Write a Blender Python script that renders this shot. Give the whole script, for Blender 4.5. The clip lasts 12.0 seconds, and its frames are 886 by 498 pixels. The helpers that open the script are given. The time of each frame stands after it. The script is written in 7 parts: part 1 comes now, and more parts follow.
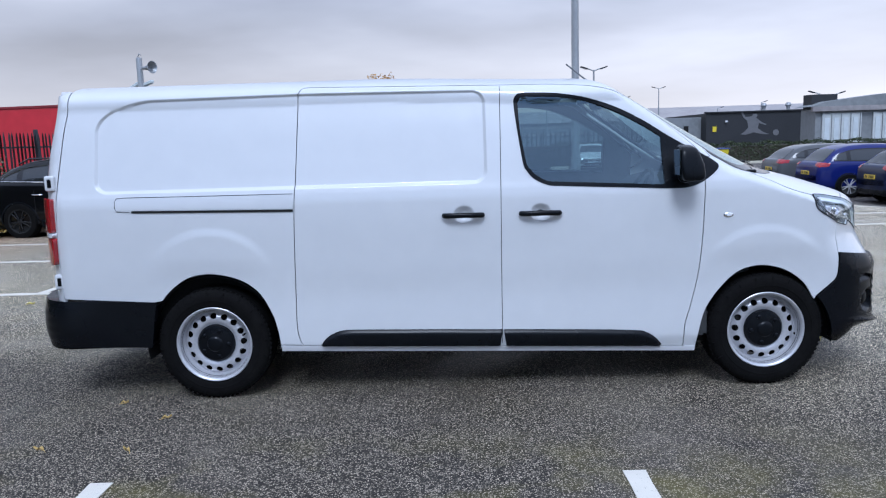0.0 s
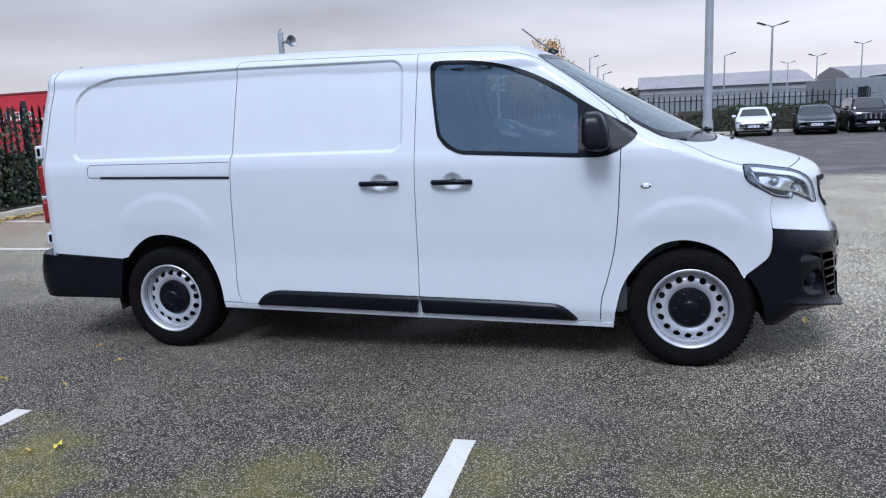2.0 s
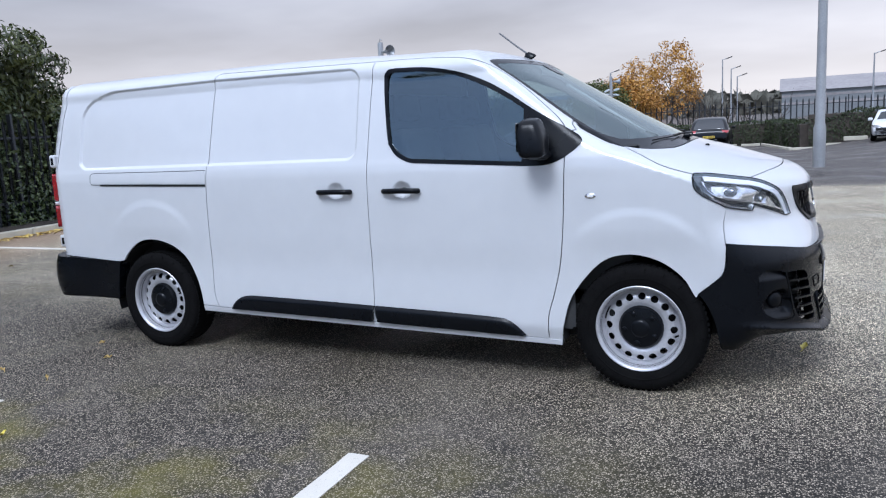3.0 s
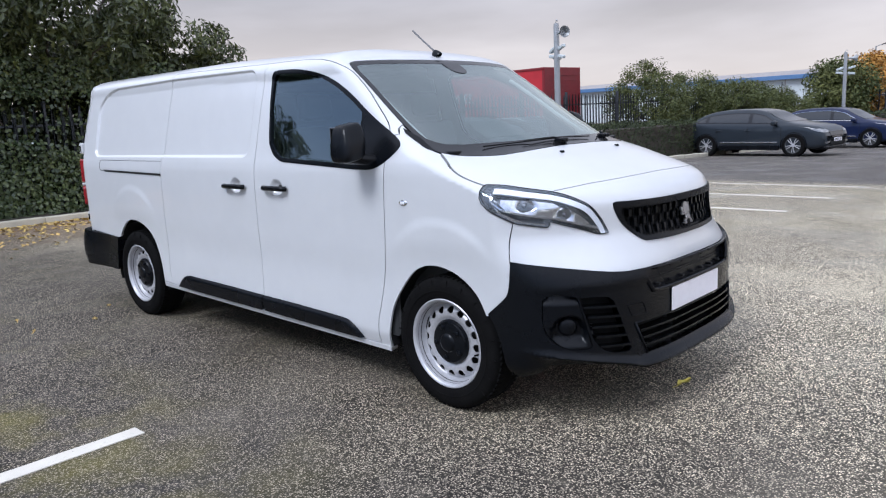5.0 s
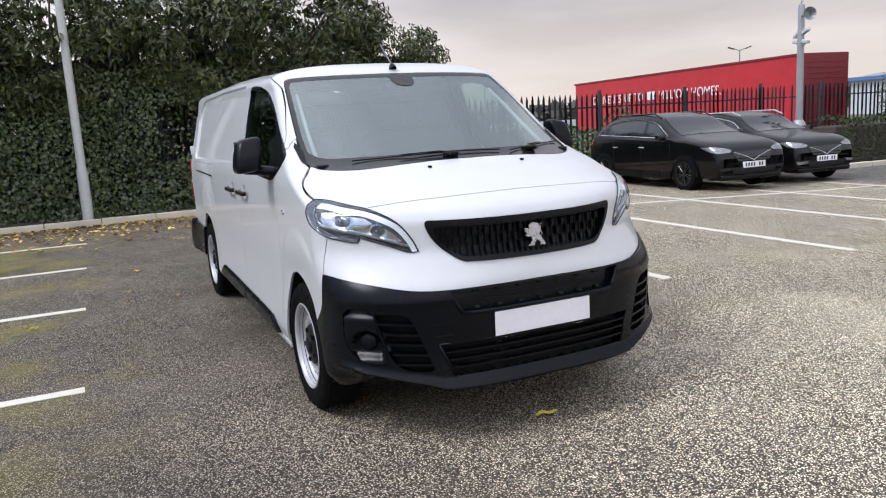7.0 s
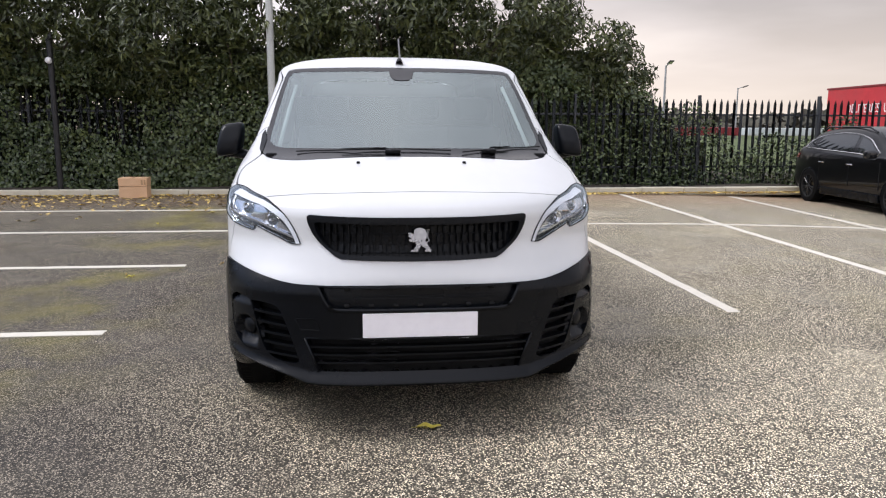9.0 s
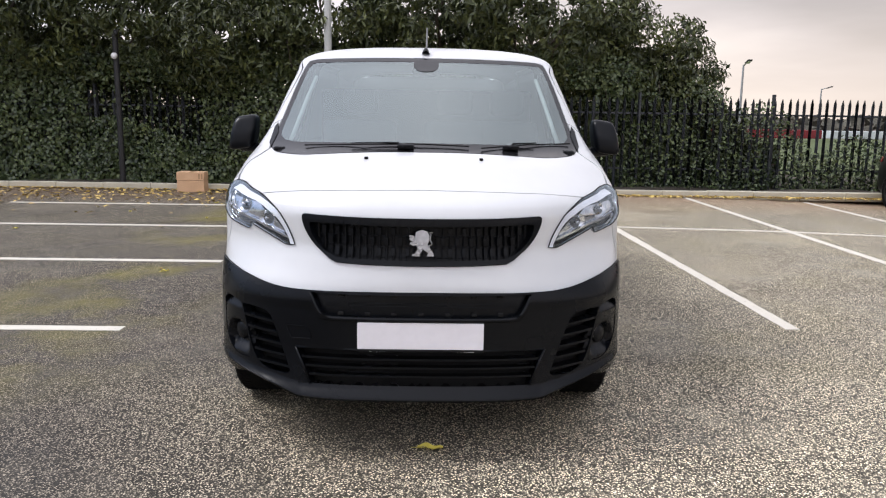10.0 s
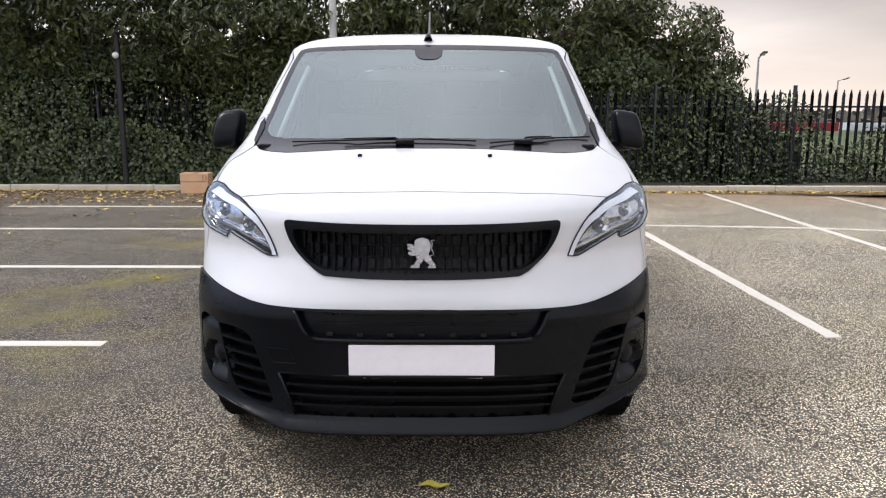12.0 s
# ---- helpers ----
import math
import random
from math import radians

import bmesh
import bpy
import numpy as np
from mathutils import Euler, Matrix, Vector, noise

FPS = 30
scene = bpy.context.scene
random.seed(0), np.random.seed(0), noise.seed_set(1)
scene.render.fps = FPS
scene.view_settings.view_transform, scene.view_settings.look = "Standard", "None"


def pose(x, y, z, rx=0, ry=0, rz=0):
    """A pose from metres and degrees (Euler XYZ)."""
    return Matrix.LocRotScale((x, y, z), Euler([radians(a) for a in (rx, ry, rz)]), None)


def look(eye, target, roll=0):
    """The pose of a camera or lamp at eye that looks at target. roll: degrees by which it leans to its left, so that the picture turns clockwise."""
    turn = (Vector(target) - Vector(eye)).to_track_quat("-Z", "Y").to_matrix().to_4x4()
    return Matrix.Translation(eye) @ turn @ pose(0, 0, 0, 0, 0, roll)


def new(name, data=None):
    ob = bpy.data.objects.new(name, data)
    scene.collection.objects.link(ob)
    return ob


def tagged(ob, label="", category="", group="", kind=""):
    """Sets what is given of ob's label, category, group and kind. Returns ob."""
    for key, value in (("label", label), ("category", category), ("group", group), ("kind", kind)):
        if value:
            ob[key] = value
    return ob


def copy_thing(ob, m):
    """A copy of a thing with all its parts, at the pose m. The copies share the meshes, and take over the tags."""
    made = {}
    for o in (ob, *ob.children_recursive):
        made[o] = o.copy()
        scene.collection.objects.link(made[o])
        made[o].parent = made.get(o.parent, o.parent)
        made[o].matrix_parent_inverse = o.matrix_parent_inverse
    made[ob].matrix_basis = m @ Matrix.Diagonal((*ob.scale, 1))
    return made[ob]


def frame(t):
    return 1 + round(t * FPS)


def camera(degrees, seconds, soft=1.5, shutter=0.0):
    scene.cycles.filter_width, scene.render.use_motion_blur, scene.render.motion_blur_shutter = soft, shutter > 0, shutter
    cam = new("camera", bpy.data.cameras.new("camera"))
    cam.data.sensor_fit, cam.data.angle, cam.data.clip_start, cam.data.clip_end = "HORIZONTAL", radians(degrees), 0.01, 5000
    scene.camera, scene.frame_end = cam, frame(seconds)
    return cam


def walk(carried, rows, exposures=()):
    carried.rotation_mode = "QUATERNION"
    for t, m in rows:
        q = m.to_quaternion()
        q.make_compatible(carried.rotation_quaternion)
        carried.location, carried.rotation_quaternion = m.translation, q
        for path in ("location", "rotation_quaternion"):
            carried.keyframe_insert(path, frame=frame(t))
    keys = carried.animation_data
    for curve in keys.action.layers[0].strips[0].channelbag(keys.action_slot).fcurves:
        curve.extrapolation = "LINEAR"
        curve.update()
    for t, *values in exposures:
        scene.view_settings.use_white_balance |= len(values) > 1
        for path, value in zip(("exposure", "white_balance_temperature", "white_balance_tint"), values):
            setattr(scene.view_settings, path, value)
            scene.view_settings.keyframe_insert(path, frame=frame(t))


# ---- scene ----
from mathutils.bvhtree import BVHTree

cam = camera(61.7, 12.0, 1.2)
PATH = [
    (0, (1.464, -5.179, 1.498), (1.432, -3.201, 1.206), -1.8),
    (0.5, (1.657, -5.192, 1.487), (1.555, -3.219, 1.181), -1.9),
    (1, (2.059, -5.235, 1.492), (1.84, -3.274, 1.168), -1.9),
    (1.5, (2.469, -5.148, 1.479), (2.117, -3.21, 1.131), -2.1),
    (2, (2.981, -5.066, 1.459), (2.48, -3.164, 1.097), -2.6),
    (2.5, (3.465, -4.918, 1.447), (2.8, -3.067, 1.085), -3.0),
    (2.7, (3.655, -4.812, 1.43), (2.922, -2.984, 1.082), -3.1),
    (4.3, (5.094, -3.936, 1.395), (3.929, -2.346, 1.057), -3.1),
    (4.5, (5.323, -3.808, 1.456), (4.107, -2.263, 1.093), -3.0),
    (5, (5.683, -3.47, 1.433), (4.335, -2.034, 1.082), -2.8),
    (5.5, (6.046, -3.081, 1.444), (4.571, -1.773, 1.107), -2.7),
    (6, (6.44, -2.725, 1.461), (4.851, -1.553, 1.139), -2.8),
    (6.5, (6.696, -2.283, 1.452), (5.006, -1.263, 1.128), -3.0),
    (7, (6.997, -1.824, 1.443), (5.207, -0.995, 1.109), -3.3),
    (7.2, (7.084, -1.654, 1.461), (5.26, -0.905, 1.127), -3.4),
    (8.8, (7.397, -0.351, 1.417), (5.442, -0.094, 1.083), -0.4),
    (9, (7.367, -0.257, 1.436), (5.408, -0.041, 1.098), 0.3),
    (9.5, (7.238, -0.063, 1.421), (5.271, 0.053, 1.079), 1.3),
    (10, (7.079, 0.033, 1.41), (5.108, 0.069, 1.068), 0.9),
    (10.5, (6.893, 0.026, 1.399), (4.922, 0.032, 1.06), 0.3),
    (11, (6.776, 0.055, 1.387), (4.806, 0.057, 1.044), 0.1),
    (11.5, (6.701, 0.074, 1.386), (4.732, 0.075, 1.038), 0.2),
    (12, (6.669, 0.073, 1.384), (4.7, 0.075, 1.036), 0.1),
]
walk(cam, [(t, look(eye, target, roll)) for t, eye, target, roll in PATH],
     [(0, 0.90, 5130, 9), (2.5, 1.02, 5360, 9), (5.5, 1.12, 5770, 10), (7, 1.15, 6060, 10), (9, 1.13, 6320, 11), (12, 1.19, 6350, 11)])

CLOUD_SEED = 3.7
# ---- sky and sun: a bright overcast with thin cloud, bluer behind the first stand ----
world = bpy.data.worlds.new("sky")
scene.world = world
world.use_nodes = True
wn, wl = world.node_tree.nodes, world.node_tree.links
back = wn["Background"]
sky = wn.new("ShaderNodeTexSky")
sky.sky_type, sky.sun_disc, sky.sun_elevation, sky.sun_rotation = "NISHITA", False, radians(50), radians(183)
sky.air_density, sky.dust_density = 1.0, 0.6
coord = wn.new("ShaderNodeTexCoord")
split = wn.new("ShaderNodeSeparateXYZ")
wl.new(coord.outputs["Generated"], split.inputs["Vector"])


def wmath(op, a, b, c=None):
    k = wn.new("ShaderNodeMath")
    k.operation = op
    for i_, v_ in enumerate((a, b) if c is None else (a, b, c)):
        if isinstance(v_, (int, float)):
            k.inputs[i_].default_value = v_
        else:
            wl.new(v_, k.inputs[i_])
    return k.outputs[0]


def wrange(src, lo, hi, a, b):
    k = wn.new("ShaderNodeMapRange")
    for key, v_ in (("From Min", lo), ("From Max", hi), ("To Min", a), ("To Max", b)):
        k.inputs[key].default_value = v_
    wl.new(src, k.inputs["Value"])
    return k.outputs["Result"]


def wmix(fac, a, b, blend="MIX"):
    k = wn.new("ShaderNodeMix")
    k.data_type, k.blend_type = "RGBA", blend
    for key, v_ in (("Factor", fac), ("A", a), ("B", b)):
        if isinstance(v_, (float, tuple)):
            k.inputs[key].default_value = v_
        else:
            wl.new(v_, k.inputs[key])
    return k.outputs["Result"]


# a flat cloud deck seen in perspective: streaks that thin out towards the horizon
reach = wmath("ADD", wmath("ABSOLUTE", split.outputs["Z"], 0.0), 0.13)
deck = wn.new("ShaderNodeCombineXYZ")
wl.new(wmath("DIVIDE", split.outputs["X"], reach), deck.inputs["X"])
wl.new(wmath("DIVIDE", split.outputs["Y"], reach), deck.inputs["Y"])
deck.inputs["Z"].default_value = CLOUD_SEED
wisps = wn.new("ShaderNodeTexNoise")
wisps.inputs["Scale"].default_value, wisps.inputs["Detail"].default_value, wisps.inputs["Roughness"].default_value, wisps.inputs["Distortion"].default_value = 0.50, 5.0, 0.48, 0.10
wl.new(deck.outputs["Vector"], wisps.inputs["Vector"])
tone = wn.new("ShaderNodeValToRGB")
tone.color_ramp.elements[0].position, tone.color_ramp.elements[0].color = 0.35, (0.31, 0.32, 0.36, 1)
tone.color_ramp.elements[1].position, tone.color_ramp.elements[1].color = 0.65, (0.82, 0.78, 0.785, 1)
mid = tone.color_ramp.elements.new(0.50)
mid.color = (0.53, 0.52, 0.56, 1)
wl.new(wisps.outputs["Fac"], tone.inputs["Fac"])
warm = wmix(wrange(split.outputs["Z"], 0.01, 0.24, 0.85, 0.0), tone.outputs["Color"], (0.95, 0.80, 0.67, 1))
over = wmath("MULTIPLY", wmath("MULTIPLY_ADD", split.outputs["X"], 0.32, wmath("MULTIPLY_ADD", split.outputs["Y"], -0.48, 1.16)), wrange(split.outputs["Z"], 0.20, 0.95, 7.4, 11.5))      # an overcast sky is brightest overhead
glow = wn.new("ShaderNodeCombineColor")
for key in ("Red", "Green", "Blue"):
    wl.new(over, glow.inputs[key])
cloud = wmix(1.0, warm, glow.outputs["Color"], "MULTIPLY")
# breaks of blue between the clouds, more of them towards -y
gap = wmath("MULTIPLY_ADD", split.outputs["Y"], -0.42, wisps.outputs["Fac"])
bluer = wmix(wrange(gap, 0.50, 0.98, 0.0, 0.85), cloud, wmix(1.0, sky.outputs["Color"], (0.38, 0.41, 0.46, 1), "MULTIPLY"))
wl.new(bluer, back.inputs["Color"])
back.inputs["Strength"].default_value = 0.105
sun = new("sun", bpy.data.lights.new("sun", "SUN"))
sun.data.energy, sun.data.angle, sun.data.color = 1.1, radians(20), (1.0, 0.97, 0.95)
sun.matrix_world = look((0, 0, 0), (0.03, 0.642, -0.766))

# ---- materials ----
def surface(name, a, b, rough=0.5, metal=0.0, fine=60.0, coarse=3.0, bump=0.0, coat=0.0, rough_var=0.1, per_piece=0.0, spec=0.5):
    """Two colours mixed by coarse stains and fine grain, with uneven gloss and a fine relief."""
    m = bpy.data.materials.new(name)
    m.use_nodes = True
    n, l = m.node_tree.nodes, m.node_tree.links
    p = n["Principled BSDF"]
    tc = n.new("ShaderNodeTexCoord")
    n1, n2 = n.new("ShaderNodeTexNoise"), n.new("ShaderNodeTexNoise")
    n1.inputs["Scale"].default_value, n1.inputs["Detail"].default_value = coarse, 5
    n2.inputs["Scale"].default_value, n2.inputs["Detail"].default_value = fine, 3
    for k in (n1, n2):
        l.new(tc.outputs["Object"], k.inputs["Vector"])
    add = n.new("ShaderNodeMath")
    add.operation = "MULTIPLY_ADD"
    add.inputs[1].default_value = 0.5
    l.new(n2.outputs["Fac"], add.inputs[0])
    half = n.new("ShaderNodeMath")
    half.operation = "MULTIPLY"
    half.inputs[1].default_value = 0.5
    l.new(n1.outputs["Fac"], half.inputs[0])
    l.new(half.outputs[0], add.inputs[2])
    fac = add.outputs[0]
    if per_piece:
        info, more = n.new("ShaderNodeObjectInfo"), n.new("ShaderNodeMath")
        more.operation = "MULTIPLY_ADD"
        more.inputs[1].default_value = per_piece
        l.new(info.outputs["Random"], more.inputs[0])
        l.new(fac, more.inputs[2])
        fac = more.outputs[0]
    ramp = n.new("ShaderNodeMapRange")
    ramp.inputs["From Min"].default_value, ramp.inputs["From Max"].default_value = 0.33, 0.67 + per_piece
    l.new(fac, ramp.inputs["Value"])
    mix = n.new("ShaderNodeMix")
    mix.data_type = "RGBA"
    mix.inputs["A"].default_value, mix.inputs["B"].default_value = (*a, 1), (*b, 1)
    l.new(ramp.outputs["Result"], mix.inputs["Factor"])
    l.new(mix.outputs["Result"], p.inputs["Base Color"])
    rr = n.new("ShaderNodeMapRange")
    rr.inputs["To Min"].default_value, rr.inputs["To Max"].default_value = max(rough - rough_var, 0.02), min(rough + rough_var, 1)
    l.new(n1.outputs["Fac"], rr.inputs["Value"])
    l.new(rr.outputs["Result"], p.inputs["Roughness"])
    p.inputs["Metallic"].default_value = metal
    p.inputs["Specular IOR Level"].default_value = spec
    if coat:
        p.inputs["Coat Weight"].default_value, p.inputs["Coat Roughness"].default_value = coat, 0.03
    if bump:
        b_ = n.new("ShaderNodeBump")
        b_.inputs["Strength"].default_value, b_.inputs["Distance"].default_value = min(bump, 1), 0.01 * bump
        l.new(n2.outputs["Fac"], b_.inputs["Height"])
        l.new(b_.outputs["Normal"], p.inputs["Normal"])
    return m


def pane(name, tint, face=0.06, gloss_tint=(1, 1, 1), rough=0.0, rise=4.0):
    """Clear glass: tinted see-through with a mirror gloss that grows at grazing angles, the same from both sides."""
    m = bpy.data.materials.new(name)
    m.use_nodes = True
    n, l = m.node_tree.nodes, m.node_tree.links
    n.remove(n["Principled BSDF"])
    out = n["Material Output"]
    clear, gloss, mix, edge = n.new("ShaderNodeBsdfTransparent"), n.new("ShaderNodeBsdfGlossy"), n.new("ShaderNodeMixShader"), n.new("ShaderNodeLayerWeight")
    clear.inputs["Color"].default_value = (*tint, 1)
    gloss.inputs["Color"].default_value = (*gloss_tint, 1)
    gloss.inputs["Roughness"].default_value = rough
    edge.inputs["Blend"].default_value = 0.5
    power, span = n.new("ShaderNodeMath"), n.new("ShaderNodeMapRange")
    power.operation = "POWER"
    power.inputs[1].default_value = rise
    span.inputs["To Min"].default_value = face
    l.new(edge.outputs["Facing"], power.inputs[0])
    l.new(power.outputs[0], span.inputs["Value"])
    l.new(span.outputs["Result"], mix.inputs[0])
    l.new(clear.outputs[0], mix.inputs[1])
    l.new(gloss.outputs[0], mix.inputs[2])
    l.new(mix.outputs[0], out.inputs["Surface"])
    return m


def asphalt(name):
    m = bpy.data.materials.new(name)
    m.use_nodes = True
    n, l = m.node_tree.nodes, m.node_tree.links
    p = n["Principled BSDF"]
    tc = n.new("ShaderNodeTexCoord")

    def noise_(scale, detail=4.0, rough=0.55):
        k = n.new("ShaderNodeTexNoise")
        k.inputs["Scale"].default_value, k.inputs["Detail"].default_value, k.inputs["Roughness"].default_value = scale, detail, rough
        l.new(tc.outputs["Object"], k.inputs["Vector"])
        return k.outputs["Fac"]

    def ramp_(src, lo, hi, a=0.0, b=1.0):
        k = n.new("ShaderNodeMapRange")
        for key, v in (("From Min", lo), ("From Max", hi), ("To Min", a), ("To Max", b)):
            k.inputs[key].default_value = v
        l.new(src, k.inputs["Value"])
        return k.outputs["Result"]

    def blend(fac, a, b):
        k = n.new("ShaderNodeMix")
        k.data_type = "RGBA"
        l.new(fac, k.inputs["Factor"])
        for key, v in (("A", a), ("B", b)):
            if isinstance(v, tuple):
                k.inputs[key].default_value = (*v, 1)
            else:
                l.new(v, k.inputs[key])
        return k.outputs["Result"]

    stones = n.new("ShaderNodeTexVoronoi")
    stones.inputs["Scale"].default_value, stones.inputs["Randomness"].default_value = 126.0, 1.0
    l.new(tc.outputs["Object"], stones.inputs["Vector"])
    stone_tone = n.new("ShaderNodeSeparateColor")
    l.new(stones.outputs["Color"], stone_tone.inputs["Color"])
    grit = blend(ramp_(stone_tone.outputs["Red"], 0.16, 0.95), (0.050, 0.046, 0.040), (0.66, 0.615, 0.53))
    pits = blend(ramp_(stones.outputs["Distance"], 0.28, 0.56), grit, (0.020, 0.019, 0.017))
    worn = blend(ramp_(noise_(0.55, 6), 0.50, 0.72, 0, 0.22), pits, (0.31, 0.29, 0.245))
    pale = blend(ramp_(noise_(2.3, 5, 0.65), 0.60, 0.78, 0, 0.20), worn, (0.40, 0.375, 0.32))
    damp = blend(ramp_(noise_(0.9, 4), 0.52, 0.66, 0, 0.22), pale, (0.070, 0.066, 0.056))
    sep = n.new("ShaderNodeSeparateXYZ")
    l.new(tc.outputs["Object"], sep.inputs["Vector"])

    def calc(op, a, b, c=None):
        k = n.new("ShaderNodeMath")
        k.operation = op
        for i, v in enumerate((a, b) if c is None else (a, b, c)):
            if isinstance(v, (int, float)):
                k.inputs[i].default_value = v
            else:
                l.new(v, k.inputs[i])
        return k.outputs[0]
    # moss grows in patches, most of it in a strip along the bays beside the van
    strip_ = ramp_(calc("ABSOLUTE", calc("ADD", sep.outputs["Y"], 2.6), 0.0), 0.2, 1.1, 1.0, 0.08)
    strip_ = calc("MULTIPLY", strip_, ramp_(sep.outputs["X"], 2.6, 4.0, 1.0, 0.15))
    grown = calc("MULTIPLY", strip_, ramp_(noise_(0.8, 6, 0.65), 0.46, 0.63, 0.0, 0.48))
    moss = blend(grown, damp, (0.25, 0.235, 0.035))
    # reddish dirt washed against the kerb
    ragged = calc("MULTIPLY_ADD", noise_(0.9, 5, 0.6), 3.2, calc("MULTIPLY", sep.outputs["X"], -1.0))
    dirt = blend(ramp_(ragged, 6.2, 8.8, 0.0, 0.6), moss, (0.15, 0.105, 0.075))
    # ground colour raised before and beyond the van in place of brighter exposure, ragged edge
    rag = n.new("ShaderNodeMath")
    rag.operation = "MULTIPLY_ADD"
    rag.inputs[1].default_value = 2.4
    l.new(noise_(0.7, 5), rag.inputs[0])
    l.new(sep.outputs["X"], rag.inputs[2])
    brightened = n.new("ShaderNodeMix")
    brightened.data_type, brightened.blend_type = "RGBA", "MULTIPLY"
    brightened.inputs["Factor"].default_value = 1.0
    l.new(dirt, brightened.inputs["A"])
    beyond = ramp_(calc("MULTIPLY_ADD", noise_(0.5, 5), 3.0, sep.outputs["Y"]), 0.8, 4.0, 0.0, 0.75)
    beyond = calc("MULTIPLY", beyond, ramp_(sep.outputs["Y"], 11.5, 12.5, 1.0, 0.0))
    front_ = calc("MULTIPLY", ramp_(rag.outputs[0], 3.2, 4.7), ramp_(calc("MULTIPLY_ADD", noise_(0.4, 4), 2.0, sep.outputs["Y"]), -0.6, 2.0, 0.0, 1.0))
    front_ = calc("MULTIPLY", front_, ramp_(sep.outputs["Y"], 11.5, 12.5, 1.0, 0.0))
    # bay tint shifts along x, painted to balance brightness between camera positions
    bays_ = blend(ramp_(calc("MULTIPLY_ADD", noise_(0.6, 5), 1.6, sep.outputs["X"]), -0.6, 2.2, 1.0, 0.0), (0.82, 0.76, 0.69), (0.96, 0.90, 0.81))
    exposure_gain = blend(calc("MAXIMUM", front_, beyond), bays_, (2.65, 2.50, 2.17))
    l.new(exposure_gain, brightened.inputs["B"])
    # the aisle beyond the bays is newer and darker
    aisle = blend(ramp_(calc("MULTIPLY_ADD", noise_(0.6, 5), 0.5, sep.outputs["Y"]), 12.0, 12.6, 0.0, 0.40), brightened.outputs["Result"], (0.105, 0.100, 0.105))
    l.new(aisle, p.inputs["Base Color"])
    l.new(ramp_(noise_(0.9, 4), 0.45, 0.66, 0.78, 0.42), p.inputs["Roughness"])
    b_ = n.new("ShaderNodeBump")
    b_.inputs["Strength"].default_value, b_.inputs["Distance"].default_value = 0.65, 0.003
    b_.invert = True
    p.inputs["Specular IOR Level"].default_value = 0.28
    l.new(stones.outputs["Distance"], b_.inputs["Height"])
    l.new(b_.outputs["Normal"], p.inputs["Normal"])
    return m


def worn_paint(name, paint, under, wear=0.55):
    """Road paint rubbed down to the grit in places."""
    m = surface(name, tuple(c * 0.86 for c in paint), paint, rough=0.75, fine=220, coarse=6, bump=0.5)
    n, l = m.node_tree.nodes, m.node_tree.links
    p = n["Principled BSDF"]
    old = p.inputs["Base Color"].links[0].from_socket
    tc = n.new("ShaderNodeTexCoord")
    k, r, mix = n.new("ShaderNodeTexNoise"), n.new("ShaderNodeMapRange"), n.new("ShaderNodeMix")
    k.inputs["Scale"].default_value, k.inputs["Detail"].default_value, k.inputs["Roughness"].default_value = 38, 7, 0.75
    l.new(tc.outputs["Object"], k.inputs["Vector"])
    r.inputs["From Min"].default_value, r.inputs["From Max"].default_value = wear, wear + 0.10
    l.new(k.outputs["Fac"], r.inputs["Value"])
    mix.data_type = "RGBA"
    l.new(r.outputs["Result"], mix.inputs["Factor"])
    l.new(old, mix.inputs["A"])
    mix.inputs["B"].default_value = (*under, 1)
    l.new(mix.outputs["Result"], p.inputs["Base Color"])
    return m


M_ASPHALT = asphalt("asphalt")
M_LINE = worn_paint("line_paint", (0.66, 0.625, 0.55), (0.12, 0.12, 0.11), 0.60)
M_CONCRETE = surface("kerb_concrete", (0.44, 0.41, 0.33), (0.62, 0.58, 0.47), 0.9, fine=90, coarse=2.5, bump=0.5, per_piece=0.15)
M_WHITE = surface("white_paint", (0.575, 0.584, 0.596), (0.605, 0.613, 0.622), 0.32, fine=8, coarse=0.8, coat=0.7, rough_var=0.03)
M_BLACKPL = surface("black_plastic", (0.0022, 0.0028, 0.0042), (0.0045, 0.0055, 0.0075), 0.27, fine=420, coarse=3, bump=0.04, rough_var=0.05, spec=0.18)
M_GLOSSBLK = surface("gloss_black_trim", (0.008, 0.008, 0.009), (0.014, 0.014, 0.016), 0.16, fine=40, coarse=3, rough_var=0.04)
# near-black for dark parts; also paints the shade inside gaps and hollows
M_VOID = surface("dark_lining_and_shade", (0.004, 0.004, 0.004), (0.008, 0.008, 0.008), 0.9, fine=40, coarse=3)
M_RUBBER = surface("tyre_rubber", (0.004, 0.004, 0.0045), (0.009, 0.0088, 0.0085), 0.8, fine=130, coarse=9, bump=0.3, spec=0.05)
M_SILVER = surface("silver_steel", (0.44, 0.44, 0.46), (0.56, 0.56, 0.58), 0.36, 0.4, fine=90, coarse=8, rough_var=0.08)
M_CHROME = surface("chrome", (0.72, 0.72, 0.74), (0.82, 0.82, 0.84), 0.10, 1.0, fine=30, coarse=5, rough_var=0.04)
M_SATIN = surface("satin_chrome", (0.62, 0.62, 0.64), (0.72, 0.72, 0.74), 0.24, 1.0, fine=30, coarse=5, rough_var=0.05)
M_EMBLEM = surface("brushed_chrome", (0.34, 0.34, 0.35), (0.46, 0.46, 0.47), 0.28, 1.0, fine=80, coarse=20, rough_var=0.06)
M_LAMPIN = surface("lamp_housing_grey", (0.10, 0.105, 0.11), (0.20, 0.205, 0.21), 0.22, 0.7, fine=70, coarse=14, rough_var=0.08)
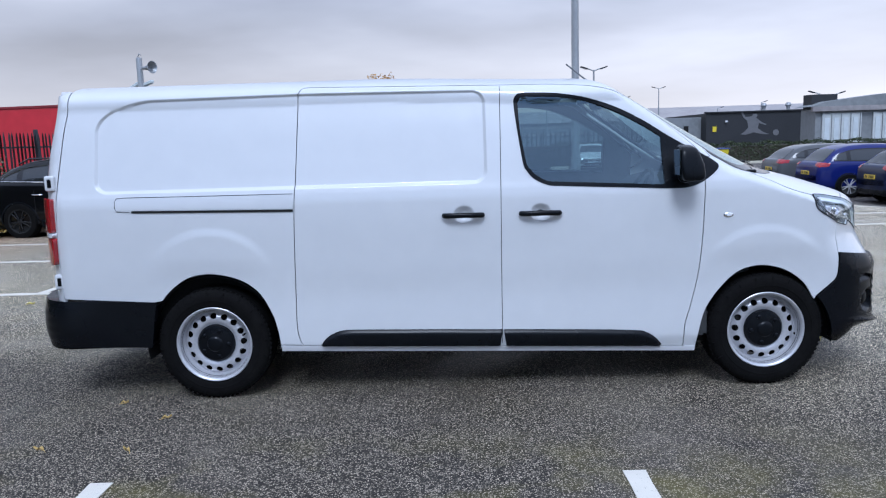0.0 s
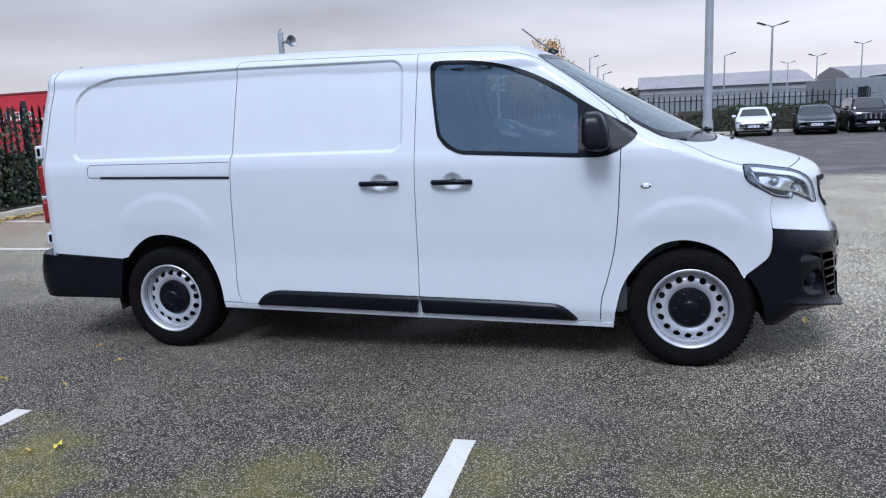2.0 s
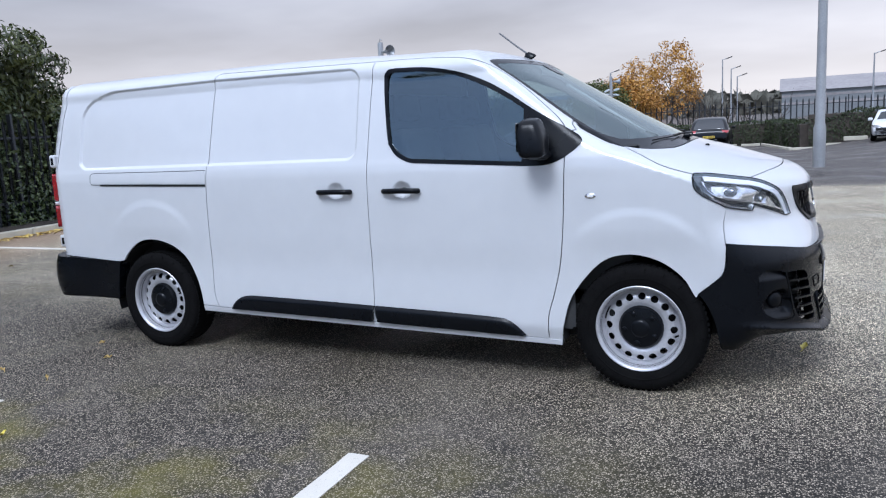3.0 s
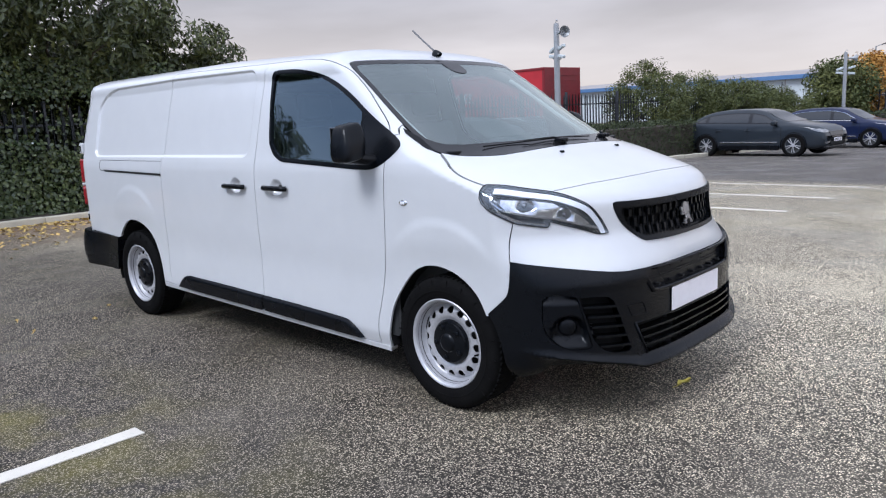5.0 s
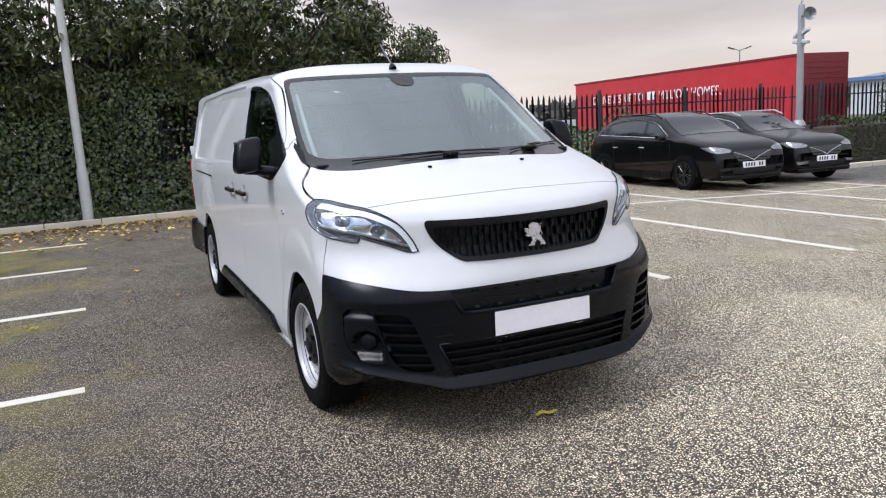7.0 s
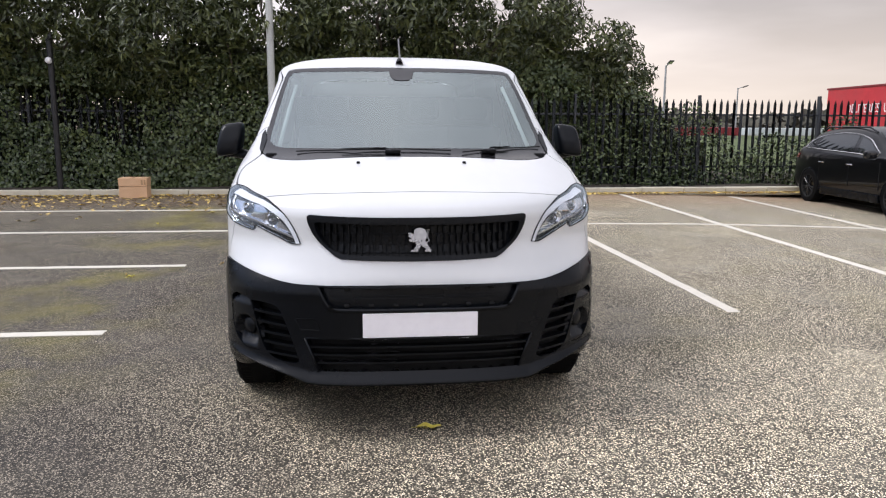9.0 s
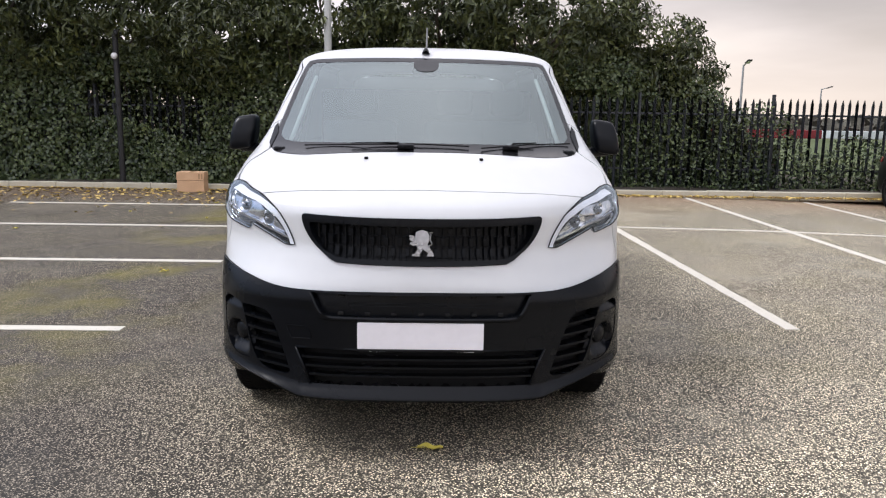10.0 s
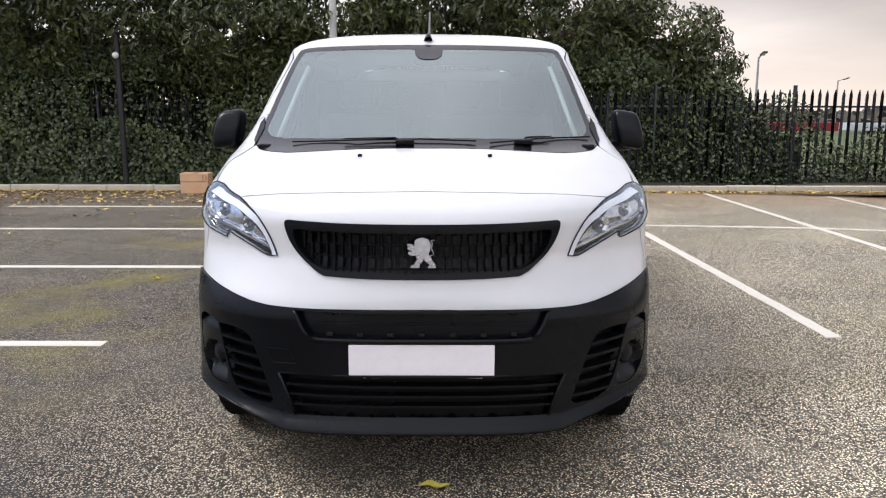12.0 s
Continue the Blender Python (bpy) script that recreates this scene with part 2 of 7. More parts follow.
M_MIRROR = surface("mirror_silver", (0.30, 0.31, 0.33), (0.36, 0.37, 0.39), 0.04, 1.0, rough_var=0.02)
M_PLATE = surface("plate_white", (0.80, 0.78, 0.82), (0.85, 0.83, 0.87), 0.5, fine=40, coarse=5)
M_PLATEY = surface("plate_yellow", (0.62, 0.44, 0.05), (0.72, 0.52, 0.07), 0.45, fine=40, coarse=5)
M_INK = surface("plate_ink", (0.012, 0.012, 0.012), (0.02, 0.02, 0.02), 0.5)
M_RED = surface("red_lens", (0.26, 0.004, 0.008), (0.36, 0.008, 0.014), 0.12, fine=160, coarse=12, coat=1.0, rough_var=0.04)
M_LENSW = surface("white_lens", (0.78, 0.78, 0.80), (0.86, 0.86, 0.88), 0.12, fine=160, coarse=12, coat=1.0, rough_var=0.04)
M_AMBER = surface("amber_lens", (0.55, 0.20, 0.03), (0.66, 0.26, 0.04), 0.15, fine=160, coarse=12, coat=1.0)
M_SEAT = surface("seat_cloth", (0.030, 0.031, 0.034), (0.055, 0.056, 0.060), 0.9, fine=260, coarse=6, bump=0.4)
M_DASH = surface("dash_plastic", (0.030, 0.031, 0.032), (0.045, 0.046, 0.047), 0.6, fine=300, coarse=6, bump=0.15)
M_GLASS = pane("side_glass", (0.44, 0.54, 0.54), 0.16, (0.70, 0.88, 1.0))
M_SCREEN = pane("windscreen_glass", (0.56, 0.64, 0.63), 0.19, (0.88, 0.98, 0.97), rise=3.1)
M_LAMPGLASS = pane("lamp_lens", (0.93, 0.95, 0.98), 0.06, (0.80, 0.92, 1.0))
M_LEAF = surface("hedge_leaf", (0.016, 0.026, 0.008), (0.080, 0.098, 0.030), 0.46, fine=9, coarse=0.8, spec=0.5)
M_IVY = surface("ivy_leaf", (0.024, 0.044, 0.020), (0.098, 0.128, 0.056), 0.38, fine=14, coarse=1.5, spec=0.5)
M_PRIVET = surface("clipped_hedge_leaf", (0.014, 0.024, 0.008), (0.044, 0.060, 0.018), 0.7, fine=12, coarse=1.0)
M_SHRUB = surface("shrub_leaf", (0.030, 0.050, 0.012), (0.115, 0.120, 0.030), 0.7, fine=7, coarse=0.7)
M_AUTUMN = surface("autumn_leaf", (0.36, 0.16, 0.025), (0.58, 0.34, 0.06), 0.6, fine=5, coarse=0.6)
M_LITTER = surface("fallen_leaf", (0.36, 0.23, 0.08), (0.80, 0.64, 0.20), 0.6, fine=3, coarse=1.2)
M_YLEAF = surface("yellow_leaf", (0.62, 0.52, 0.08), (0.80, 0.70, 0.16), 0.5, fine=60, coarse=9)
M_BARK = surface("bark", (0.035, 0.028, 0.022), (0.085, 0.070, 0.055), 0.9, fine=40, coarse=5, bump=0.8)
M_SOIL = surface("soil", (0.030, 0.024, 0.017), (0.060, 0.048, 0.034), 0.95, fine=40, coarse=4, bump=0.8)
M_FENCE = surface("fence_paint", (0.016, 0.019, 0.024), (0.034, 0.038, 0.046), 0.55, fine=60, coarse=3, bump=0.15, per_piece=0.2)
M_GALV = surface("galvanised_steel", (0.25, 0.26, 0.27), (0.36, 0.37, 0.38), 0.45, 0.35, fine=45, coarse=2.5, bump=0.1)
M_PALESTEEL = surface("pale_weathered_steel", (0.42, 0.43, 0.42), (0.56, 0.57, 0.55), 0.55, 0.15, fine=45, coarse=2.5, bump=0.1)
M_POSTBLK = surface("black_post_paint", (0.008, 0.008, 0.009), (0.016, 0.016, 0.018), 0.5)
M_CARD = surface("cardboard", (0.58, 0.36, 0.21), (0.70, 0.46, 0.28), 0.85, fine=70, coarse=4, bump=0.15)
M_TAPE = surface("parcel_tape", (0.34, 0.20, 0.10), (0.40, 0.25, 0.13), 0.35)
M_TRAILER = surface("red_curtain", (0.40, 0.012, 0.022), (0.52, 0.018, 0.032), 0.45, fine=3, coarse=0.5)
M_TRAILER2 = surface("dark_red_steel", (0.15, 0.006, 0.012), (0.20, 0.010, 0.016), 0.5, fine=5, coarse=0.8)
M_LETTER = surface("white_lettering", (0.74, 0.74, 0.74), (0.80, 0.80, 0.80), 0.5)
M_BRICKBLK = surface("black_cladding", (0.010, 0.011, 0.013), (0.020, 0.021, 0.024), 0.6, fine=6, coarse=0.5)
M_MURAL = surface("grey_mural_paint", (0.10, 0.10, 0.105), (0.15, 0.15, 0.155), 0.6)
M_GREYCLAD = surface("grey_cladding", (0.16, 0.17, 0.175), (0.23, 0.24, 0.245), 0.5, fine=3, coarse=0.3)
M_PALECLAD = surface("pale_cladding", (0.46, 0.50, 0.51), (0.56, 0.60, 0.61), 0.5, fine=3, coarse=0.3)
M_BLUECLAD = surface("blue_cladding", (0.07, 0.15, 0.30), (0.10, 0.19, 0.35), 0.45, fine=3, coarse=0.3)
M_ROOFGREY = surface("grey_roof_sheet", (0.22, 0.20, 0.20), (0.34, 0.32, 0.31), 0.6, fine=2, coarse=0.25)
M_SHUTTER = surface("pale_shutter", (0.42, 0.44, 0.43), (0.52, 0.54, 0.53), 0.5, fine=4, coarse=0.5)
M_YELLOW = surface("yellow_bin", (0.62, 0.50, 0.02), (0.70, 0.58, 0.03), 0.4, fine=12, coarse=2)
M_LID = surface("blue_lid", (0.03, 0.05, 0.16), (0.05, 0.07, 0.20), 0.4)
M_GRASS = surface("grass", (0.045, 0.070, 0.020), (0.10, 0.125, 0.040), 0.9, fine=20, coarse=0.4, bump=0.6)
M_FARWOOD = surface("far_trees", (0.050, 0.052, 0.040), (0.12, 0.11, 0.085), 0.9, fine=1.5, coarse=0.2)


def car_paint(name, c):
    return surface(name, tuple(v * 0.9 for v in c), c, 0.30, 0.0, fine=300, coarse=1.0, coat=0.55, rough_var=0.04, spec=0.10)


P_BLACK = car_paint("black_car_paint", (0.003, 0.003, 0.004))
P_GREY = car_paint("grey_car_paint", (0.024, 0.030, 0.038))
P_NAVY = car_paint("navy_car_paint", (0.010, 0.016, 0.050))
P_BLUE = car_paint("blue_car_paint", (0.008, 0.014, 0.12))
P_WHITE = car_paint("white_car_paint", (0.74, 0.75, 0.76))
P_SILVERC = car_paint("mid_grey_car_paint", (0.085, 0.088, 0.095))
M_CARGLASS = surface("dark_car_glass", (0.010, 0.012, 0.013), (0.016, 0.018, 0.020), 0.03, fine=3, coarse=0.5, rough_var=0.01, spec=1.0)

M_REFLECT = surface("lamp_reflector", (0.62, 0.62, 0.63), (0.82, 0.82, 0.83), 0.13, 1.0, fine=60, coarse=18, rough_var=0.08)
M_CARLAMP = surface("car_lamp_glass", (0.16, 0.165, 0.17), (0.34, 0.345, 0.35), 0.08, 0.5, fine=30, coarse=14, coat=1.0, rough_var=0.05)

# ---- building helpers ----
def mesh_of(name, verts, faces, material, smooth_=False, normals=None):
    me = bpy.data.meshes.new(name)
    me.from_pydata([tuple(map(float, v)) for v in verts], [], [tuple(int(i) for i in f) for f in faces])
    me.materials.append(material)
    me.update()
    if smooth_ or normals is not None:
        me.polygons.foreach_set("use_smooth", [True] * len(me.polygons))
    if normals is not None:
        me.normals_split_custom_set_from_vertices([tuple(map(float, v)) for v in normals])
    return me


def child(ob, parent, label=""):
    ob.parent = parent
    return tagged(ob, label)


def part(name, bm, material, parent=None, label="", smooth_=False, angle=None):
    """Links a bmesh as one mesh object under a thing or a part."""
    bmesh.ops.recalc_face_normals(bm, faces=bm.faces[:])
    me = bpy.data.meshes.new(name)
    bm.to_mesh(me)
    bm.free()
    me.materials.append(material)
    if smooth_:
        me.polygons.foreach_set("use_smooth", [True] * len(me.polygons))
        if angle:
            me.set_sharp_from_angle(angle=radians(angle))
    ob = new(name, me)
    if parent is not None:
        ob.parent = parent
    return tagged(ob, label)


def thing(name, label, category, group="", kind="", at=None):
    ob = new(name)
    ob.empty_display_size = 0.2
    if at is not None:
        ob.matrix_basis = at
    return tagged(ob, label, category, group, kind)


def box(bm, a, b, bevel=0.0, segments=2):
    """A box between two corners, with rounded edges."""
    made = bmesh.ops.create_cube(bm, size=1)["verts"]
    for v in made:
        v.co = Vector([a[i] + (v.co[i] + 0.5) * (b[i] - a[i]) for i in range(3)])
    if bevel:
        edges = list({e for v in made for e in v.link_edges})
        bmesh.ops.bevel(bm, geom=edges, offset=bevel, segments=segments, affect="EDGES", profile=0.5)
    return bm


def boxed(a, b, bevel=0.0, segments=2):
    return box(bmesh.new(), a, b, bevel, segments)


def lathe(profile, axis, n=48, centre=(0, 0, 0), close=False):
    """Turns (radius, along) pairs round the axis 'x', 'y' or 'z'."""
    bm = bmesh.new()
    rings = []
    for r, h in profile:
        ring = []
        for i in range(n):
            a = 2 * math.pi * i / n
            c, s = r * math.cos(a), r * math.sin(a)
            co = {"x": (h, c, s), "y": (c, h, s), "z": (c, s, h)}[axis]
            ring.append(bm.verts.new(Vector(co) + Vector(centre)))
        rings.append(ring)
    for p, q in zip(rings, rings[1:]):
        for i in range(n):
            bm.faces.new((p[i], p[(i + 1) % n], q[(i + 1) % n], q[i]))
    if close:
        for ring in (rings[0], rings[-1]):
            bm.faces.new(ring)
    return bm


def tube(points, radius, n=10, ends=True, bm=None):
    """A round bar along points; radius is a number or one for each point."""
    bm = bm or bmesh.new()
    pts = [Vector(p) for p in points]
    rads = radius if isinstance(radius, (list, tuple)) else [radius] * len(pts)
    rings = []
    for i, p in enumerate(pts):
        d = (pts[min(i + 1, len(pts) - 1)] - pts[max(i - 1, 0)]).normalized()
        u = d.orthogonal().normalized() if i == 0 else (rings_u - d * rings_u.dot(d)).normalized()
        rings_u = u
        w = d.cross(u)
        rings.append([bm.verts.new(p + (u * math.cos(a) + w * math.sin(a)) * rads[i]) for a in (2 * math.pi * k / n for k in range(n))])
    for p, q in zip(rings, rings[1:]):
        for i in range(n):
            bm.faces.new((p[i], p[(i + 1) % n], q[(i + 1) % n], q[i]))
    if ends:
        bm.faces.new(rings[0])
        bm.faces.new(rings[-1])
    return bm


def spline(pts, step=0.02):
    """A smooth line through points, about step apart."""
    p = np.array(pts, float)
    if len(p) < 3:
        n = max(2, int(np.linalg.norm(p[1] - p[0]) / step) + 1)
        return p[0] + (p[1] - p[0]) * np.linspace(0, 1, n)[:, None]
    q = np.vstack([2 * p[0] - p[1], p, 2 * p[-1] - p[-2]])
    out = []
    for i in range(1, len(q) - 2):
        a, b, c, d = q[i - 1:i + 3]
        n = max(2, int(np.linalg.norm(c - b) / step) + 1)
        t = np.linspace(0, 1, n, endpoint=False)[:, None]
        out.append(0.5 * (2 * b + (c - a) * t + (2 * a - 5 * b + 4 * c - d) * t ** 2 + (3 * b - a - 3 * c + d) * t ** 3))
    return np.vstack([*out, p[-1:]])


def inside(poly, pts):
    """Even-odd test of points against one polygon."""
    x, y = pts[:, 0], pts[:, 1]
    a, b = poly, np.roll(poly, -1, 0)
    hit = np.zeros(len(pts), bool)
    for (x0, y0), (x1, y1) in zip(a, b):
        if y0 == y1:
            continue
        cross = ((y0 > y) != (y1 > y)) & (x < (x1 - x0) * (y - y0) / (y1 - y0) + x0)
        hit ^= cross
    return hit


def area(poly):
    x, y = poly[:, 0], poly[:, 1]
    return 0.5 * np.sum(x * np.roll(y, -1) - np.roll(x, -1) * y)


def inset(poly, d):
    """Moves a dense polygon inwards by d."""
    t = np.roll(poly, -1, 0) - np.roll(poly, 1, 0)
    n = np.stack([-t[:, 1], t[:, 0]], 1) / np.maximum(np.linalg.norm(t, axis=1), 1e-9)[:, None]
    return poly + n * d * np.sign(area(poly))


def resample(poly, step):
    """A closed polygon with points about step apart; its corners stay."""
    out = []
    for a, b in zip(poly, np.roll(poly, -1, 0)):
        n = max(1, int(round(np.linalg.norm(b - a) / step)))
        out.append(a + (b - a) * np.linspace(0, 1, n, endpoint=False)[:, None])
    p = np.vstack(out)
    keep = np.linalg.norm(p - np.roll(p, 1, 0), axis=1) > step * 0.2
    return p[keep]


def fill(outer, holes=(), step=0.02, gap=0.0, creases=()):
    """Triangles over a flat outline with holes: points, triangles and the rims as index lists."""
    from mathutils.geometry import delaunay_2d_cdt
    loops = [inset(resample(np.asarray(outer, float), step), gap)] + [inset(resample(np.asarray(h, float), step), -gap) for h in holes]
    lo, hi = loops[0].min(0), loops[0].max(0)
    gx, gy = np.meshgrid(np.arange(lo[0] + step / 2, hi[0], step), np.arange(lo[1] + step / 2, hi[1], step))
    grid = np.stack([gx.ravel(), gy.ravel()], 1)
    grid[:, 0] += np.where((np.round((grid[:, 1] - lo[1]) / step).astype(int) % 2) == 0, 0, step * 0.02)
    ok = inside(loops[0], grid)
    for h in loops[1:]:
        ok &= ~inside(h, grid)
    grid = grid[ok]
    every = np.vstack(loops)
    near = np.zeros(len(grid), bool)
    for k in range(0, len(grid), 2000):
        d = np.min(np.sum((grid[k:k + 2000, None] - every[None]) ** 2, -1), 1)
        near[k:k + 2000] = d < (step * 0.45) ** 2
    grid = grid[~near]
    for line in creases:                                       # points along pressed edges, which keep those crisp
        line = line[inside(loops[0], line)]
        for h in loops[1:]:
            line = line[~inside(h, line)]
        if len(line):
            far_ = np.array([np.min(np.sum((line - g) ** 2, 1)) > (step * 0.4) ** 2 for g in grid])
            clear_ = np.array([np.min(np.sum((every - q) ** 2, 1)) > (step * 0.2) ** 2 for q in line])
            grid = np.vstack([grid[far_], line[clear_]]) if line is creases[0] else np.vstack([grid, line[clear_]])
    pts, edges, at = [], [], 0
    for loop in loops:
        m = len(loop)
        pts += [Vector(p) for p in loop]
        edges += [(at + i, at + (i + 1) % m) for i in range(m)]
        at += m
    pts += [Vector(p) for p in grid]
    v, _, f, vo, _, _ = delaunay_2d_cdt(pts, edges, [], 0, 1e-7)
    v = np.array([tuple(p) for p in v])
    tri = np.array([tuple(t) for t in f if len(t) == 3])
    c = v[tri].mean(1)
    ok = inside(loops[0], c)
    for h in loops[1:]:
        ok &= ~inside(h, c)
    tri = tri[ok]
    back = {}
    for i, origs in enumerate(vo):
        for o in origs:
            back[o] = i
    rims, at = [], 0
    for loop in loops:
        rims.append([back[at + i] for i in range(len(loop))])
        at += len(loop)
    return v, tri, rims


def plate(outer, holes, thick, place, material, name, parent, label="", step=0.03):
    """A flat sheet with thickness, cut from an outline, laid by place(u, v, w)."""
    v, tri, rims = fill(outer, holes, step)
    n = len(v)
    verts = [place(a, b, 0.0) for a, b in v] + [place(a, b, thick) for a, b in v]
    faces = [tuple(t) for t in tri] + [tuple(i + n for i in t[::-1]) for t in tri]
    for rim in rims:
        for i, j in zip(rim, rim[1:] + rim[:1]):
            faces.append((i, j, j + n, i + n))
    bm = bmesh.new()
    me = mesh_of(name, verts, faces, material)
    bm.from_mesh(me)
    bpy.data.meshes.remove(me)
    return part(name, bm, material, parent, label)


# ---- ground (one sheet, falling slightly away beyond the bays) ----
def ground_z(x, y):
    def up(a, b, t):
        t = min(max((t - a) / (b - a), 0.0), 1.0)
        return t * t * (3 - 2 * t)
    far_side = up(5.0, 7.0, x)
    return -0.19 * up(4.0, 12.5, y) * (1 - .42 * far_side * up(16, 25, y)) - 0.33 * up(14, 33, y) * (1 - far_side) - 0.28 * up(9.5, 12.5, x) * up(8, 12.5, y) * (1 - up(21, 26, y))


bm = bmesh.new()
xs = [-1500, -400, -120] + list(np.arange(-60, 61, 1.5)) + [120, 400, 1500]
rows_ = [[bm.verts.new((x, y, ground_z(x, y))) for x in xs] for y in xs]
for r0, r1 in zip(rows_, rows_[1:]):
    for i in range(len(xs) - 1):
        bm.faces.new((r0[i], r0[i + 1], r1[i + 1], r1[i]))
tagged(part("ground", bm, M_ASPHALT, None, "", True), "worn grey asphalt car park with damp and mossy patches", "ground", kind="structure")


# ---- van skin: an implicit surface, negative inside ----
def ease(a, b, t):
    t = np.clip((t - a) / (b - a), 0, 1)
    return t * t * (3 - 2 * t)

def keyed(keys, t):
    """Monotone cubic through (t, value) keys."""
    k = np.array(keys, float); x, y = k[:, 0], k[:, 1]
    h = np.diff(x); d = np.diff(y) / h
    m = np.zeros(len(x)); m[0], m[-1] = d[0], d[-1]
    same = d[:-1] * d[1:] > 0
    w1, w2 = 2 * h[1:] + h[:-1], h[1:] + 2 * h[:-1]
    with np.errstate(divide="ignore", invalid="ignore"):
        m[1:-1] = np.where(same, (w1 + w2) / (w1 / d[:-1] + w2 / d[1:]), 0)
    t = np.asarray(t, float)
    i = np.clip(np.searchsorted(x, t) - 1, 0, len(x) - 2)
    s = (t - x[i]) / h[i]; out = (s < 0) | (s > 1)
    c = (y[i] * (1 + 2 * s) * (1 - s) ** 2 + h[i] * m[i] * s * (1 - s) ** 2 + y[i + 1] * s * s * (3 - 2 * s) - h[i] * m[i + 1] * s * s * (1 - s))
    lin = np.where(s < 0, y[i] + m[i] * (t - x[i]), y[i + 1] + m[i + 1] * (t - x[i + 1]))
    return np.where(out, lin, c)

NOSE = [(.10, 4.02), (.22, 4.10), (.30, 4.135), (.45, 4.125), (.60, 4.125), (.72, 4.115), (.80, 4.095), (.90, 4.072), (1.0, 4.068), (1.05, 4.045), (1.085, 4.0), (1.115, 3.925),
        (1.155, 3.80), (1.20, 3.66), (1.235, 3.53), (1.27, 3.42), (1.32, 3.32), (1.50, 2.99), (1.70, 2.64), (1.80, 2.46), (1.849, 2.28), (1.877, 2.08), (1.893, 1.7), (1.911, .9)]
FLANK = [(.10, .88), (.24, .905), (.33, .925), (.45, .922), (.60, .918), (.80, .924), (1.0, .926), (1.15, .922), (1.21, .913), (1.25, .902), (1.40, .868), (1.60, .822), (1.72, .790)]

def round_box(x, z, x0, x1, z0, z1, r):
    qx, qz = np.abs(x - (x0 + x1) / 2) - (x1 - x0) / 2 + r, np.abs(z - (z0 + z1) / 2) - (z1 - z0) / 2 + r
    return np.hypot(np.maximum(qx, 0), np.maximum(qz, 0)) + np.minimum(np.maximum(qx, qz), 0) - r

def pressed_top(x):
    """Upper edge of the recessed panels."""
    return 1.774 + .010 * np.minimum(x, .6) - .010 * np.maximum(x - .6, 0) - .060 * ease(-.28, -.62, x)


def flank(x, z):
    """Half width of the body at x, z."""
    drop = .035 * ease(.9, 2.3, x)
    zz = z + drop * ease(1.3, 1.8, z)
    w = keyed(FLANK, np.minimum(zz, 1.72))
    u = np.clip((zz - 1.72) / (1.898 - 1.72), 0, 1)
    w = np.where(zz > 1.72, .790 * (1 - u ** 3.6) ** .40, w)
    w = np.where(zz > 1.898, -(zz - 1.898) * 4, w)
    w = w - .02 * ease(1.9, 2.8, x) * ease(1.2, 1.42, z)
    # recessed upper panels
    top = pressed_top(x)
    pz = (z - 1.250) / (top - 1.250)
    d = round_box(x, pz * .53, -.61, 1.655, 0, .53, np.where((x < .2) & (pz > .5), .13, .07))
    w = w - .016 * ease(.010, -.010, d)
    # swellings over the wheels
    for cx, cz, r in ((.03, .59, .44), (3.26, .53, .43)):
        rr = np.hypot(x - cx, z - cz)
        w = w + .008 * ease(r + .012, r - .05, rr) * ease(.42, .18, np.abs(x - cx)) * ease(.72, .86, z)
    return w

def skin(p):
    x, y, z = p[..., 0], np.abs(p[..., 1]), p[..., 2]
    q = np.minimum(y / .93, .9999)
    k = ease(.62, .90, z)
    front = x + (1 - k) * .5 * (1 - (1 - q ** 3) ** .544) + k * (.36 - .05 * ease(1.1, 1.28, z) - .13 * ease(1.28, 1.75, z)) * (y / .85) ** 2.5 - keyed(NOSE, z)
    front = front * np.where(z > 1.05, 1 - .5 * ease(1.05, 1.2, z), 1)
    side = y - flank(x, z)
    rear = -1.03 + .12 * ease(1.1, 1.87, z) ** 1.5 + .28 * (1 - np.sqrt(1 - np.minimum(y / .945, .9999) ** 4)) - x
    def smax(a, b, r):
        h = np.maximum(r - np.abs(a - b), 0)
        return np.maximum(a, b) + h * h / (4 * r)
    return smax(smax(front, side, .05 - .015 * ease(1.1, 1.3, z)), rear, .04)

def cast(o, d, far, steps=40):
    """First place where rays o + s d enter the skin from outside."""
    s = np.linspace(0, far, steps)
    f = np.stack([skin(o + d * k) for k in s])
    hit = (f[1:] < 0) & (f[:-1] >= 0)
    i = hit.argmax(0)
    ok = hit.any(0)
    a, b = s[i], s[i + 1]
    for _ in range(16):
        m = (a + b) / 2
        v = skin(o + d * m[..., None])
        a, b = np.where(v > 0, m, a), np.where(v > 0, b, m)
    near = s[np.abs(f).argmin(0)]
    return o + d * np.where(ok, (a + b) / 2, near)[..., None]


def slope_of(p, e=2e-3):
    g = np.stack([skin(p + e * np.eye(3)[k]) - skin(p - e * np.eye(3)[k]) for k in range(3)], -1)
    return g / np.linalg.norm(g, axis=-1, keepdims=True)


# ways to lay flat outlines on the skin; the right-hand side has y < 0
class Straight:
    def __init__(self, e1, e2, d, start, far):
        self.e1, self.e2, self.d, self.start, self.far = (np.array(v, float) for v in (e1, e2, d, start, far))

    def lay(self, uv):
        uv = np.asarray(uv, float)
        return cast(uv[:, :1] * self.e1 + uv[:, 1:] * self.e2 + self.start * self.d, self.d, float(self.far))

    def flat(self, p):
        return np.stack([p @ self.e1, p @ self.e2], 1)


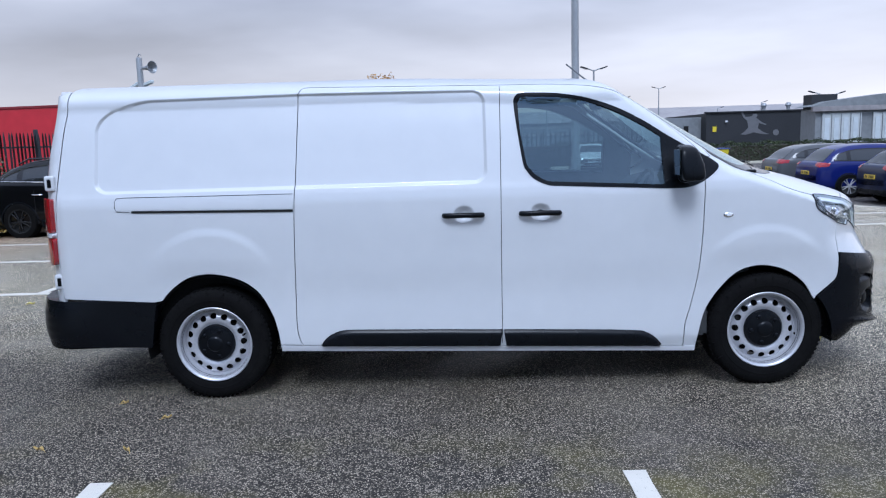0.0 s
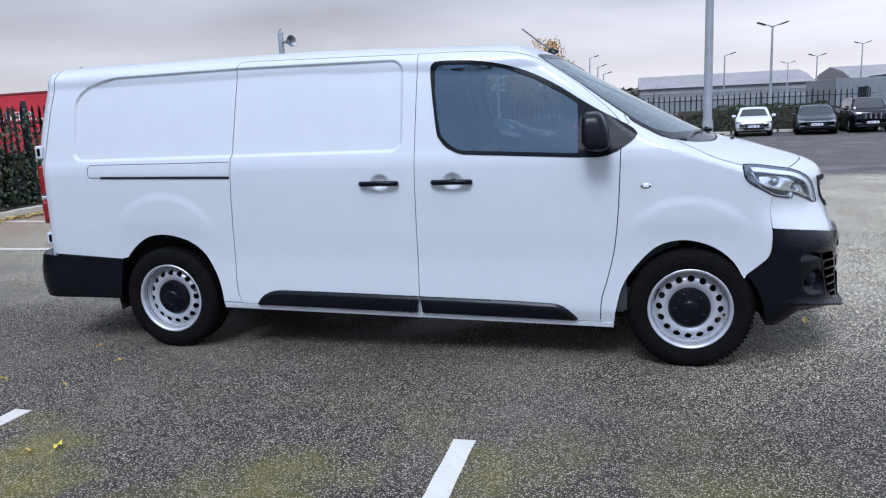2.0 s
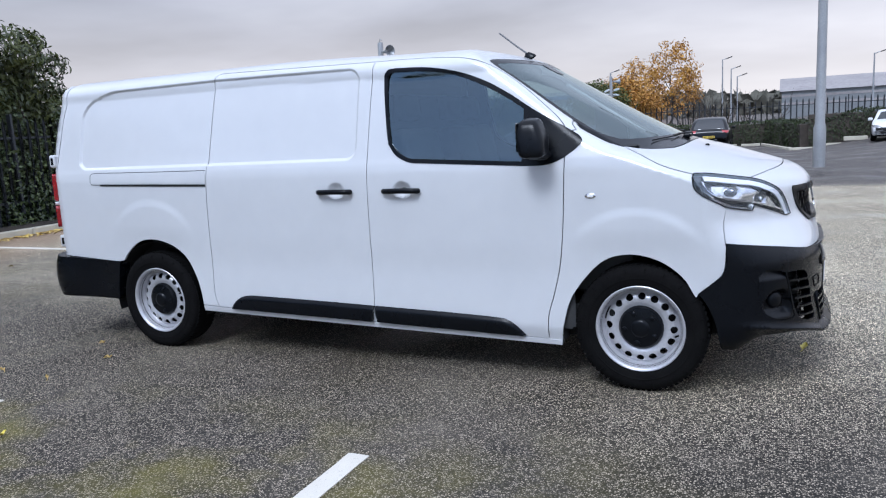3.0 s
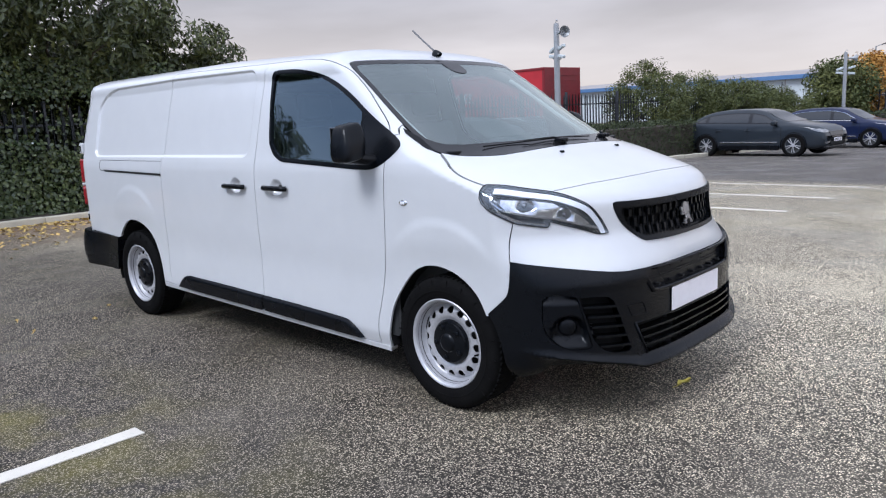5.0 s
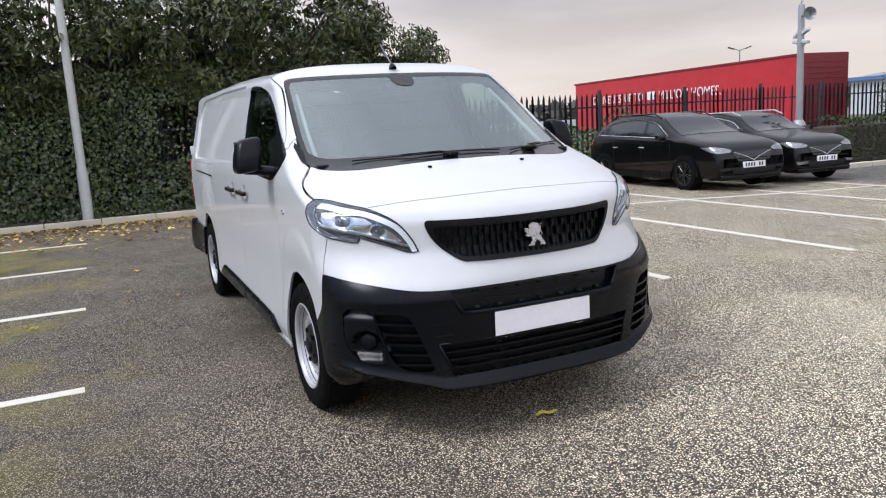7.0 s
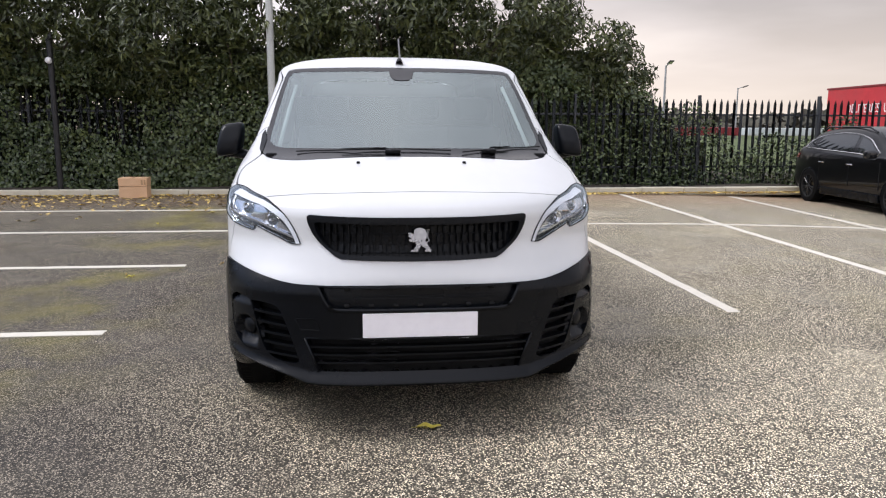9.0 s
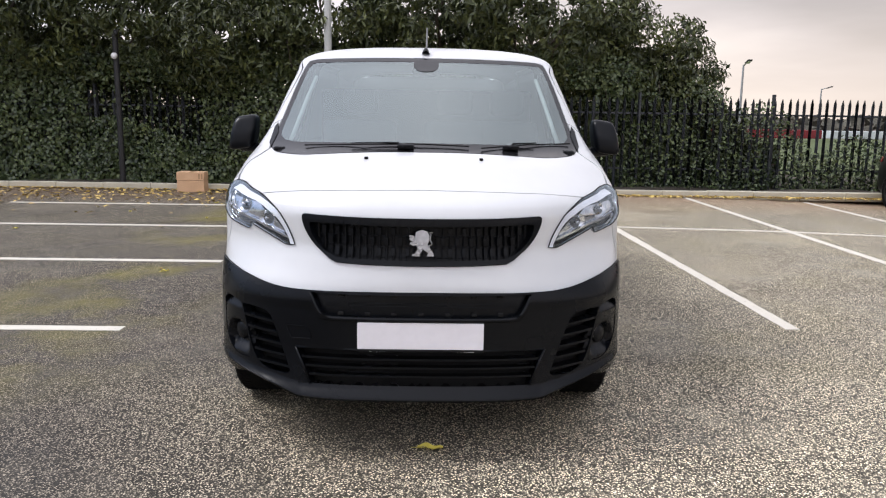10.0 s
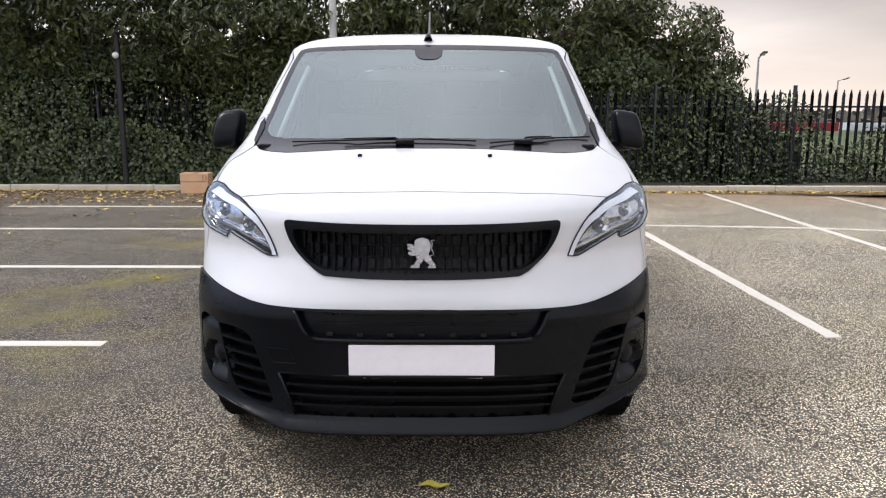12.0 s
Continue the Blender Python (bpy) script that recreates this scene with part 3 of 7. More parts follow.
class Girth:
    """x along the body, the angle round it."""
    def lay(self, uv):
        uv = np.asarray(uv, float)
        d = np.stack([0 * uv[:, 1], np.cos(uv[:, 1]), -np.sin(uv[:, 1])], 1)
        o = np.stack([uv[:, 0], 0 * uv[:, 0], 0 * uv[:, 0] + 1.0], 1) - d * 1.35
        return cast(o, d, 1.2, 60)

    def flat(self, p):
        return np.stack([p[:, 0], np.arctan2(p[:, 2] - 1.0, -p[:, 1])], 1)


class Round:
    """The angle round an upright axis at (cx, 0), and the height."""
    def __init__(self, cx, sign, reach=1.3, depth=1.1):
        self.cx, self.sign, self.reach, self.depth = cx, sign, reach, depth

    def lay(self, uv):
        uv = np.asarray(uv, float)
        a = uv[:, 0] / 0.9
        out = np.stack([self.sign * np.cos(a), np.sin(a), 0 * a], 1)
        o = np.stack([0 * a + self.cx, 0 * a, uv[:, 1]], 1) + out * self.reach
        return cast(o, -out, self.depth, 60)

    def flat(self, p):
        return np.stack([0.9 * np.arctan2(p[:, 1], self.sign * (p[:, 0] - self.cx)), p[:, 2]], 1)


SIDE = Straight((1, 0, 0), (0, 0, 1), (0, 1, 0), -1.1, 0.75)
TOP = Straight((1, 0, 0), (0, 1, 0), (0, 0, -1), -2.0, 1.2)
FRONT = Straight((0, 1, 0), (0, 0, 1), (-1, 0, 0), -4.3, 2.3)
OBLIQUE = Straight((0.70711, 0.70711, 0), (0, 0, 1), (-0.70711, 0.70711, 0), -3.6, 1.2)
GIRTH, NOSEWAY, TAILWAY = Girth(), Round(3.2, 1), Round(-0.35, -1)


def on(chart, pts, step=0.015):
    """A smooth line through flat points, laid on the skin."""
    return chart.lay(spline(pts, step))


def skin_panel(name, chart, outer, holes=(), step=0.02, off=0.0, gap=0.002, lip=0.012, material=None, parent=None, label="", mirror=False, both=False, shape=None, creases=()):
    """A body panel: an outline on the skin (3D points) with holes, edges turned in by lip. mirror: for the other side; both: the two halves as one."""
    flat = [chart.flat(np.asarray(o)) for o in (outer, *holes)]
    v, tri, rims = fill(flat[0], flat[1:], step, gap, [chart.flat(np.asarray(c)) for c in creases])
    p = chart.lay(v)
    nrm = slope_of(p)
    rise = off if shape is None else off + shape(p)
    p = p + nrm * (np.asarray(rise)[:, None] if np.ndim(rise) else rise)
    if shape is not None:
        fn = np.zeros_like(p)
        c = np.cross(p[tri[:, 1]] - p[tri[:, 0]], p[tri[:, 2]] - p[tri[:, 0]])
        c *= np.sign(np.sum(c * nrm[tri].mean(1), 1))[:, None]
        for k in range(3):
            np.add.at(fn, tri[:, k], c)
        nrm = fn / np.maximum(np.linalg.norm(fn, axis=1), 1e-12)[:, None]
    c = np.cross(p[tri[:, 1]] - p[tri[:, 0]], p[tri[:, 2]] - p[tri[:, 0]])
    turn = np.sum(c * nrm[tri].mean(1), 1) < 0
    tri[turn] = tri[turn][:, ::-1]
    verts, norms, faces = list(p), list(nrm), [tuple(t) for t in tri]
    if lip:
        mids = p[tri].mean(1)
        for rim in rims:
            r = np.array(rim)
            q = p[r]
            t = np.roll(q, -1, 0) - np.roll(q, 1, 0)
            outw = np.cross(t, nrm[r])
            outw /= np.maximum(np.linalg.norm(outw, axis=1), 1e-9)[:, None]
            k = len(rim) // 3
            near = mids[np.argmin(np.sum((mids - q[k]) ** 2, 1))]
            if np.dot(near - q[k], outw[k]) > 0:
                outw = -outw
            at, m = len(verts), len(rim)
            verts += list(q) + list(q - nrm[r] * lip)
            norms += list(outw) * 2
            for i in range(m):
                j = (i + 1) % m
                f = (at + i, at + j, at + m + j, at + m + i)
                if np.dot(np.cross(q[j] - q[i], -nrm[r[i]]), outw[i]) < 0:
                    f = f[::-1]
                faces.append(f)
    verts, norms = np.array(verts), np.array(norms)
    flip = np.array([1, -1, 1])
    if both:
        n = len(verts)
        verts, norms = np.vstack([verts, verts * flip]), np.vstack([norms, norms * flip])
        faces += [tuple(i + n for i in f[::-1]) for f in faces]
    obs = [new(name, mesh_of(name, verts, faces, material, normals=norms))]
    if mirror:
        obs.append(new(name, mesh_of(name, verts * flip, [f[::-1] for f in faces], material, normals=norms * flip)))
    for o in obs:
        child(o, parent, label)
    return obs if mirror else obs[0]


def pressed_ring(off):
    """The edge of the recessed upper panels, at a distance off from its middle."""
    x0, x1, w0, w1 = -.61 - off, 1.655 + off, -off, .53 + off
    out = []
    for cx, cw, r, a0 in ((x1, w0, .07, -90), (x1, w1, .07, 0), (x0, w1, .13, 90), (x0, w0, .07, 180)):
        r = r + off
        mx, mw = cx + (r if cx == x0 else -r), cw + (r if cw == w0 else -r)
        out += [(mx + r * math.cos(radians(a)), mw + r * math.sin(radians(a))) for a in np.linspace(a0, a0 + 90, 12 if r < .15 else 30)]
    q = resample(np.array(out), .005)
    top = pressed_top(q[:, 0])
    return SIDE.lay(np.stack([q[:, 0], 1.250 + q[:, 1] / .53 * (top - 1.250)], 1))


PRESSED = [np.vstack([pressed_ring(o) for o in (-.0115, -.006, 0, .006, .0115)])]


# ---- the white van ----
def two_sides(pts):
    """A right-hand line from the middle outwards, continued to the left: left end to right end."""
    p = np.asarray(pts, float)
    return np.vstack([p[::-1] * np.array([1, -1, 1]), p[1:]]) if abs(p[0][1]) < 1e-3 else np.vstack([p[::-1] * np.array([1, -1, 1]), p])


def join(*lines):
    return np.vstack([np.asarray(l) for l in lines])


van = thing("van", "white long panel van with black bumpers parked across bays on asphalt", "van")

# lines that panels share, on the right-hand side
door_front = on(SIDE, [(2.793, .250), (2.799, .38), (2.831, .496), (2.869, .665), (2.890, .862), (2.901, 1.10), (2.905, 1.22), (2.905, 1.345)])
door_top = on(SIDE, [(2.905, 1.345), (2.898, 1.37), (2.862, 1.418), (2.792, 1.482), (2.650, 1.602), (2.50, 1.706), (2.39, 1.757), (2.26, 1.784), (2.10, 1.797), (1.939, 1.802), (1.75, 1.803)])
mid_seam = on(SIDE, [(1.750, 1.803), (1.744, 1.50), (1.738, 1.191), (1.733, .70), (1.731, .282)])
slide_top = on(SIDE, [(1.75, 1.803), (1.144, 1.813), (.80, 1.820), (.63, 1.822), (.590, 1.808), (.574, 1.776)])
slide_rear = on(SIDE, [(.574, 1.776), (.562, 1.50), (.550, 1.256), (.537, 1.0), (.529, .767), (.521, .46), (.533, .357), (.556, .316)])
slide_bottom = on(SIDE, [(.556, .316), (1.731, .282)])
door_bottom = on(SIDE, [(1.731, .282), (2.793, .250)])
rear_arch = on(SIDE, [(.418, .300), (.412, .36), (.400, .43), (.372, .52), (.30, .645), (.19, .722), (.033, .758), (-.11, .735), (-.24, .638), (-.307, .520), (-.345, .34)])
front_arch = on(SIDE, [(3.560, .53), (3.545, .512), (3.493, .597), (3.42, .662), (3.33, .704), (3.223, .719), (3.112, .691), (3.019, .611), (2.924, .477), (2.882, .33), (2.867, .222)])
rear_seam = on(GIRTH, [(-.852, -.42), (-.858, -.16), (-.850, .10), (-.832, .33), (-.80, .62), (-.775, .78), (-.79, .95), (-.83, 1.25), (-.845, math.pi / 2)])
screen_side = on(FRONT, [(-.792, 1.256), (-.802, 1.285), (-.795, 1.34), (-.772, 1.47), (-.745, 1.61), (-.720, 1.715), (-.706, 1.748)])
screen_top = on(FRONT, [(-.706, 1.748), (-.665, 1.760), (-.55, 1.766), (-.30, 1.771), (0, 1.773)])
wing_seam = on(FRONT, [(-.783, 1.405), (-.82, 1.385), (-.848, 1.347)])
screen_lower = np.array([p for p in screen_side if p[2] < 1.404])
screen_upper = np.array([p for p in screen_side if p[2] > 1.406])
screen_base = on(TOP, [(3.185, -.792), (3.28, -.745), (3.365, -.655), (3.418, -.55), (3.450, -.35), (3.462, 0)])
hood_side = on(TOP, [(3.185, -.792), (3.265, -.835), (3.322, -.872), (3.38, -.888), (3.46, -.888), (3.538, -.878)])
lamp_top = on(OBLIQUE, [(1.881, 1.117), (1.96, 1.111), (2.05, 1.096), (2.168, 1.077)])
lamp_inner = on(OBLIQUE, [(2.168, 1.077), (2.24, 1.056), (2.330, 1.012), (2.385, .948), (2.420, .881)])
lamp_under = on(OBLIQUE, [(2.420, .881), (2.374, .879), (2.29, .908), (2.150, .951)])
lamp_notch = on(OBLIQUE, [(2.150, .951), (2.138, .926), (1.985, .951)])
lamp_outer = on(OBLIQUE, [(1.985, .951), (1.875, 1.014), (1.845, 1.065), (1.855, 1.103), (1.881, 1.117)])
hood_front = on(FRONT, [(-.709, 1.080), (-.60, 1.093), (-.486, 1.102), (-.25, 1.111), (0, 1.115)])
wing_joint = on(OBLIQUE, [(1.985, .951), (1.965, .86), (1.961, .782)])
bumper_top = on(NOSEWAY, [NOSEWAY.flat(np.array([p]))[0] for p in ((3.686, -.909, .782), (3.80, -.84, .762), (3.89, -.765, .744), (4.019, -.602, .714), (4.073, -.458, .709), (4.11, -.22, .711), (4.116, 0, .712))])
bumper_side = on(SIDE, [(3.686, .782), (3.684, .69), (3.672, .635), (3.640, .598), (3.560, .53)])
bumper_back = on(SIDE, [(3.560, .53), (3.598, .48), (3.635, .40), (3.655, .30), (3.660, .245)])
bumper_low = on(NOSEWAY, [NOSEWAY.flat(np.array([p]))[0] for p in ((3.660, -.90, .245), (3.80, -.86, .232), (3.905, -.785, .226), (4.06, -.517, .232), (4.105, -.25, .238), (4.11, 0, .240))])

# shell: rear quarters and roof in one
roof_mid = GIRTH.lay(np.stack([np.linspace(screen_top[-1][0], -.845, 120), np.full(120, math.pi / 2 + .0029)], 1))
shell_bottom = on(SIDE, [(-.345, .34), (-.350, .585)])
quarter_low = on(SIDE, [(-.300, .597), (-.855, .632)])
arch_above = np.array([p for p in rear_arch if p[2] > .60 or p[0] > 0])
shell = join(arch_above, quarter_low[1:], rear_seam, roof_mid[::-1][1:], screen_top[::-1][1:], screen_upper[::-1][1:], wing_seam[:-1],
             door_top, slide_top[1:], slide_rear[1:], on(SIDE, [(.535, .318), (.420, .322)]))
skin_panel("body_shell", GIRTH, shell, step=.015, gap=.0028, lip=.015, material=M_WHITE, parent=van, both=True, creases=PRESSED)

# window outlines
glass_line = np.vstack([spline([(2.672, 1.478), (2.563, 1.549), (2.419, 1.628), (2.258, 1.690), (2.079, 1.721), (1.90, 1.731)], .02),
                        spline([(1.872, 1.726), (1.853, 1.700), (1.852, 1.66), (1.859, 1.540), (1.888, 1.355), (1.905, 1.320), (1.948, 1.276), (2.011, 1.243), (2.06, 1.238)], .02), [(2.676, 1.205)]])
trim_line = np.vstack([spline([(2.992, 1.300), (2.975, 1.325), (2.90, 1.372), (2.80, 1.428), (2.70, 1.489), (2.571, 1.574), (2.424, 1.652), (2.259, 1.711), (2.080, 1.743), (1.90, 1.752)], .02),
                       spline([(1.855, 1.748), (1.831, 1.725), (1.828, 1.68), (1.843, 1.540), (1.870, 1.350), (1.890, 1.305), (1.931, 1.258), (2.010, 1.221), (2.10, 1.213)], .02),
                       spline([(2.685, 1.182), (2.80, 1.183), (2.88, 1.208), (2.950, 1.252), (2.985, 1.283)], .02)])
hole_line = inset(resample(glass_line, .02), -.012)
# screen outline
screen_outer = join(screen_base[::-1], screen_side[1:], screen_top[1:-1], (screen_top[::-1] * np.array([1, -1, 1])), (screen_side[::-1] * np.array([1, -1, 1]))[1:], (screen_base * np.array([1, -1, 1]))[1:-1])
half_in = np.vstack([spline([(0, 1.300), (-.40, 1.296), (-.66, 1.294)], .03), spline([(-.725, 1.300), (-.757, 1.322), (-.764, 1.352), (-.742, 1.49), (-.708, 1.66), (-.698, 1.705)], .03),
                     spline([(-.682, 1.728), (-.64, 1.739), (-.30, 1.745), (0, 1.746)], .03)])
screen_in2d = np.vstack([half_in, (half_in[::-1] * np.array([-1, 1]))[1:-1]])
screen_inner = FRONT.lay(screen_in2d)

def cup_line(hx):
    a = np.linspace(0, math.pi, 16)
    return np.vstack([np.stack([hx + .002 + .060 * np.cos(a), 1.074 + .043 * np.sin(a)], 1), np.stack([hx + .002 + .054 * np.cos(a + math.pi), 1.050 + .028 * np.sin(a + math.pi)], 1)])


for side_name in ("right",):
    doors = skin_panel("front_door", SIDE, join(door_top, mid_seam[1:], door_bottom[1:], door_front[1:-1]), [SIDE.lay(hole_line), SIDE.lay(cup_line(1.962))], step=.016, gap=.0020, material=M_WHITE, parent=van, mirror=True)
    slides = skin_panel("sliding_door", SIDE, join(slide_top, slide_rear[1:], slide_bottom[1:], mid_seam[::-1][1:-1]), [SIDE.lay(cup_line(1.520))], step=.015, gap=.0020, material=M_WHITE, parent=van, mirror=True, creases=PRESSED)
    wings = skin_panel("front_wing", SIDE, join(door_front, wing_seam[::-1][1:], screen_lower[::-1], hood_side[1:], lamp_outer[::-1][1:], wing_joint[1:], bumper_side[1:], front_arch[1:]),
                       step=.016, gap=.0032, material=M_WHITE, parent=van, mirror=True)
    sills = skin_panel("sill", SIDE, join(on(SIDE, [(.420, .322), (.556, .316)]), slide_bottom[1:], door_bottom[1:], on(SIDE, [(2.793, .250), (2.866, .248)]), on(SIDE, [(2.866, .215), (.420, .283)])),
                       step=.02, off=.004, gap=.003, lip=.05, material=M_WHITE, parent=van, mirror=True)
skin_panel("bonnet", TOP, join(screen_base[::-1], hood_side[1:], lamp_top[1:], hood_front[1:-1], (hood_front[::-1] * np.array([1, -1, 1])), (lamp_top[::-1] * np.array([1, -1, 1]))[1:],
                               (hood_side[::-1] * np.array([1, -1, 1]))[1:], (screen_base * np.array([1, -1, 1]))[1:-1]), step=.022, gap=.0034, lip=.02, material=M_WHITE, parent=van)

GR = np.vstack([spline([(0, 1.010), (-.25, 1.011), (-.44, 1.014)], .02), spline([(-.492, 1.016), (-.506, 1.008), (-.502, .978), (-.482, .935), (-.445, .888), (-.385, .838)], .02), spline([(-.352, .823), (-.20, .818), (0, .816)], .02)])
GRILLE = np.vstack([GR, (GR[::-1] * np.array([-1, 1]))[1:-1]])
GI = np.vstack([spline([(0, .978), (-.25, .980), (-.44, .984)], .02), spline([(-.468, .982), (-.466, .955), (-.445, .915), (-.405, .872), (-.352, .845)], .02), spline([(-.33, .842), (0, .836)], .02)])
GRILLE_IN = np.vstack([GI, (GI[::-1] * np.array([-1, 1]))[1:-1]])
nose_half = join(hood_front[::-1], lamp_inner[1:], lamp_under[1:], lamp_notch[1:], wing_joint[1:], bumper_top[1:])
nose_line = join(nose_half, (nose_half[::-1] * np.array([1, -1, 1]))[1:-1])
skin_panel("nose_panel", NOSEWAY, nose_line, [FRONT.lay(GRILLE)], step=.018, gap=.001, lip=.02, material=M_WHITE, parent=van)

# glazing
screen = skin_panel("windscreen", FRONT, screen_inner, step=.03, off=-.002, gap=-.004, lip=0, material=M_SCREEN, parent=van, label="tinted curved windscreen")
screen.visible_shadow = False
skin_panel("black_border", FRONT, screen_outer, [screen_inner], step=.025, off=-.001, gap=.002, lip=.012, material=M_GLOSSBLK, parent=screen, label="black printed border of the windscreen")
pod_line = np.vstack([spline([(-.075, 1.752), (-.070, 1.715), (-.045, 1.692), (0, 1.686), (.045, 1.692), (.070, 1.715), (.075, 1.752)], .012)])
skin_panel("sensor_cover", FRONT, FRONT.lay(resample(pod_line, .02)), step=.012, off=.0012, gap=0, lip=.002, material=M_GLOSSBLK, parent=screen, label="black sensor cover at the top of the windscreen")
for d, g in zip(doors, (1, -1)):
    d["label"] = "white front door with a black window surround"
trims = skin_panel("window_surround", SIDE, SIDE.lay(trim_line), [SIDE.lay(glass_line)], step=.018, off=.003, gap=0, lip=.022, material=M_BLACKPL, parent=van, mirror=True)
panes = skin_panel("window_pane", SIDE, SIDE.lay(glass_line), step=.03, off=-.007, gap=-.006, lip=0, material=M_GLASS, parent=van, mirror=True)
for d, t, g in zip(doors, trims, panes):
    t.parent, g.parent = d, d
    g.visible_shadow = False
    tagged(g, "dark tinted door window")

# black strips along the doors, with a bevelled top edge
strip = on(SIDE, [(.657, .316), (.690, .357), (.735, .386), (.806, .404), (.95, .404), (1.40, .394), (1.731, .384)])
strip2 = on(SIDE, [(1.737, .384), (2.20, .371), (2.50, .358), (2.570, .346), (2.625, .312), (2.668, .266)])
for nm, line, low in (("door_strip", strip, [(1.731, .292), (.657, .316)]), ("door_strip", strip2, [(2.668, .266), (1.737, .292)])):
    lo = on(SIDE, low)
    top_z = np.stack([np.interp(np.linspace(.6, 2.7, 200), line[:, 0], line[:, 2])], 1)[:, 0]

    def swell(p, xs=line[:, 0], zs=line[:, 2]):
        d = np.interp(p[:, 0], xs, zs) - p[:, 2]
        return .016 * ease(-.002, .022, d)
    skin_panel(nm, SIDE, join(line, lo[1:-1] if nm == "door_strip" and low[0][0] == 1.731 else lo[1:-1]), step=.012, off=.006, gap=0, lip=.03, material=M_BLACKPL, parent=van, mirror=True, label="black plastic rubbing strip", shape=swell)

# sliding-door rail on the rear quarter: pressed cover, slot shade as a dark strip
cover = skin_panel("rail_cover", SIDE, join(on(SIDE, [(-.47, 1.216), (.538, 1.211)]), on(SIDE, [(.536, 1.128), (-.40, 1.145), (-.485, 1.140), (-.492, 1.152), (-.492, 1.205), (-.47, 1.216)])[:-1]),
                   step=.03, off=.0022, gap=.001, lip=.004, material=M_WHITE, parent=van, mirror=True)
seam_ = on(SIDE, [(.537, 1.215), (0, 1.217), (-.44, 1.220), (-.485, 1.215), (-.498, 1.200), (-.498, 1.16), (-.490, 1.142), (-.46, 1.137), (-.40, 1.136)])
for s in (1, -1):
    part("rail_cover_seam", tube([tuple((v - np.array([0, .0012, 0])) * np.array([1, s, 1])) for v in seam_[::3]], .0016, 5), M_VOID, van)
skin_panel("rail_slot", SIDE, join(on(SIDE, [(-.400, 1.143), (.536, 1.126)]), on(SIDE, [(.536, 1.112), (-.400, 1.130)])), step=.02, off=.0045, gap=0, lip=.004, material=M_VOID, parent=van, mirror=True, label="dark strip painting the shaded slot of the door rail")

# ---- front bumper with its openings ----
def front3(y, z):
    return FRONT.lay(np.array([[y, z]]))[0]


def rim_line(keys, step=.015):
    return NOSEWAY.lay(np.array([k for k in NOSEWAY.flat(FRONT.lay(spline(keys, step)))]))


vent = np.vstack([spline([(-.765, .622), (-.70, .620), (-.650, .612)], .02), spline([(-.628, .590), (-.600, .520), (-.545, .362)], .02), spline([(-.56, .350), (-.63, .356), (-.672, .372)], .02), spline([(-.695, .392), (-.722, .450), (-.765, .622)], .02)[:-1]])
pocket = np.vstack([spline([(-.868, .618), (-.845, .640), (-.79, .630), (-.772, .622)], .015), spline([(-.735, .46), (-.722, .40)], .015), spline([(-.735, .388), (-.80, .392), (-.845, .430), (-.868, .50), (-.868, .618)], .015)[:-1]])
lower = np.array([(-.512, .468), (.512, .468), (.452, .322), (-.452, .322)])
upper = np.vstack([spline([(-.455, .700), (-.425, .640), (-.405, .618), (-.37, .608)], .015), spline([(.37, .608), (.405, .618), (.425, .640), (.455, .700)], .015)])


def wrap(keys, s=1):
    return FRONT.lay(np.array(keys) * np.array([s, 1]))


def bumper_form(p):
    y, z = np.abs(p[:, 1]), p[:, 2]
    line = chin(y)
    above = np.clip((line + .034 - z) / .032, 0, 1) ** 1.8 * (.012 + .028 * ease(.80, .35, y)) * ease(.93, .85, y)
    below = np.clip((line - .005 - z) / .13, 0, 1) ** .8 * (.23 - .06 * ease(.6, .9, y)) * ease(.94, .82, y)
    brow = .012 * ease(.635, .665, z) * ease(.80, .69, z) * ease(.95, .75, y)
    return .010 + np.where(z > line, above, (.012 + .028 * ease(.80, .35, y)) * ease(.93, .85, y)) - below + brow


def chin(y):
    y = np.abs(y)
    return .285 + np.clip((y - .50) / .40, 0, 1) * .088


CHIN = []
for off_ in (-.014, -.005, .0, .003, .007, .013, .022, .034):
    yy = np.linspace(-.90, .90, 150)
    CHIN.append(FRONT.lay(np.stack([yy, chin(yy) + off_], 1)))
CHIN = np.vstack(CHIN)
bl = join(bumper_top, (bumper_top[::-1] * np.array([1, -1, 1]))[1:])
bumper_line = join(bl, (bumper_side * np.array([1, -1, 1]))[1:], (bumper_back * np.array([1, -1, 1]))[1:], (bumper_low * np.array([1, -1, 1]))[1:], bumper_low[::-1][1:], bumper_back[::-1][1:], bumper_side[::-1][1:-1])
bumper = skin_panel("front_bumper", NOSEWAY, bumper_line, [wrap(vent), wrap(vent, -1), wrap(pocket), wrap(pocket, -1), FRONT.lay(resample(lower, .05)), FRONT.lay(upper)],
                    step=.014, gap=.001, lip=.045, material=M_BLACKPL, parent=van, label="black textured plastic front bumper", shape=bumper_form, creases=[CHIN])


def backing(name, outline, depth, material, parent, label="", step=.03, grow=.012):
    o = inset(resample(np.asarray(outline, float), .02), -grow)
    return skin_panel(name, FRONT, FRONT.lay(o), step=step, off=-depth, gap=0, lip=0, material=material, parent=parent, label=label)


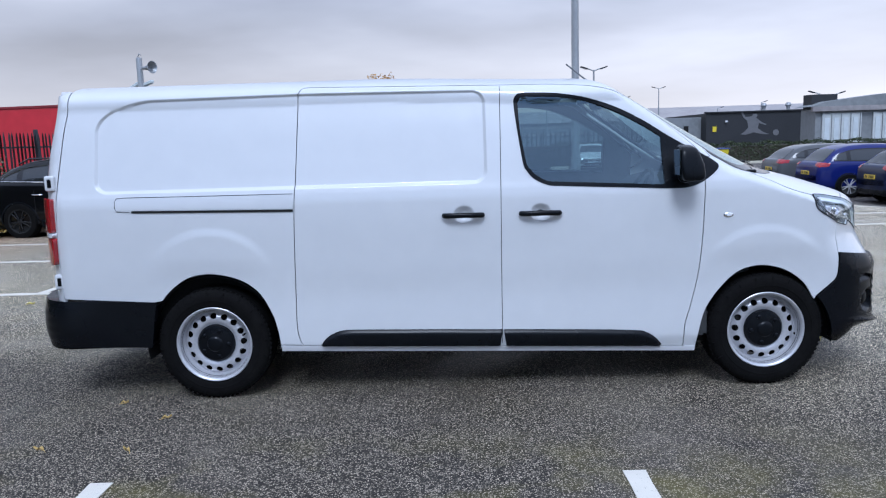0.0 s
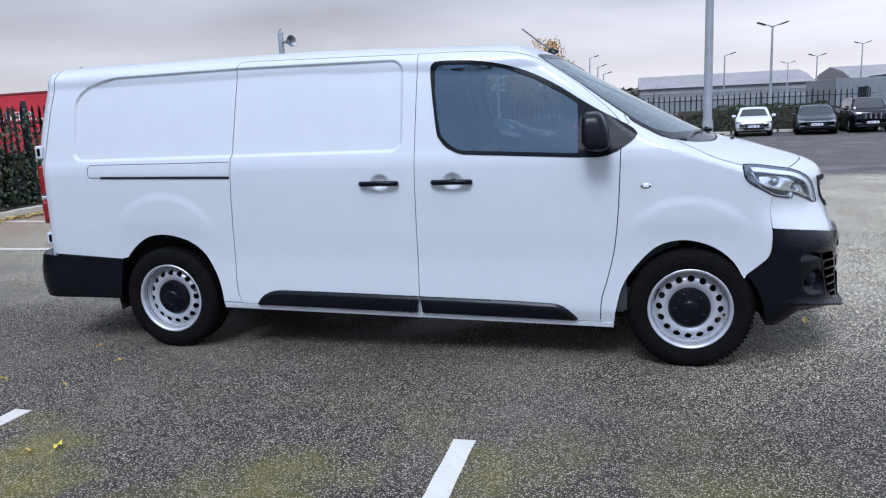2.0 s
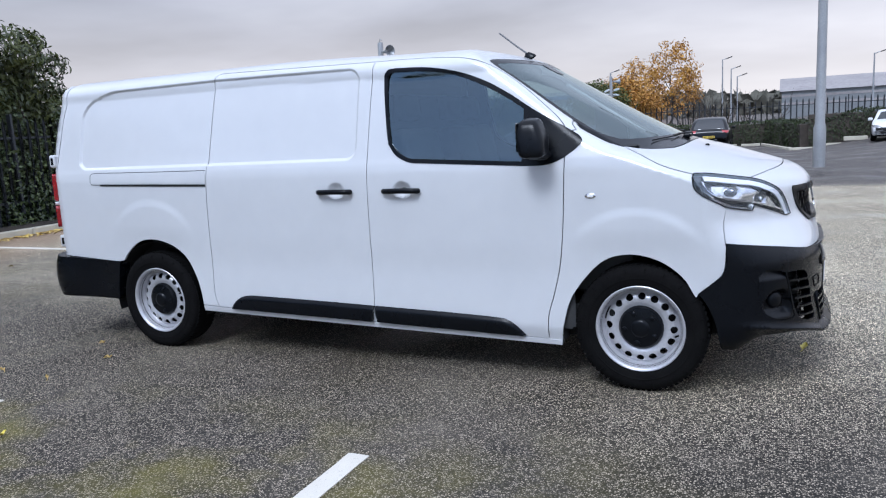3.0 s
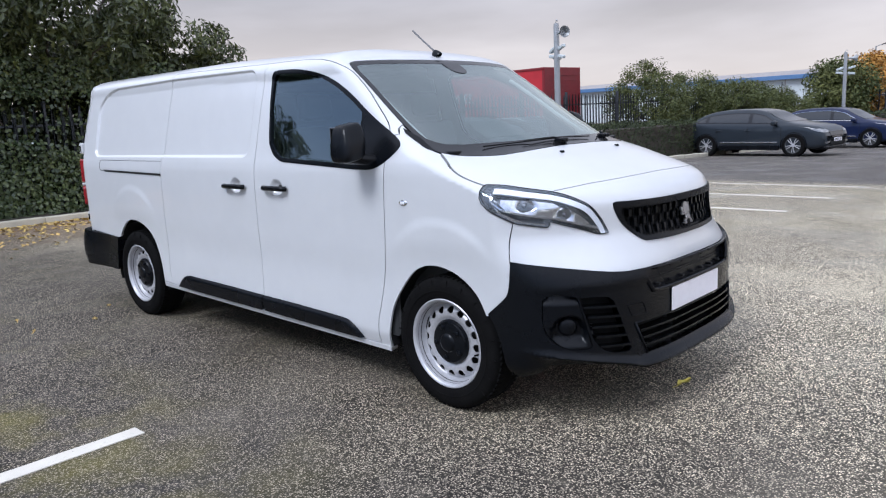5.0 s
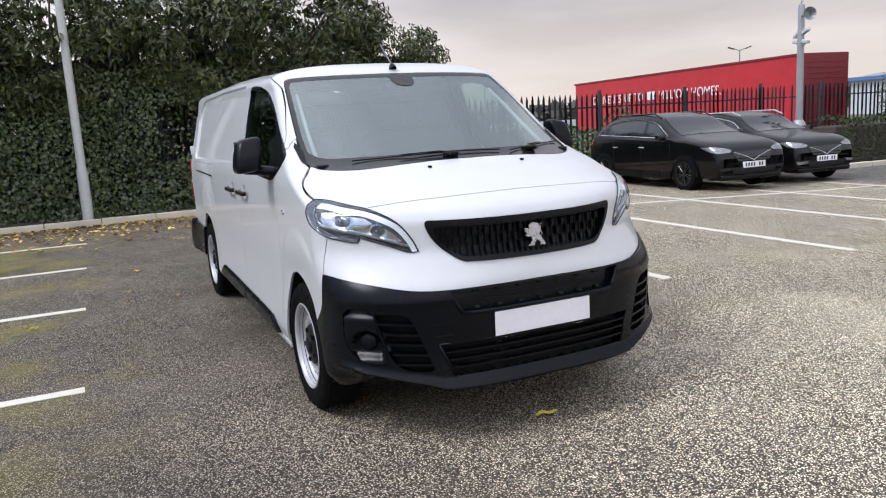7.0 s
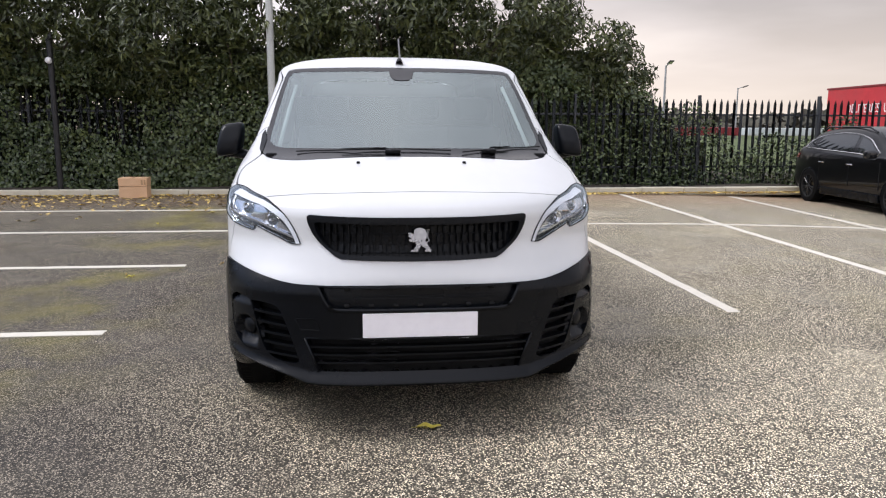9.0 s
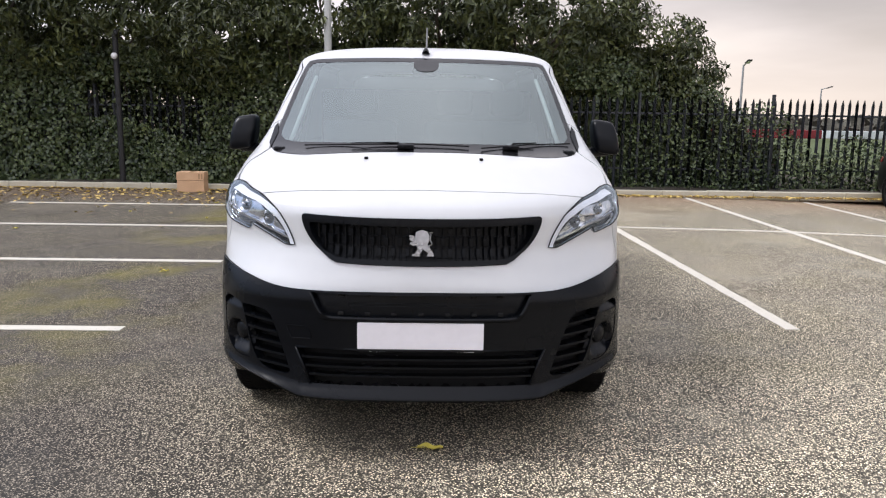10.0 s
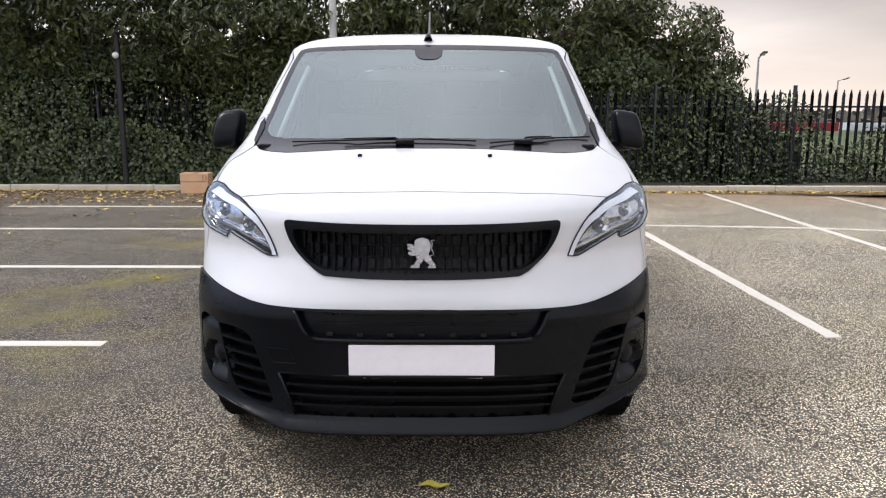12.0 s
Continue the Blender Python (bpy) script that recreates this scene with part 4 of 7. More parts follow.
for s in (1, -1):
    backing("vent_back", np.array(vent) * np.array([s, 1]), .06, M_VOID, bumper)
    for k in range(5):                                    # slats of the side vents
        z0 = .572 - k * .047
        a, b = -.752 + k * .0155, -.615 + k * .0165
        top = FRONT.lay(spline([(s * a, z0 + .006), (s * b, z0 - .004)], .03))
        nr = slope_of(top)
        q0, q1 = top + nr * .012, top - nr * .05
        bm = bmesh.new()
        rows_ = [[bm.verts.new(tuple(v + np.array([0, 0, dz]))) for v in line] for line, dz in ((q0, .005), (q0, -.005), (q1, -.010), (q1, .002))]
        for r0, r1 in zip(rows_, rows_[1:] + rows_[:1]):
            for i in range(len(r0) - 1):
                bm.faces.new((r0[i], r0[i + 1], r1[i + 1], r1[i]))
        part("vent_slat", bm, M_BLACKPL, bumper)
    # bezel of the fog lamp: a ledge that slopes up, a round pit with a blank cover, and a scoop below it
    def bezel(p):
        y, z = np.abs(p[:, 1]), p[:, 2]
        ledge = np.where(z > .572, .010 - .030 * ease(.572, .634, z), .010)
        pit = -.034 * ease(.056, .046, np.hypot((y - .798) * 1.12, z - .487))
        scoop = -.034 * ease(.398, .448, z) * ease(.060, .046, np.abs(y - .796)) * (z < .487)
        return np.minimum(np.minimum(pit, scoop), ledge)
    skin_panel("fog_bezel", NOSEWAY, wrap(pocket, s), step=.008, off=.008, gap=.002, lip=.03, material=M_BLACKPL, parent=bumper, label="black fog lamp bezel with a sloped ledge", shape=bezel)
    c = front3(s * -.800, .489)
    n_ = slope_of(c[None])[0]
    turn_ = Vector(n_).to_track_quat("Z", "Y").to_matrix().to_4x4()
    bm = lathe([(.043, -.012), (.043, .002), (.038, .010), (.028, .016), (.012, .019), (.001, .020)], "z", 28)
    bm.transform(Matrix.Translation(Vector(c - n_ * .022)) @ turn_)
    part("fog_cover", bm, M_BLACKPL, bumper, "round blank fog lamp cover", True, 40)
backing("upper_panel", upper, .018, M_BLACKPL, bumper, "ribbed black insert panel", step=.02)
backing("radiator", lower, .052, M_VOID, bumper, "dark radiator behind the lower grille", grow=.03)
for k in range(3):                                         # bars of the lower grille
    z0 = .432 - k * .036
    hw = .505 - (.468 - z0) * .41
    line = FRONT.lay(spline([(-hw, z0), (0, z0), (hw, z0)], .06))
    nr = slope_of(line)
    bm = bmesh.new()
    q0, q1 = line + nr * .016, line - nr * .05
    rows_ = [[bm.verts.new(tuple(v + np.array([0, 0, dz]))) for v in ln] for ln, dz in ((q0, .0045), (q0, -.0045), (q1, -.012), (q1, .001))]
    for r0, r1 in zip(rows_, rows_[1:] + rows_[:1]):
        for i in range(len(r0) - 1):
            bm.faces.new((r0[i], r0[i + 1], r1[i + 1], r1[i]))
    part("grille_bar", bm, M_BLACKPL, bumper)
for y0 in (-.37, -.20, .02, .19, .36):                      # pale pipes and fins dimly seen behind the bars
    part("radiator_fin", boxed((4.02, y0 - .085, .33), (4.03, y0 + .075, .335 + .05 * (abs(y0) < .3)), .002), M_BLACKPL, bumper)
for k in range(9):
    z0 = .335 + k * .014
    part("radiator_fin", boxed((4.015, -.36, z0), (4.022, .36, z0 + .004)), M_BLACKPL, bumper)
for y0 in (-.33, -.22, -.11, 0, .11, .22, .33):              # dark boxes for the shaded notches along the insert's lower and upper edge
    for z0 in (.620, .694):
        c = front3(y0, z0)
        bm = boxed((c[0] - .03, y0 - .011, z0 - .006), (c[0] + .0, y0 + .011, z0 + .006), .003)
        part("panel_notch", bm, M_VOID, bumper)
for z0 in (.652, .664):
    ln = FRONT.lay(spline([(-.40, z0), (0, z0), (.40, z0)], .05))
    part("panel_rib", tube([tuple(v - slope_of(v[None])[0] * .017) for v in ln], .0025, 6), M_BLACKPL, bumper)
# rounded lips round the insert panel, the lower grille and along the chin
def lip_of(name, keys, r, up):
    ln = FRONT.lay(keys)
    part(name, tube([tuple(v) for v in ln + slope_of(ln) * up], r, 8), M_BLACKPL, bumper, "", True)


lip_of("insert_lip", spline([(-.455, .698), (-.425, .636), (-.405, .614), (-.37, .603), (0, .602), (.37, .603), (.405, .614), (.425, .636), (.455, .698)], .02), .0105, .011)
lip_of("lower_lip", np.array([(-.517, .470), (-.25, .471), (0, .471), (.25, .471), (.517, .470)]), .0055, .011)
for s in (1, -1):
    lip_of("lower_lip", np.array([(s * .517, .470), (s * .455, .320)]), .0055, .013)
yy = np.linspace(-.84, .84, 61)
ridge = FRONT.lay(np.stack([yy, chin(yy)], 1))
part("chin_ridge", tube([tuple(v) for v in ridge + slope_of(ridge) * (bumper_form(ridge) - .002)[:, None]], .0034, 8), M_BLACKPL, bumper, "", True)
part("bumper_core", boxed((3.78, -.60, .27), (3.985, .60, .60), .02), M_VOID, van)
# towing-eye cap: a fine raised outline
cap = FRONT.lay(np.array([(-.560, .560), (-.475, .562), (-.455, .535), (-.452, .510), (-.535, .508)]))
capn = slope_of(cap)
part("tow_cap", tube([tuple(v) for v in np.vstack([cap + capn * .012, cap[:1] + capn[:1] * .012])], .0018, 6), M_BLACKPL, bumper)
# number plate, blank, with its black holder
px_ = 4.139
part("plate_holder", boxed((px_ - .025, -.262, .462), (px_ - .004, .262, .597), .004), M_BLACKPL, bumper)
plate_ob = part("number_plate", boxed((px_ - .006, -.26, .477), (px_, .26, .590), .003), M_PLATE, bumper, "blank white number plate")
for y0, w0 in ((-.205, .010), (-.105, .150), (.115, .05), (.185, .07)):
    part("holder_print", boxed((px_ - .005, y0 - w0 / 2, .4665), (px_ - .0035, y0 + w0 / 2, .4715)), M_LETTER, bumper)

# ---- grille ----
grille = skin_panel("grille", FRONT, FRONT.lay(GRILLE), [FRONT.lay(GRILLE_IN)], step=.014, off=.004, gap=.001, lip=.05, material=M_BLACKPL, parent=van, label="black grille with a pressed block pattern",
                    shape=lambda p: .006 * ease(.52, .40, np.abs(p[:, 1])))
backing("grille_back", GRILLE_IN, .032, M_BLACKPL, grille, grow=.008, step=.025)
ring = np.asarray(GRILLE_IN)


def in_grille(y, z, m=.006):
    return bool(inside(inset(resample(ring, .02), m), np.array([[y, z]]))[0])


for k in range(-15, 16):                                    # upright ribs
    y0 = k * .0295
    z1 = .982
    zs = [z for z in np.arange(.84, .983, .006) if in_grille(y0, z, .002)]
    if len(zs) < 3:
        continue
    a, b = front3(y0, zs[0]), front3(y0, zs[-1])
    n0 = slope_of(front3(y0, .92)[None])[0]
    bm = bmesh.new()
    for za, zb in ((zs[0], zs[-1]),):
        pts = [front3(y0, z) - slope_of(front3(y0, z)[None])[0] * .022 for z in np.linspace(za, zb, 4)]
        tube([tuple(p) for p in pts], .0045, 6, bm=bm)
    part("grille_rib", bm, M_BLACKPL, grille)
for r, z0 in enumerate((.956, .914, .872)):
    for k in range(-8, 9):                                  # proud blocks in staggered rows
        y0 = (k + (.5 if r == 1 else 0)) * .059
        if abs(y0) < .05 or not in_grille(y0, z0 - .012) or not in_grille(y0, z0 + .012) or not in_grille(y0 + math.copysign(.012, y0), z0 - .012):
            continue
        c = front3(y0, z0)
        n0 = slope_of(c[None])[0]
        bm = boxed((-.0085, -.017, -.006), (.0085, .017, .010), .002)
        bm.transform(Matrix.Translation(Vector(c - n0 * .020)) @ Vector(n0).to_track_quat("Z", "Y").to_matrix().to_4x4())
        part("grille_block", bm, M_BLACKPL, grille)
for z0 in (.935, .893, .855):
    ys = [y for y in np.arange(-.46, .461, .01) if in_grille(y, z0, .003)]
    pts = [front3(y, z0) - slope_of(front3(y, z0)[None])[0] * .026 for y in np.linspace(ys[0], ys[-1], 16)]
    part("grille_cross_bar", tube([tuple(p) for p in pts], .003, 6), M_BLACKPL, grille)
# maker's mark as a plain slanted chrome shape
mark = np.array([(5, 78), (35, 68), (47, 43), (43, 13), (35, -7), (73, -62), (73, -75), (32, -75), (35, -64), (43, -60), (10, -34), (-10, -62), (-10, -75), (-57, -75), (-55, -62), (-43, -62), (-23, -34), (-30, -12), (-50, -14), (-70, -4),
                 (-67, 6), (-47, 6), (-65, 16), (-73, 23), (-70, 32), (-50, 30), (-75, 38), (-73, 46), (-55, 45), (-37, 38), (-35, 63), (-20, 73)]) / 1450
c0 = front3(0, .912)
plate(mark, [], .008, lambda u, v, w: (c0[0] + .004 + w - .18 * (v - 0), -u * -1, .912 + v), M_EMBLEM, "emblem", grille, "plain chrome emblem shape", .012)
part("emblem_tail", tube([(c0[0] + .008 - .18 * v, u, .912 + v) for u, v in ((.030, -.012), (.043, -.004), (.034, .016), (.038, .034), (.032, .043), (.046, .044))], .0028, 6), M_EMBLEM, grille)

# ---- headlights ----
lamp_line = join(lamp_top, lamp_inner[1:], lamp_under[1:], lamp_notch[1:], lamp_outer[1:-1])
lenses = skin_panel("headlight", OBLIQUE, lamp_line, step=.014, off=.005, gap=.002, lip=.02, material=M_LAMPGLASS, parent=van, mirror=True, label="clear swept-back headlight with chrome reflectors")
lamp2d = OBLIQUE.flat(lamp_line)
bowls = skin_panel("lamp_bowl", OBLIQUE, OBLIQUE.lay(inset(resample(lamp2d, .015), .003)), step=.014, off=-.006, gap=0, lip=.012, material=M_LAMPIN, parent=van, mirror=True,
                   shape=lambda p: -.030 * ease(.0, .02, np.min(np.linalg.norm(OBLIQUE.flat(p)[:, None] - resample(lamp2d, .02)[None], axis=2), axis=1)))
strip_u = join(lamp_top[1:], lamp_inner[1:-1])
su = OBLIQUE.flat(strip_u)
band = np.vstack([su[2:] + np.array([-.003, -.007]), (su[2:] + np.array([-.017, -.028]))[::-1]])
drl = skin_panel("light_strip", OBLIQUE, OBLIQUE.lay(band), step=.012, off=-.006, gap=0, lip=.006, material=M_LENSW, parent=van, mirror=True, label="bright daytime running light strip")
chrome_area = np.array([(1.935, 1.070), (2.03, 1.062), (2.15, 1.055), (2.20, 1.020), (2.285, .975), (2.345, .925), (2.30, .925), (2.20, .952), (2.12, .972), (2.02, .980), (1.955, 1.005), (1.925, 1.04)])
chromes = skin_panel("reflector", OBLIQUE, OBLIQUE.lay(resample(chrome_area, .02)), step=.012, off=-.026, gap=0, lip=.01, material=M_REFLECT, parent=van, mirror=True,
                     shape=lambda p: -.034 * np.maximum(ease(.060, .0, np.hypot(OBLIQUE.flat(p)[:, 0] - 2.045, (OBLIQUE.flat(p)[:, 1] - 1.025) * 1.4)), ease(.055, 0, np.hypot(OBLIQUE.flat(p)[:, 0] - 2.225, (OBLIQUE.flat(p)[:, 1] - .975) * 1.4))))
seam2 = spline([(2.386, .908), (2.27, .939), (2.16, .968), (2.05, .986), (1.945, 1.012), (1.895, 1.050), (1.892, 1.092)], .015)
blade_line = np.vstack([seam2, (seam2 + np.array([.004, -.010]))[::-1]])
blade = skin_panel("lamp_blade", OBLIQUE, OBLIQUE.lay(resample(blade_line, .02)), step=.012, off=-.010, gap=0, lip=.012, material=M_CHROME, parent=van, mirror=True)
wedge_line = np.vstack([spline([(2.396, .893), (2.27, .925), (2.165, .953)], .02), spline([(2.170, .949), (2.29, .913), (2.374, .885)], .02)])
wedges = skin_panel("dark_wedge", OBLIQUE, OBLIQUE.lay(resample(wedge_line, .02)), step=.012, off=-.008, gap=0, lip=.01, material=M_GLOSSBLK, parent=van, mirror=True, label="dark lower part of the headlight")
amber = np.array([(1.90, 1.035), (1.935, 1.005), (2.03, .965), (2.13, .950), (2.12, .938), (2.00, .962), (1.92, 1.0)]) - np.array([0, .012])
side_lamp = skin_panel("indicator_reflector", OBLIQUE, OBLIQUE.lay(resample(amber, .02)), step=.012, off=-.014, gap=0, lip=.008, material=M_CHROME, parent=van, mirror=True)
for k, s in enumerate((1, -1)):
    for group_ in (bowls, drl, chromes, blade, side_lamp, wedges):
        group_[k].parent = lenses[k]
    for (u, v), r in (((2.045, 1.025), .010), ((2.225, .975), .010)):
        c = OBLIQUE.lay(np.array([[u, v]]))[0]
        nn = np.array([.80, -.60, 0])
        bm = lathe([(r, -.01), (r, .012), (r * .85, .016), (r * .8, .010), (r * .5, .018), (.001, .022)], "z", 24)
        bm.transform(Matrix.Translation(Vector(c - nn * .038)) @ Vector(nn).to_track_quat("Z", "Y").to_matrix().to_4x4())
        if s < 0:
            bm.transform(Matrix.Diagonal((1, -1, 1, 1)))
        part("projector", bm, M_REFLECT, lenses[k], "small chrome bulb shield", True, 40)
    lenses[k].visible_shadow = False
    seal = lamp_line[::2] + slope_of(lamp_line[::2]) * .004
    part("lamp_seal", tube([tuple(v * np.array([1, s, 1])) for v in np.vstack([seal, seal[:1]])], .0026, 6, ends=False), M_VOID, lenses[k])

# ---- wipers, washer jets, aerial ----
def screen_at(y, z, up=.0):
    c = front3(y, z)
    return tuple(c + slope_of(c[None])[0] * up)


for arm, rub in (([(-.10, 1.262), (-.13, 1.281), (-.24, 1.281), (-.36, 1.277)], [(-.60, 1.268), (-.30, 1.279), (-.02, 1.284), (.22, 1.276)]), ([(.42, 1.262), (.44, 1.283), (.56, 1.288)], [(.28, 1.268), (.52, 1.286), (.76, 1.290)])):
    w_ = thing("wiper", "", "")
    w_.parent = van
    bm = tube([screen_at(y, z, .018) for y, z in arm], [.006, .005] + [.003] * (len(arm) - 2), 8)
    box(bm, (front3(arm[0][0], 1.27)[0] - .02, arm[0][0] - .03, 1.268), (front3(arm[0][0], 1.27)[0] + .02, arm[0][0] + .05, 1.292), .006)
    part("wiper_arm", bm, M_BLACKPL, w_)
    part("wiper_blade", tube([screen_at(y, z, .010) for y, z in rub], .0032, 6), M_RUBBER, w_)
for s in (1, -1):
    c = TOP.lay(np.array([[3.545, s * -.272]]))[0]
    part("washer_jet", boxed((c[0] - .012, c[1] - .009, c[2] - .004), (c[0] + .010, c[1] + .009, c[2] + .010), .004), M_BLACKPL, van)
ant_base = TOP.lay(np.array([[2.455, -.005]]))[0]
aerial = thing("aerial", "", "")
aerial.parent = van
bm = lathe([(.030, -.006), (.028, .006), (.016, .030), (.009, .040), (.001, .042)], "z", 20)
bm.transform(Matrix.Translation(Vector(ant_base)) @ pose(0, 0, 0, 0, -28, 0) @ Matrix.Diagonal((1.5, .8, 1, 1)))
part("aerial_base", bm, M_BLACKPL, aerial, "", True, 50)
part("aerial_rod", tube([(ant_base[0] - .015, 0, ant_base[2] + .03), (ant_base[0] - .10, 0, ant_base[2] + .095), (2.255, 0, 1.978)], [.006, .0055, .005], 8), M_MURAL, aerial)
for s in (1, -1):                                             # black wedge at the foot of each screen pillar
    tri_ = FRONT.lay(np.array([(-.800, 1.262), (-.785, 1.335), (-.803, 1.385), (-.818, 1.36), (-.818, 1.28)]) * np.array([s, 1]))
    skin_panel("pillar_wedge", FRONT, tri_, step=.02, off=.003, gap=0, lip=.01, material=M_BLACKPL, parent=van)
    c = TOP.lay(np.array([[3.205, s * -.74]]))[0]
    part("cowl_cap", boxed((c[0] - .06, c[1] - .03, c[2] - .03), (c[0] + .05, c[1] + .03, c[2] - .002), .008), M_BLACKPL, van)

# ---- handles, side repeaters, mirrors ----
for k, s in enumerate((1, -1)):
    for door, hx in ((slides[k], 1.520), (doors[k], 1.962)):
        c = SIDE.lay(np.array([[hx + .0, 1.065]]))[0]
        y0 = c[1]
        bm = bmesh.new()
        pts = [(hx - .112, y0 - .010, 1.064), (hx - .095, y0 - .034, 1.064), (hx, y0 - .046, 1.066), (hx + .09, y0 - .036, 1.064), (hx + .108, y0 - .010, 1.062)]
        tube([tuple(v) for v in spline(pts, .02)], .0155, 10, bm=bm)
        bm.transform(Matrix.Translation((0, y0, 1.065)) @ Matrix.Diagonal((1, .85, 1.0, 1)) @ Matrix.Translation((0, -y0, -1.065)))
        if s < 0:
            bm.transform(Matrix.Diagonal((1, -1, 1, 1)))
        part("door_handle", bm, M_BLACKPL, door, "black door handle", True, 50)
        o = skin_panel("handle_cup", SIDE, SIDE.lay(inset(cup_line(hx), -.004)), step=.007, off=-.0005, gap=0, lip=.003, material=M_WHITE, parent=door,
                       shape=lambda p, hx=hx: -.030 * ease(1.02, .30, np.hypot((p[:, 0] - hx - .002) / .064, (p[:, 2] - 1.065) / .054)))
        if s < 0:
            o.data.transform(Matrix.Diagonal((1, -1, 1, 1)))
            o.data.flip_normals()
    c = SIDE.lay(np.array([[3.038, 1.021]]))[0]
    bm = bmesh.new()
    bmesh.ops.create_uvsphere(bm, u_segments=20, v_segments=10, radius=1)
    bm.transform(Matrix.Translation((c[0], c[1] * s, c[2])) @ Matrix.Diagonal((.030, .008, .015, 1)))
    rep = part("side_repeater", bm, M_CHROME, wings[k], "small oval chrome side repeater", True)
    part("repeater_lens", boxed((c[0] - .014, min(c[1] * s - .0085 * s, c[1] * s - .006 * s), c[2] - .006), (c[0] + .014, max(c[1] * s - .0085 * s, c[1] * s - .006 * s), c[2] + .006), .002), M_LENSW, wings[k])

    mir = thing("door_mirror", "black plastic door mirror", "")
    mir.parent = van
    bm = bmesh.new()
    bmesh.ops.create_cube(bm, size=2)
    bmesh.ops.subdivide_edges(bm, edges=bm.edges[:], cuts=9, use_grid_fill=True)
    for v in bm.verts:                                         # a full rounded housing, taller outside, flat at the back
        u = v.co.copy()
        q = (abs(u.x) ** 5 + abs(u.y) ** 5 + abs(u.z) ** 5) ** (1 / 5)
        u = u / q
        x = u.x * (.078 if u.x > 0 else .062) * (1 - .30 * max(u.z, 0))
        y = u.y * .074 * (1 - .10 * max(u.z, 0) - .06 * u.x)
        v.co = Vector((2.768 + x - .012 * u.z, -1.030 - y + .014 * u.z, 1.328 + u.z * .095 - .010 * u.y))
    for v in bm.verts:
        if v.co.x < 2.712:
            v.co.x = 2.712
    if s < 0:
        bm.transform(Matrix.Diagonal((1, -1, 1, 1)))
    part("mirror_housing", bm, M_BLACKPL, mir, "", True, 60)
    bm = boxed((2.7065, -1.090, 1.262), (2.7115, -.972, 1.405), .0024, 1)
    if s < 0:
        bm.transform(Matrix.Diagonal((1, -1, 1, 1)))
    part("mirror_glass", bm, M_MIRROR, mir, "dark mirror glass")
    bm = tube([tuple(v) for v in spline([(2.81, -.885, 1.225), (2.795, -.93, 1.232), (2.77, -.985, 1.245), (2.755, -1.05, 1.255)], .02)], .040, 14)
    bm.transform(Matrix.Translation((0, 0, 1.24)) @ Matrix.Diagonal((1, 1, .72, 1)) @ Matrix.Translation((0, 0, -1.24)))
    if s < 0:
        bm.transform(Matrix.Diagonal((1, -1, 1, 1)))
    part("mirror_arm", bm, M_BLACKPL, mir, "", True, 60)
    bm = tube([(2.735, -1.103, 1.288), (2.79, -1.104, 1.288), (2.820, -1.06, 1.286), (2.832, -.99, 1.284)], .0035, 6)
    if s < 0:
        bm.transform(Matrix.Diagonal((1, -1, 1, 1)))
    part("mirror_seam", bm, M_GLOSSBLK, mir)

# ---- rear: doors, bumper, lamps, hinges ----
rd = TAILWAY.flat(rear_seam)
rd = np.stack([rd[:, 0], np.minimum(rd[:, 1], 1.850 + .012 * (1 - np.abs(rd[:, 0])))], 1)[:-1]
rear_door_line = np.vstack([rd, (rd * np.array([-1, 1]))[::-1]])
skin_panel("rear_door", TAILWAY, TAILWAY.lay(rear_door_line), step=.04, gap=.003, lip=.02, material=M_WHITE, parent=van, label="white rear doors")


def tail_form(p):
    z, x = p[:, 2], p[:, 0]
    grow = ease(-.45, -.95, x)
    roundness = 1 - ((z - .49) / .165) ** 2 * .35
    return (.012 + .072 * grow) * np.clip(roundness, .3, 1)


tb = TAILWAY.flat(SIDE.lay(spline([(-.302, .600), (-.60, .618), (-.86, .634)], .03)))
tb2 = TAILWAY.flat(SIDE.lay(spline([(-.86, .345), (-.60, .338), (-.345, .330)], .03)))
rb = np.vstack(
    [tb, (tb * np.array([-1, 1]))[::-1], (tb2 * np.array([-1, 1]))[::-1], tb2])
skin_panel("rear_bumper", TAILWAY, TAILWAY.lay(resample(rb, .05)), step=.025, gap=0, lip=.09, material=M_BLACKPL, parent=van, label="black plastic rear bumper", shape=tail_form)
for s in (1, -1):
    for z0, z1, m_, nm in ((1.030, 1.225, M_RED, "tail_lamp"), (1.000, 1.026, M_LENSW, "reversing_lamp"), (.84, .996, M_RED, "tail_lamp")):
        tl = np.vstack([TAILWAY.flat(SIDE.lay(np.array([(-.864, z0), (-.862, (z0 + z1) / 2), (-.858, z1)])))])
        tl = np.vstack([tl, tl[::-1] + np.array([.11, 0])])
        tl = tl * np.array([s, 1])
        skin_panel(nm, TAILWAY, TAILWAY.lay(resample(tl, .03)), step=.02, off=.026, gap=.001, lip=.034, material=m_, parent=van)
    for z0 in (1.315, .735):
        c = SIDE.lay(np.array([[-.868, z0]]))[0]
        part("door_hinge", boxed((-.905, min(s * .905, s * .868), z0 - .045), (-.845, max(s * .905, s * .868), z0 + .045), .012), M_WHITE, van)
        part("hinge_gap", boxed((-.885, min(s * .909, s * .90), z0 - .025), (-.862, max(s * .909, s * .90), z0 + .025), .004), M_BLACKPL, van)

# ---- wheels ----
def oval(cx, cy, rx, ry, turn, n=12):
    a = np.linspace(0, 2 * math.pi, n, endpoint=False)
    x, y = rx * np.cos(a), ry * np.sin(a)
    return np.stack([cx + x * math.cos(turn) - y * math.sin(turn), cy + x * math.sin(turn) + y * math.cos(turn)], 1)


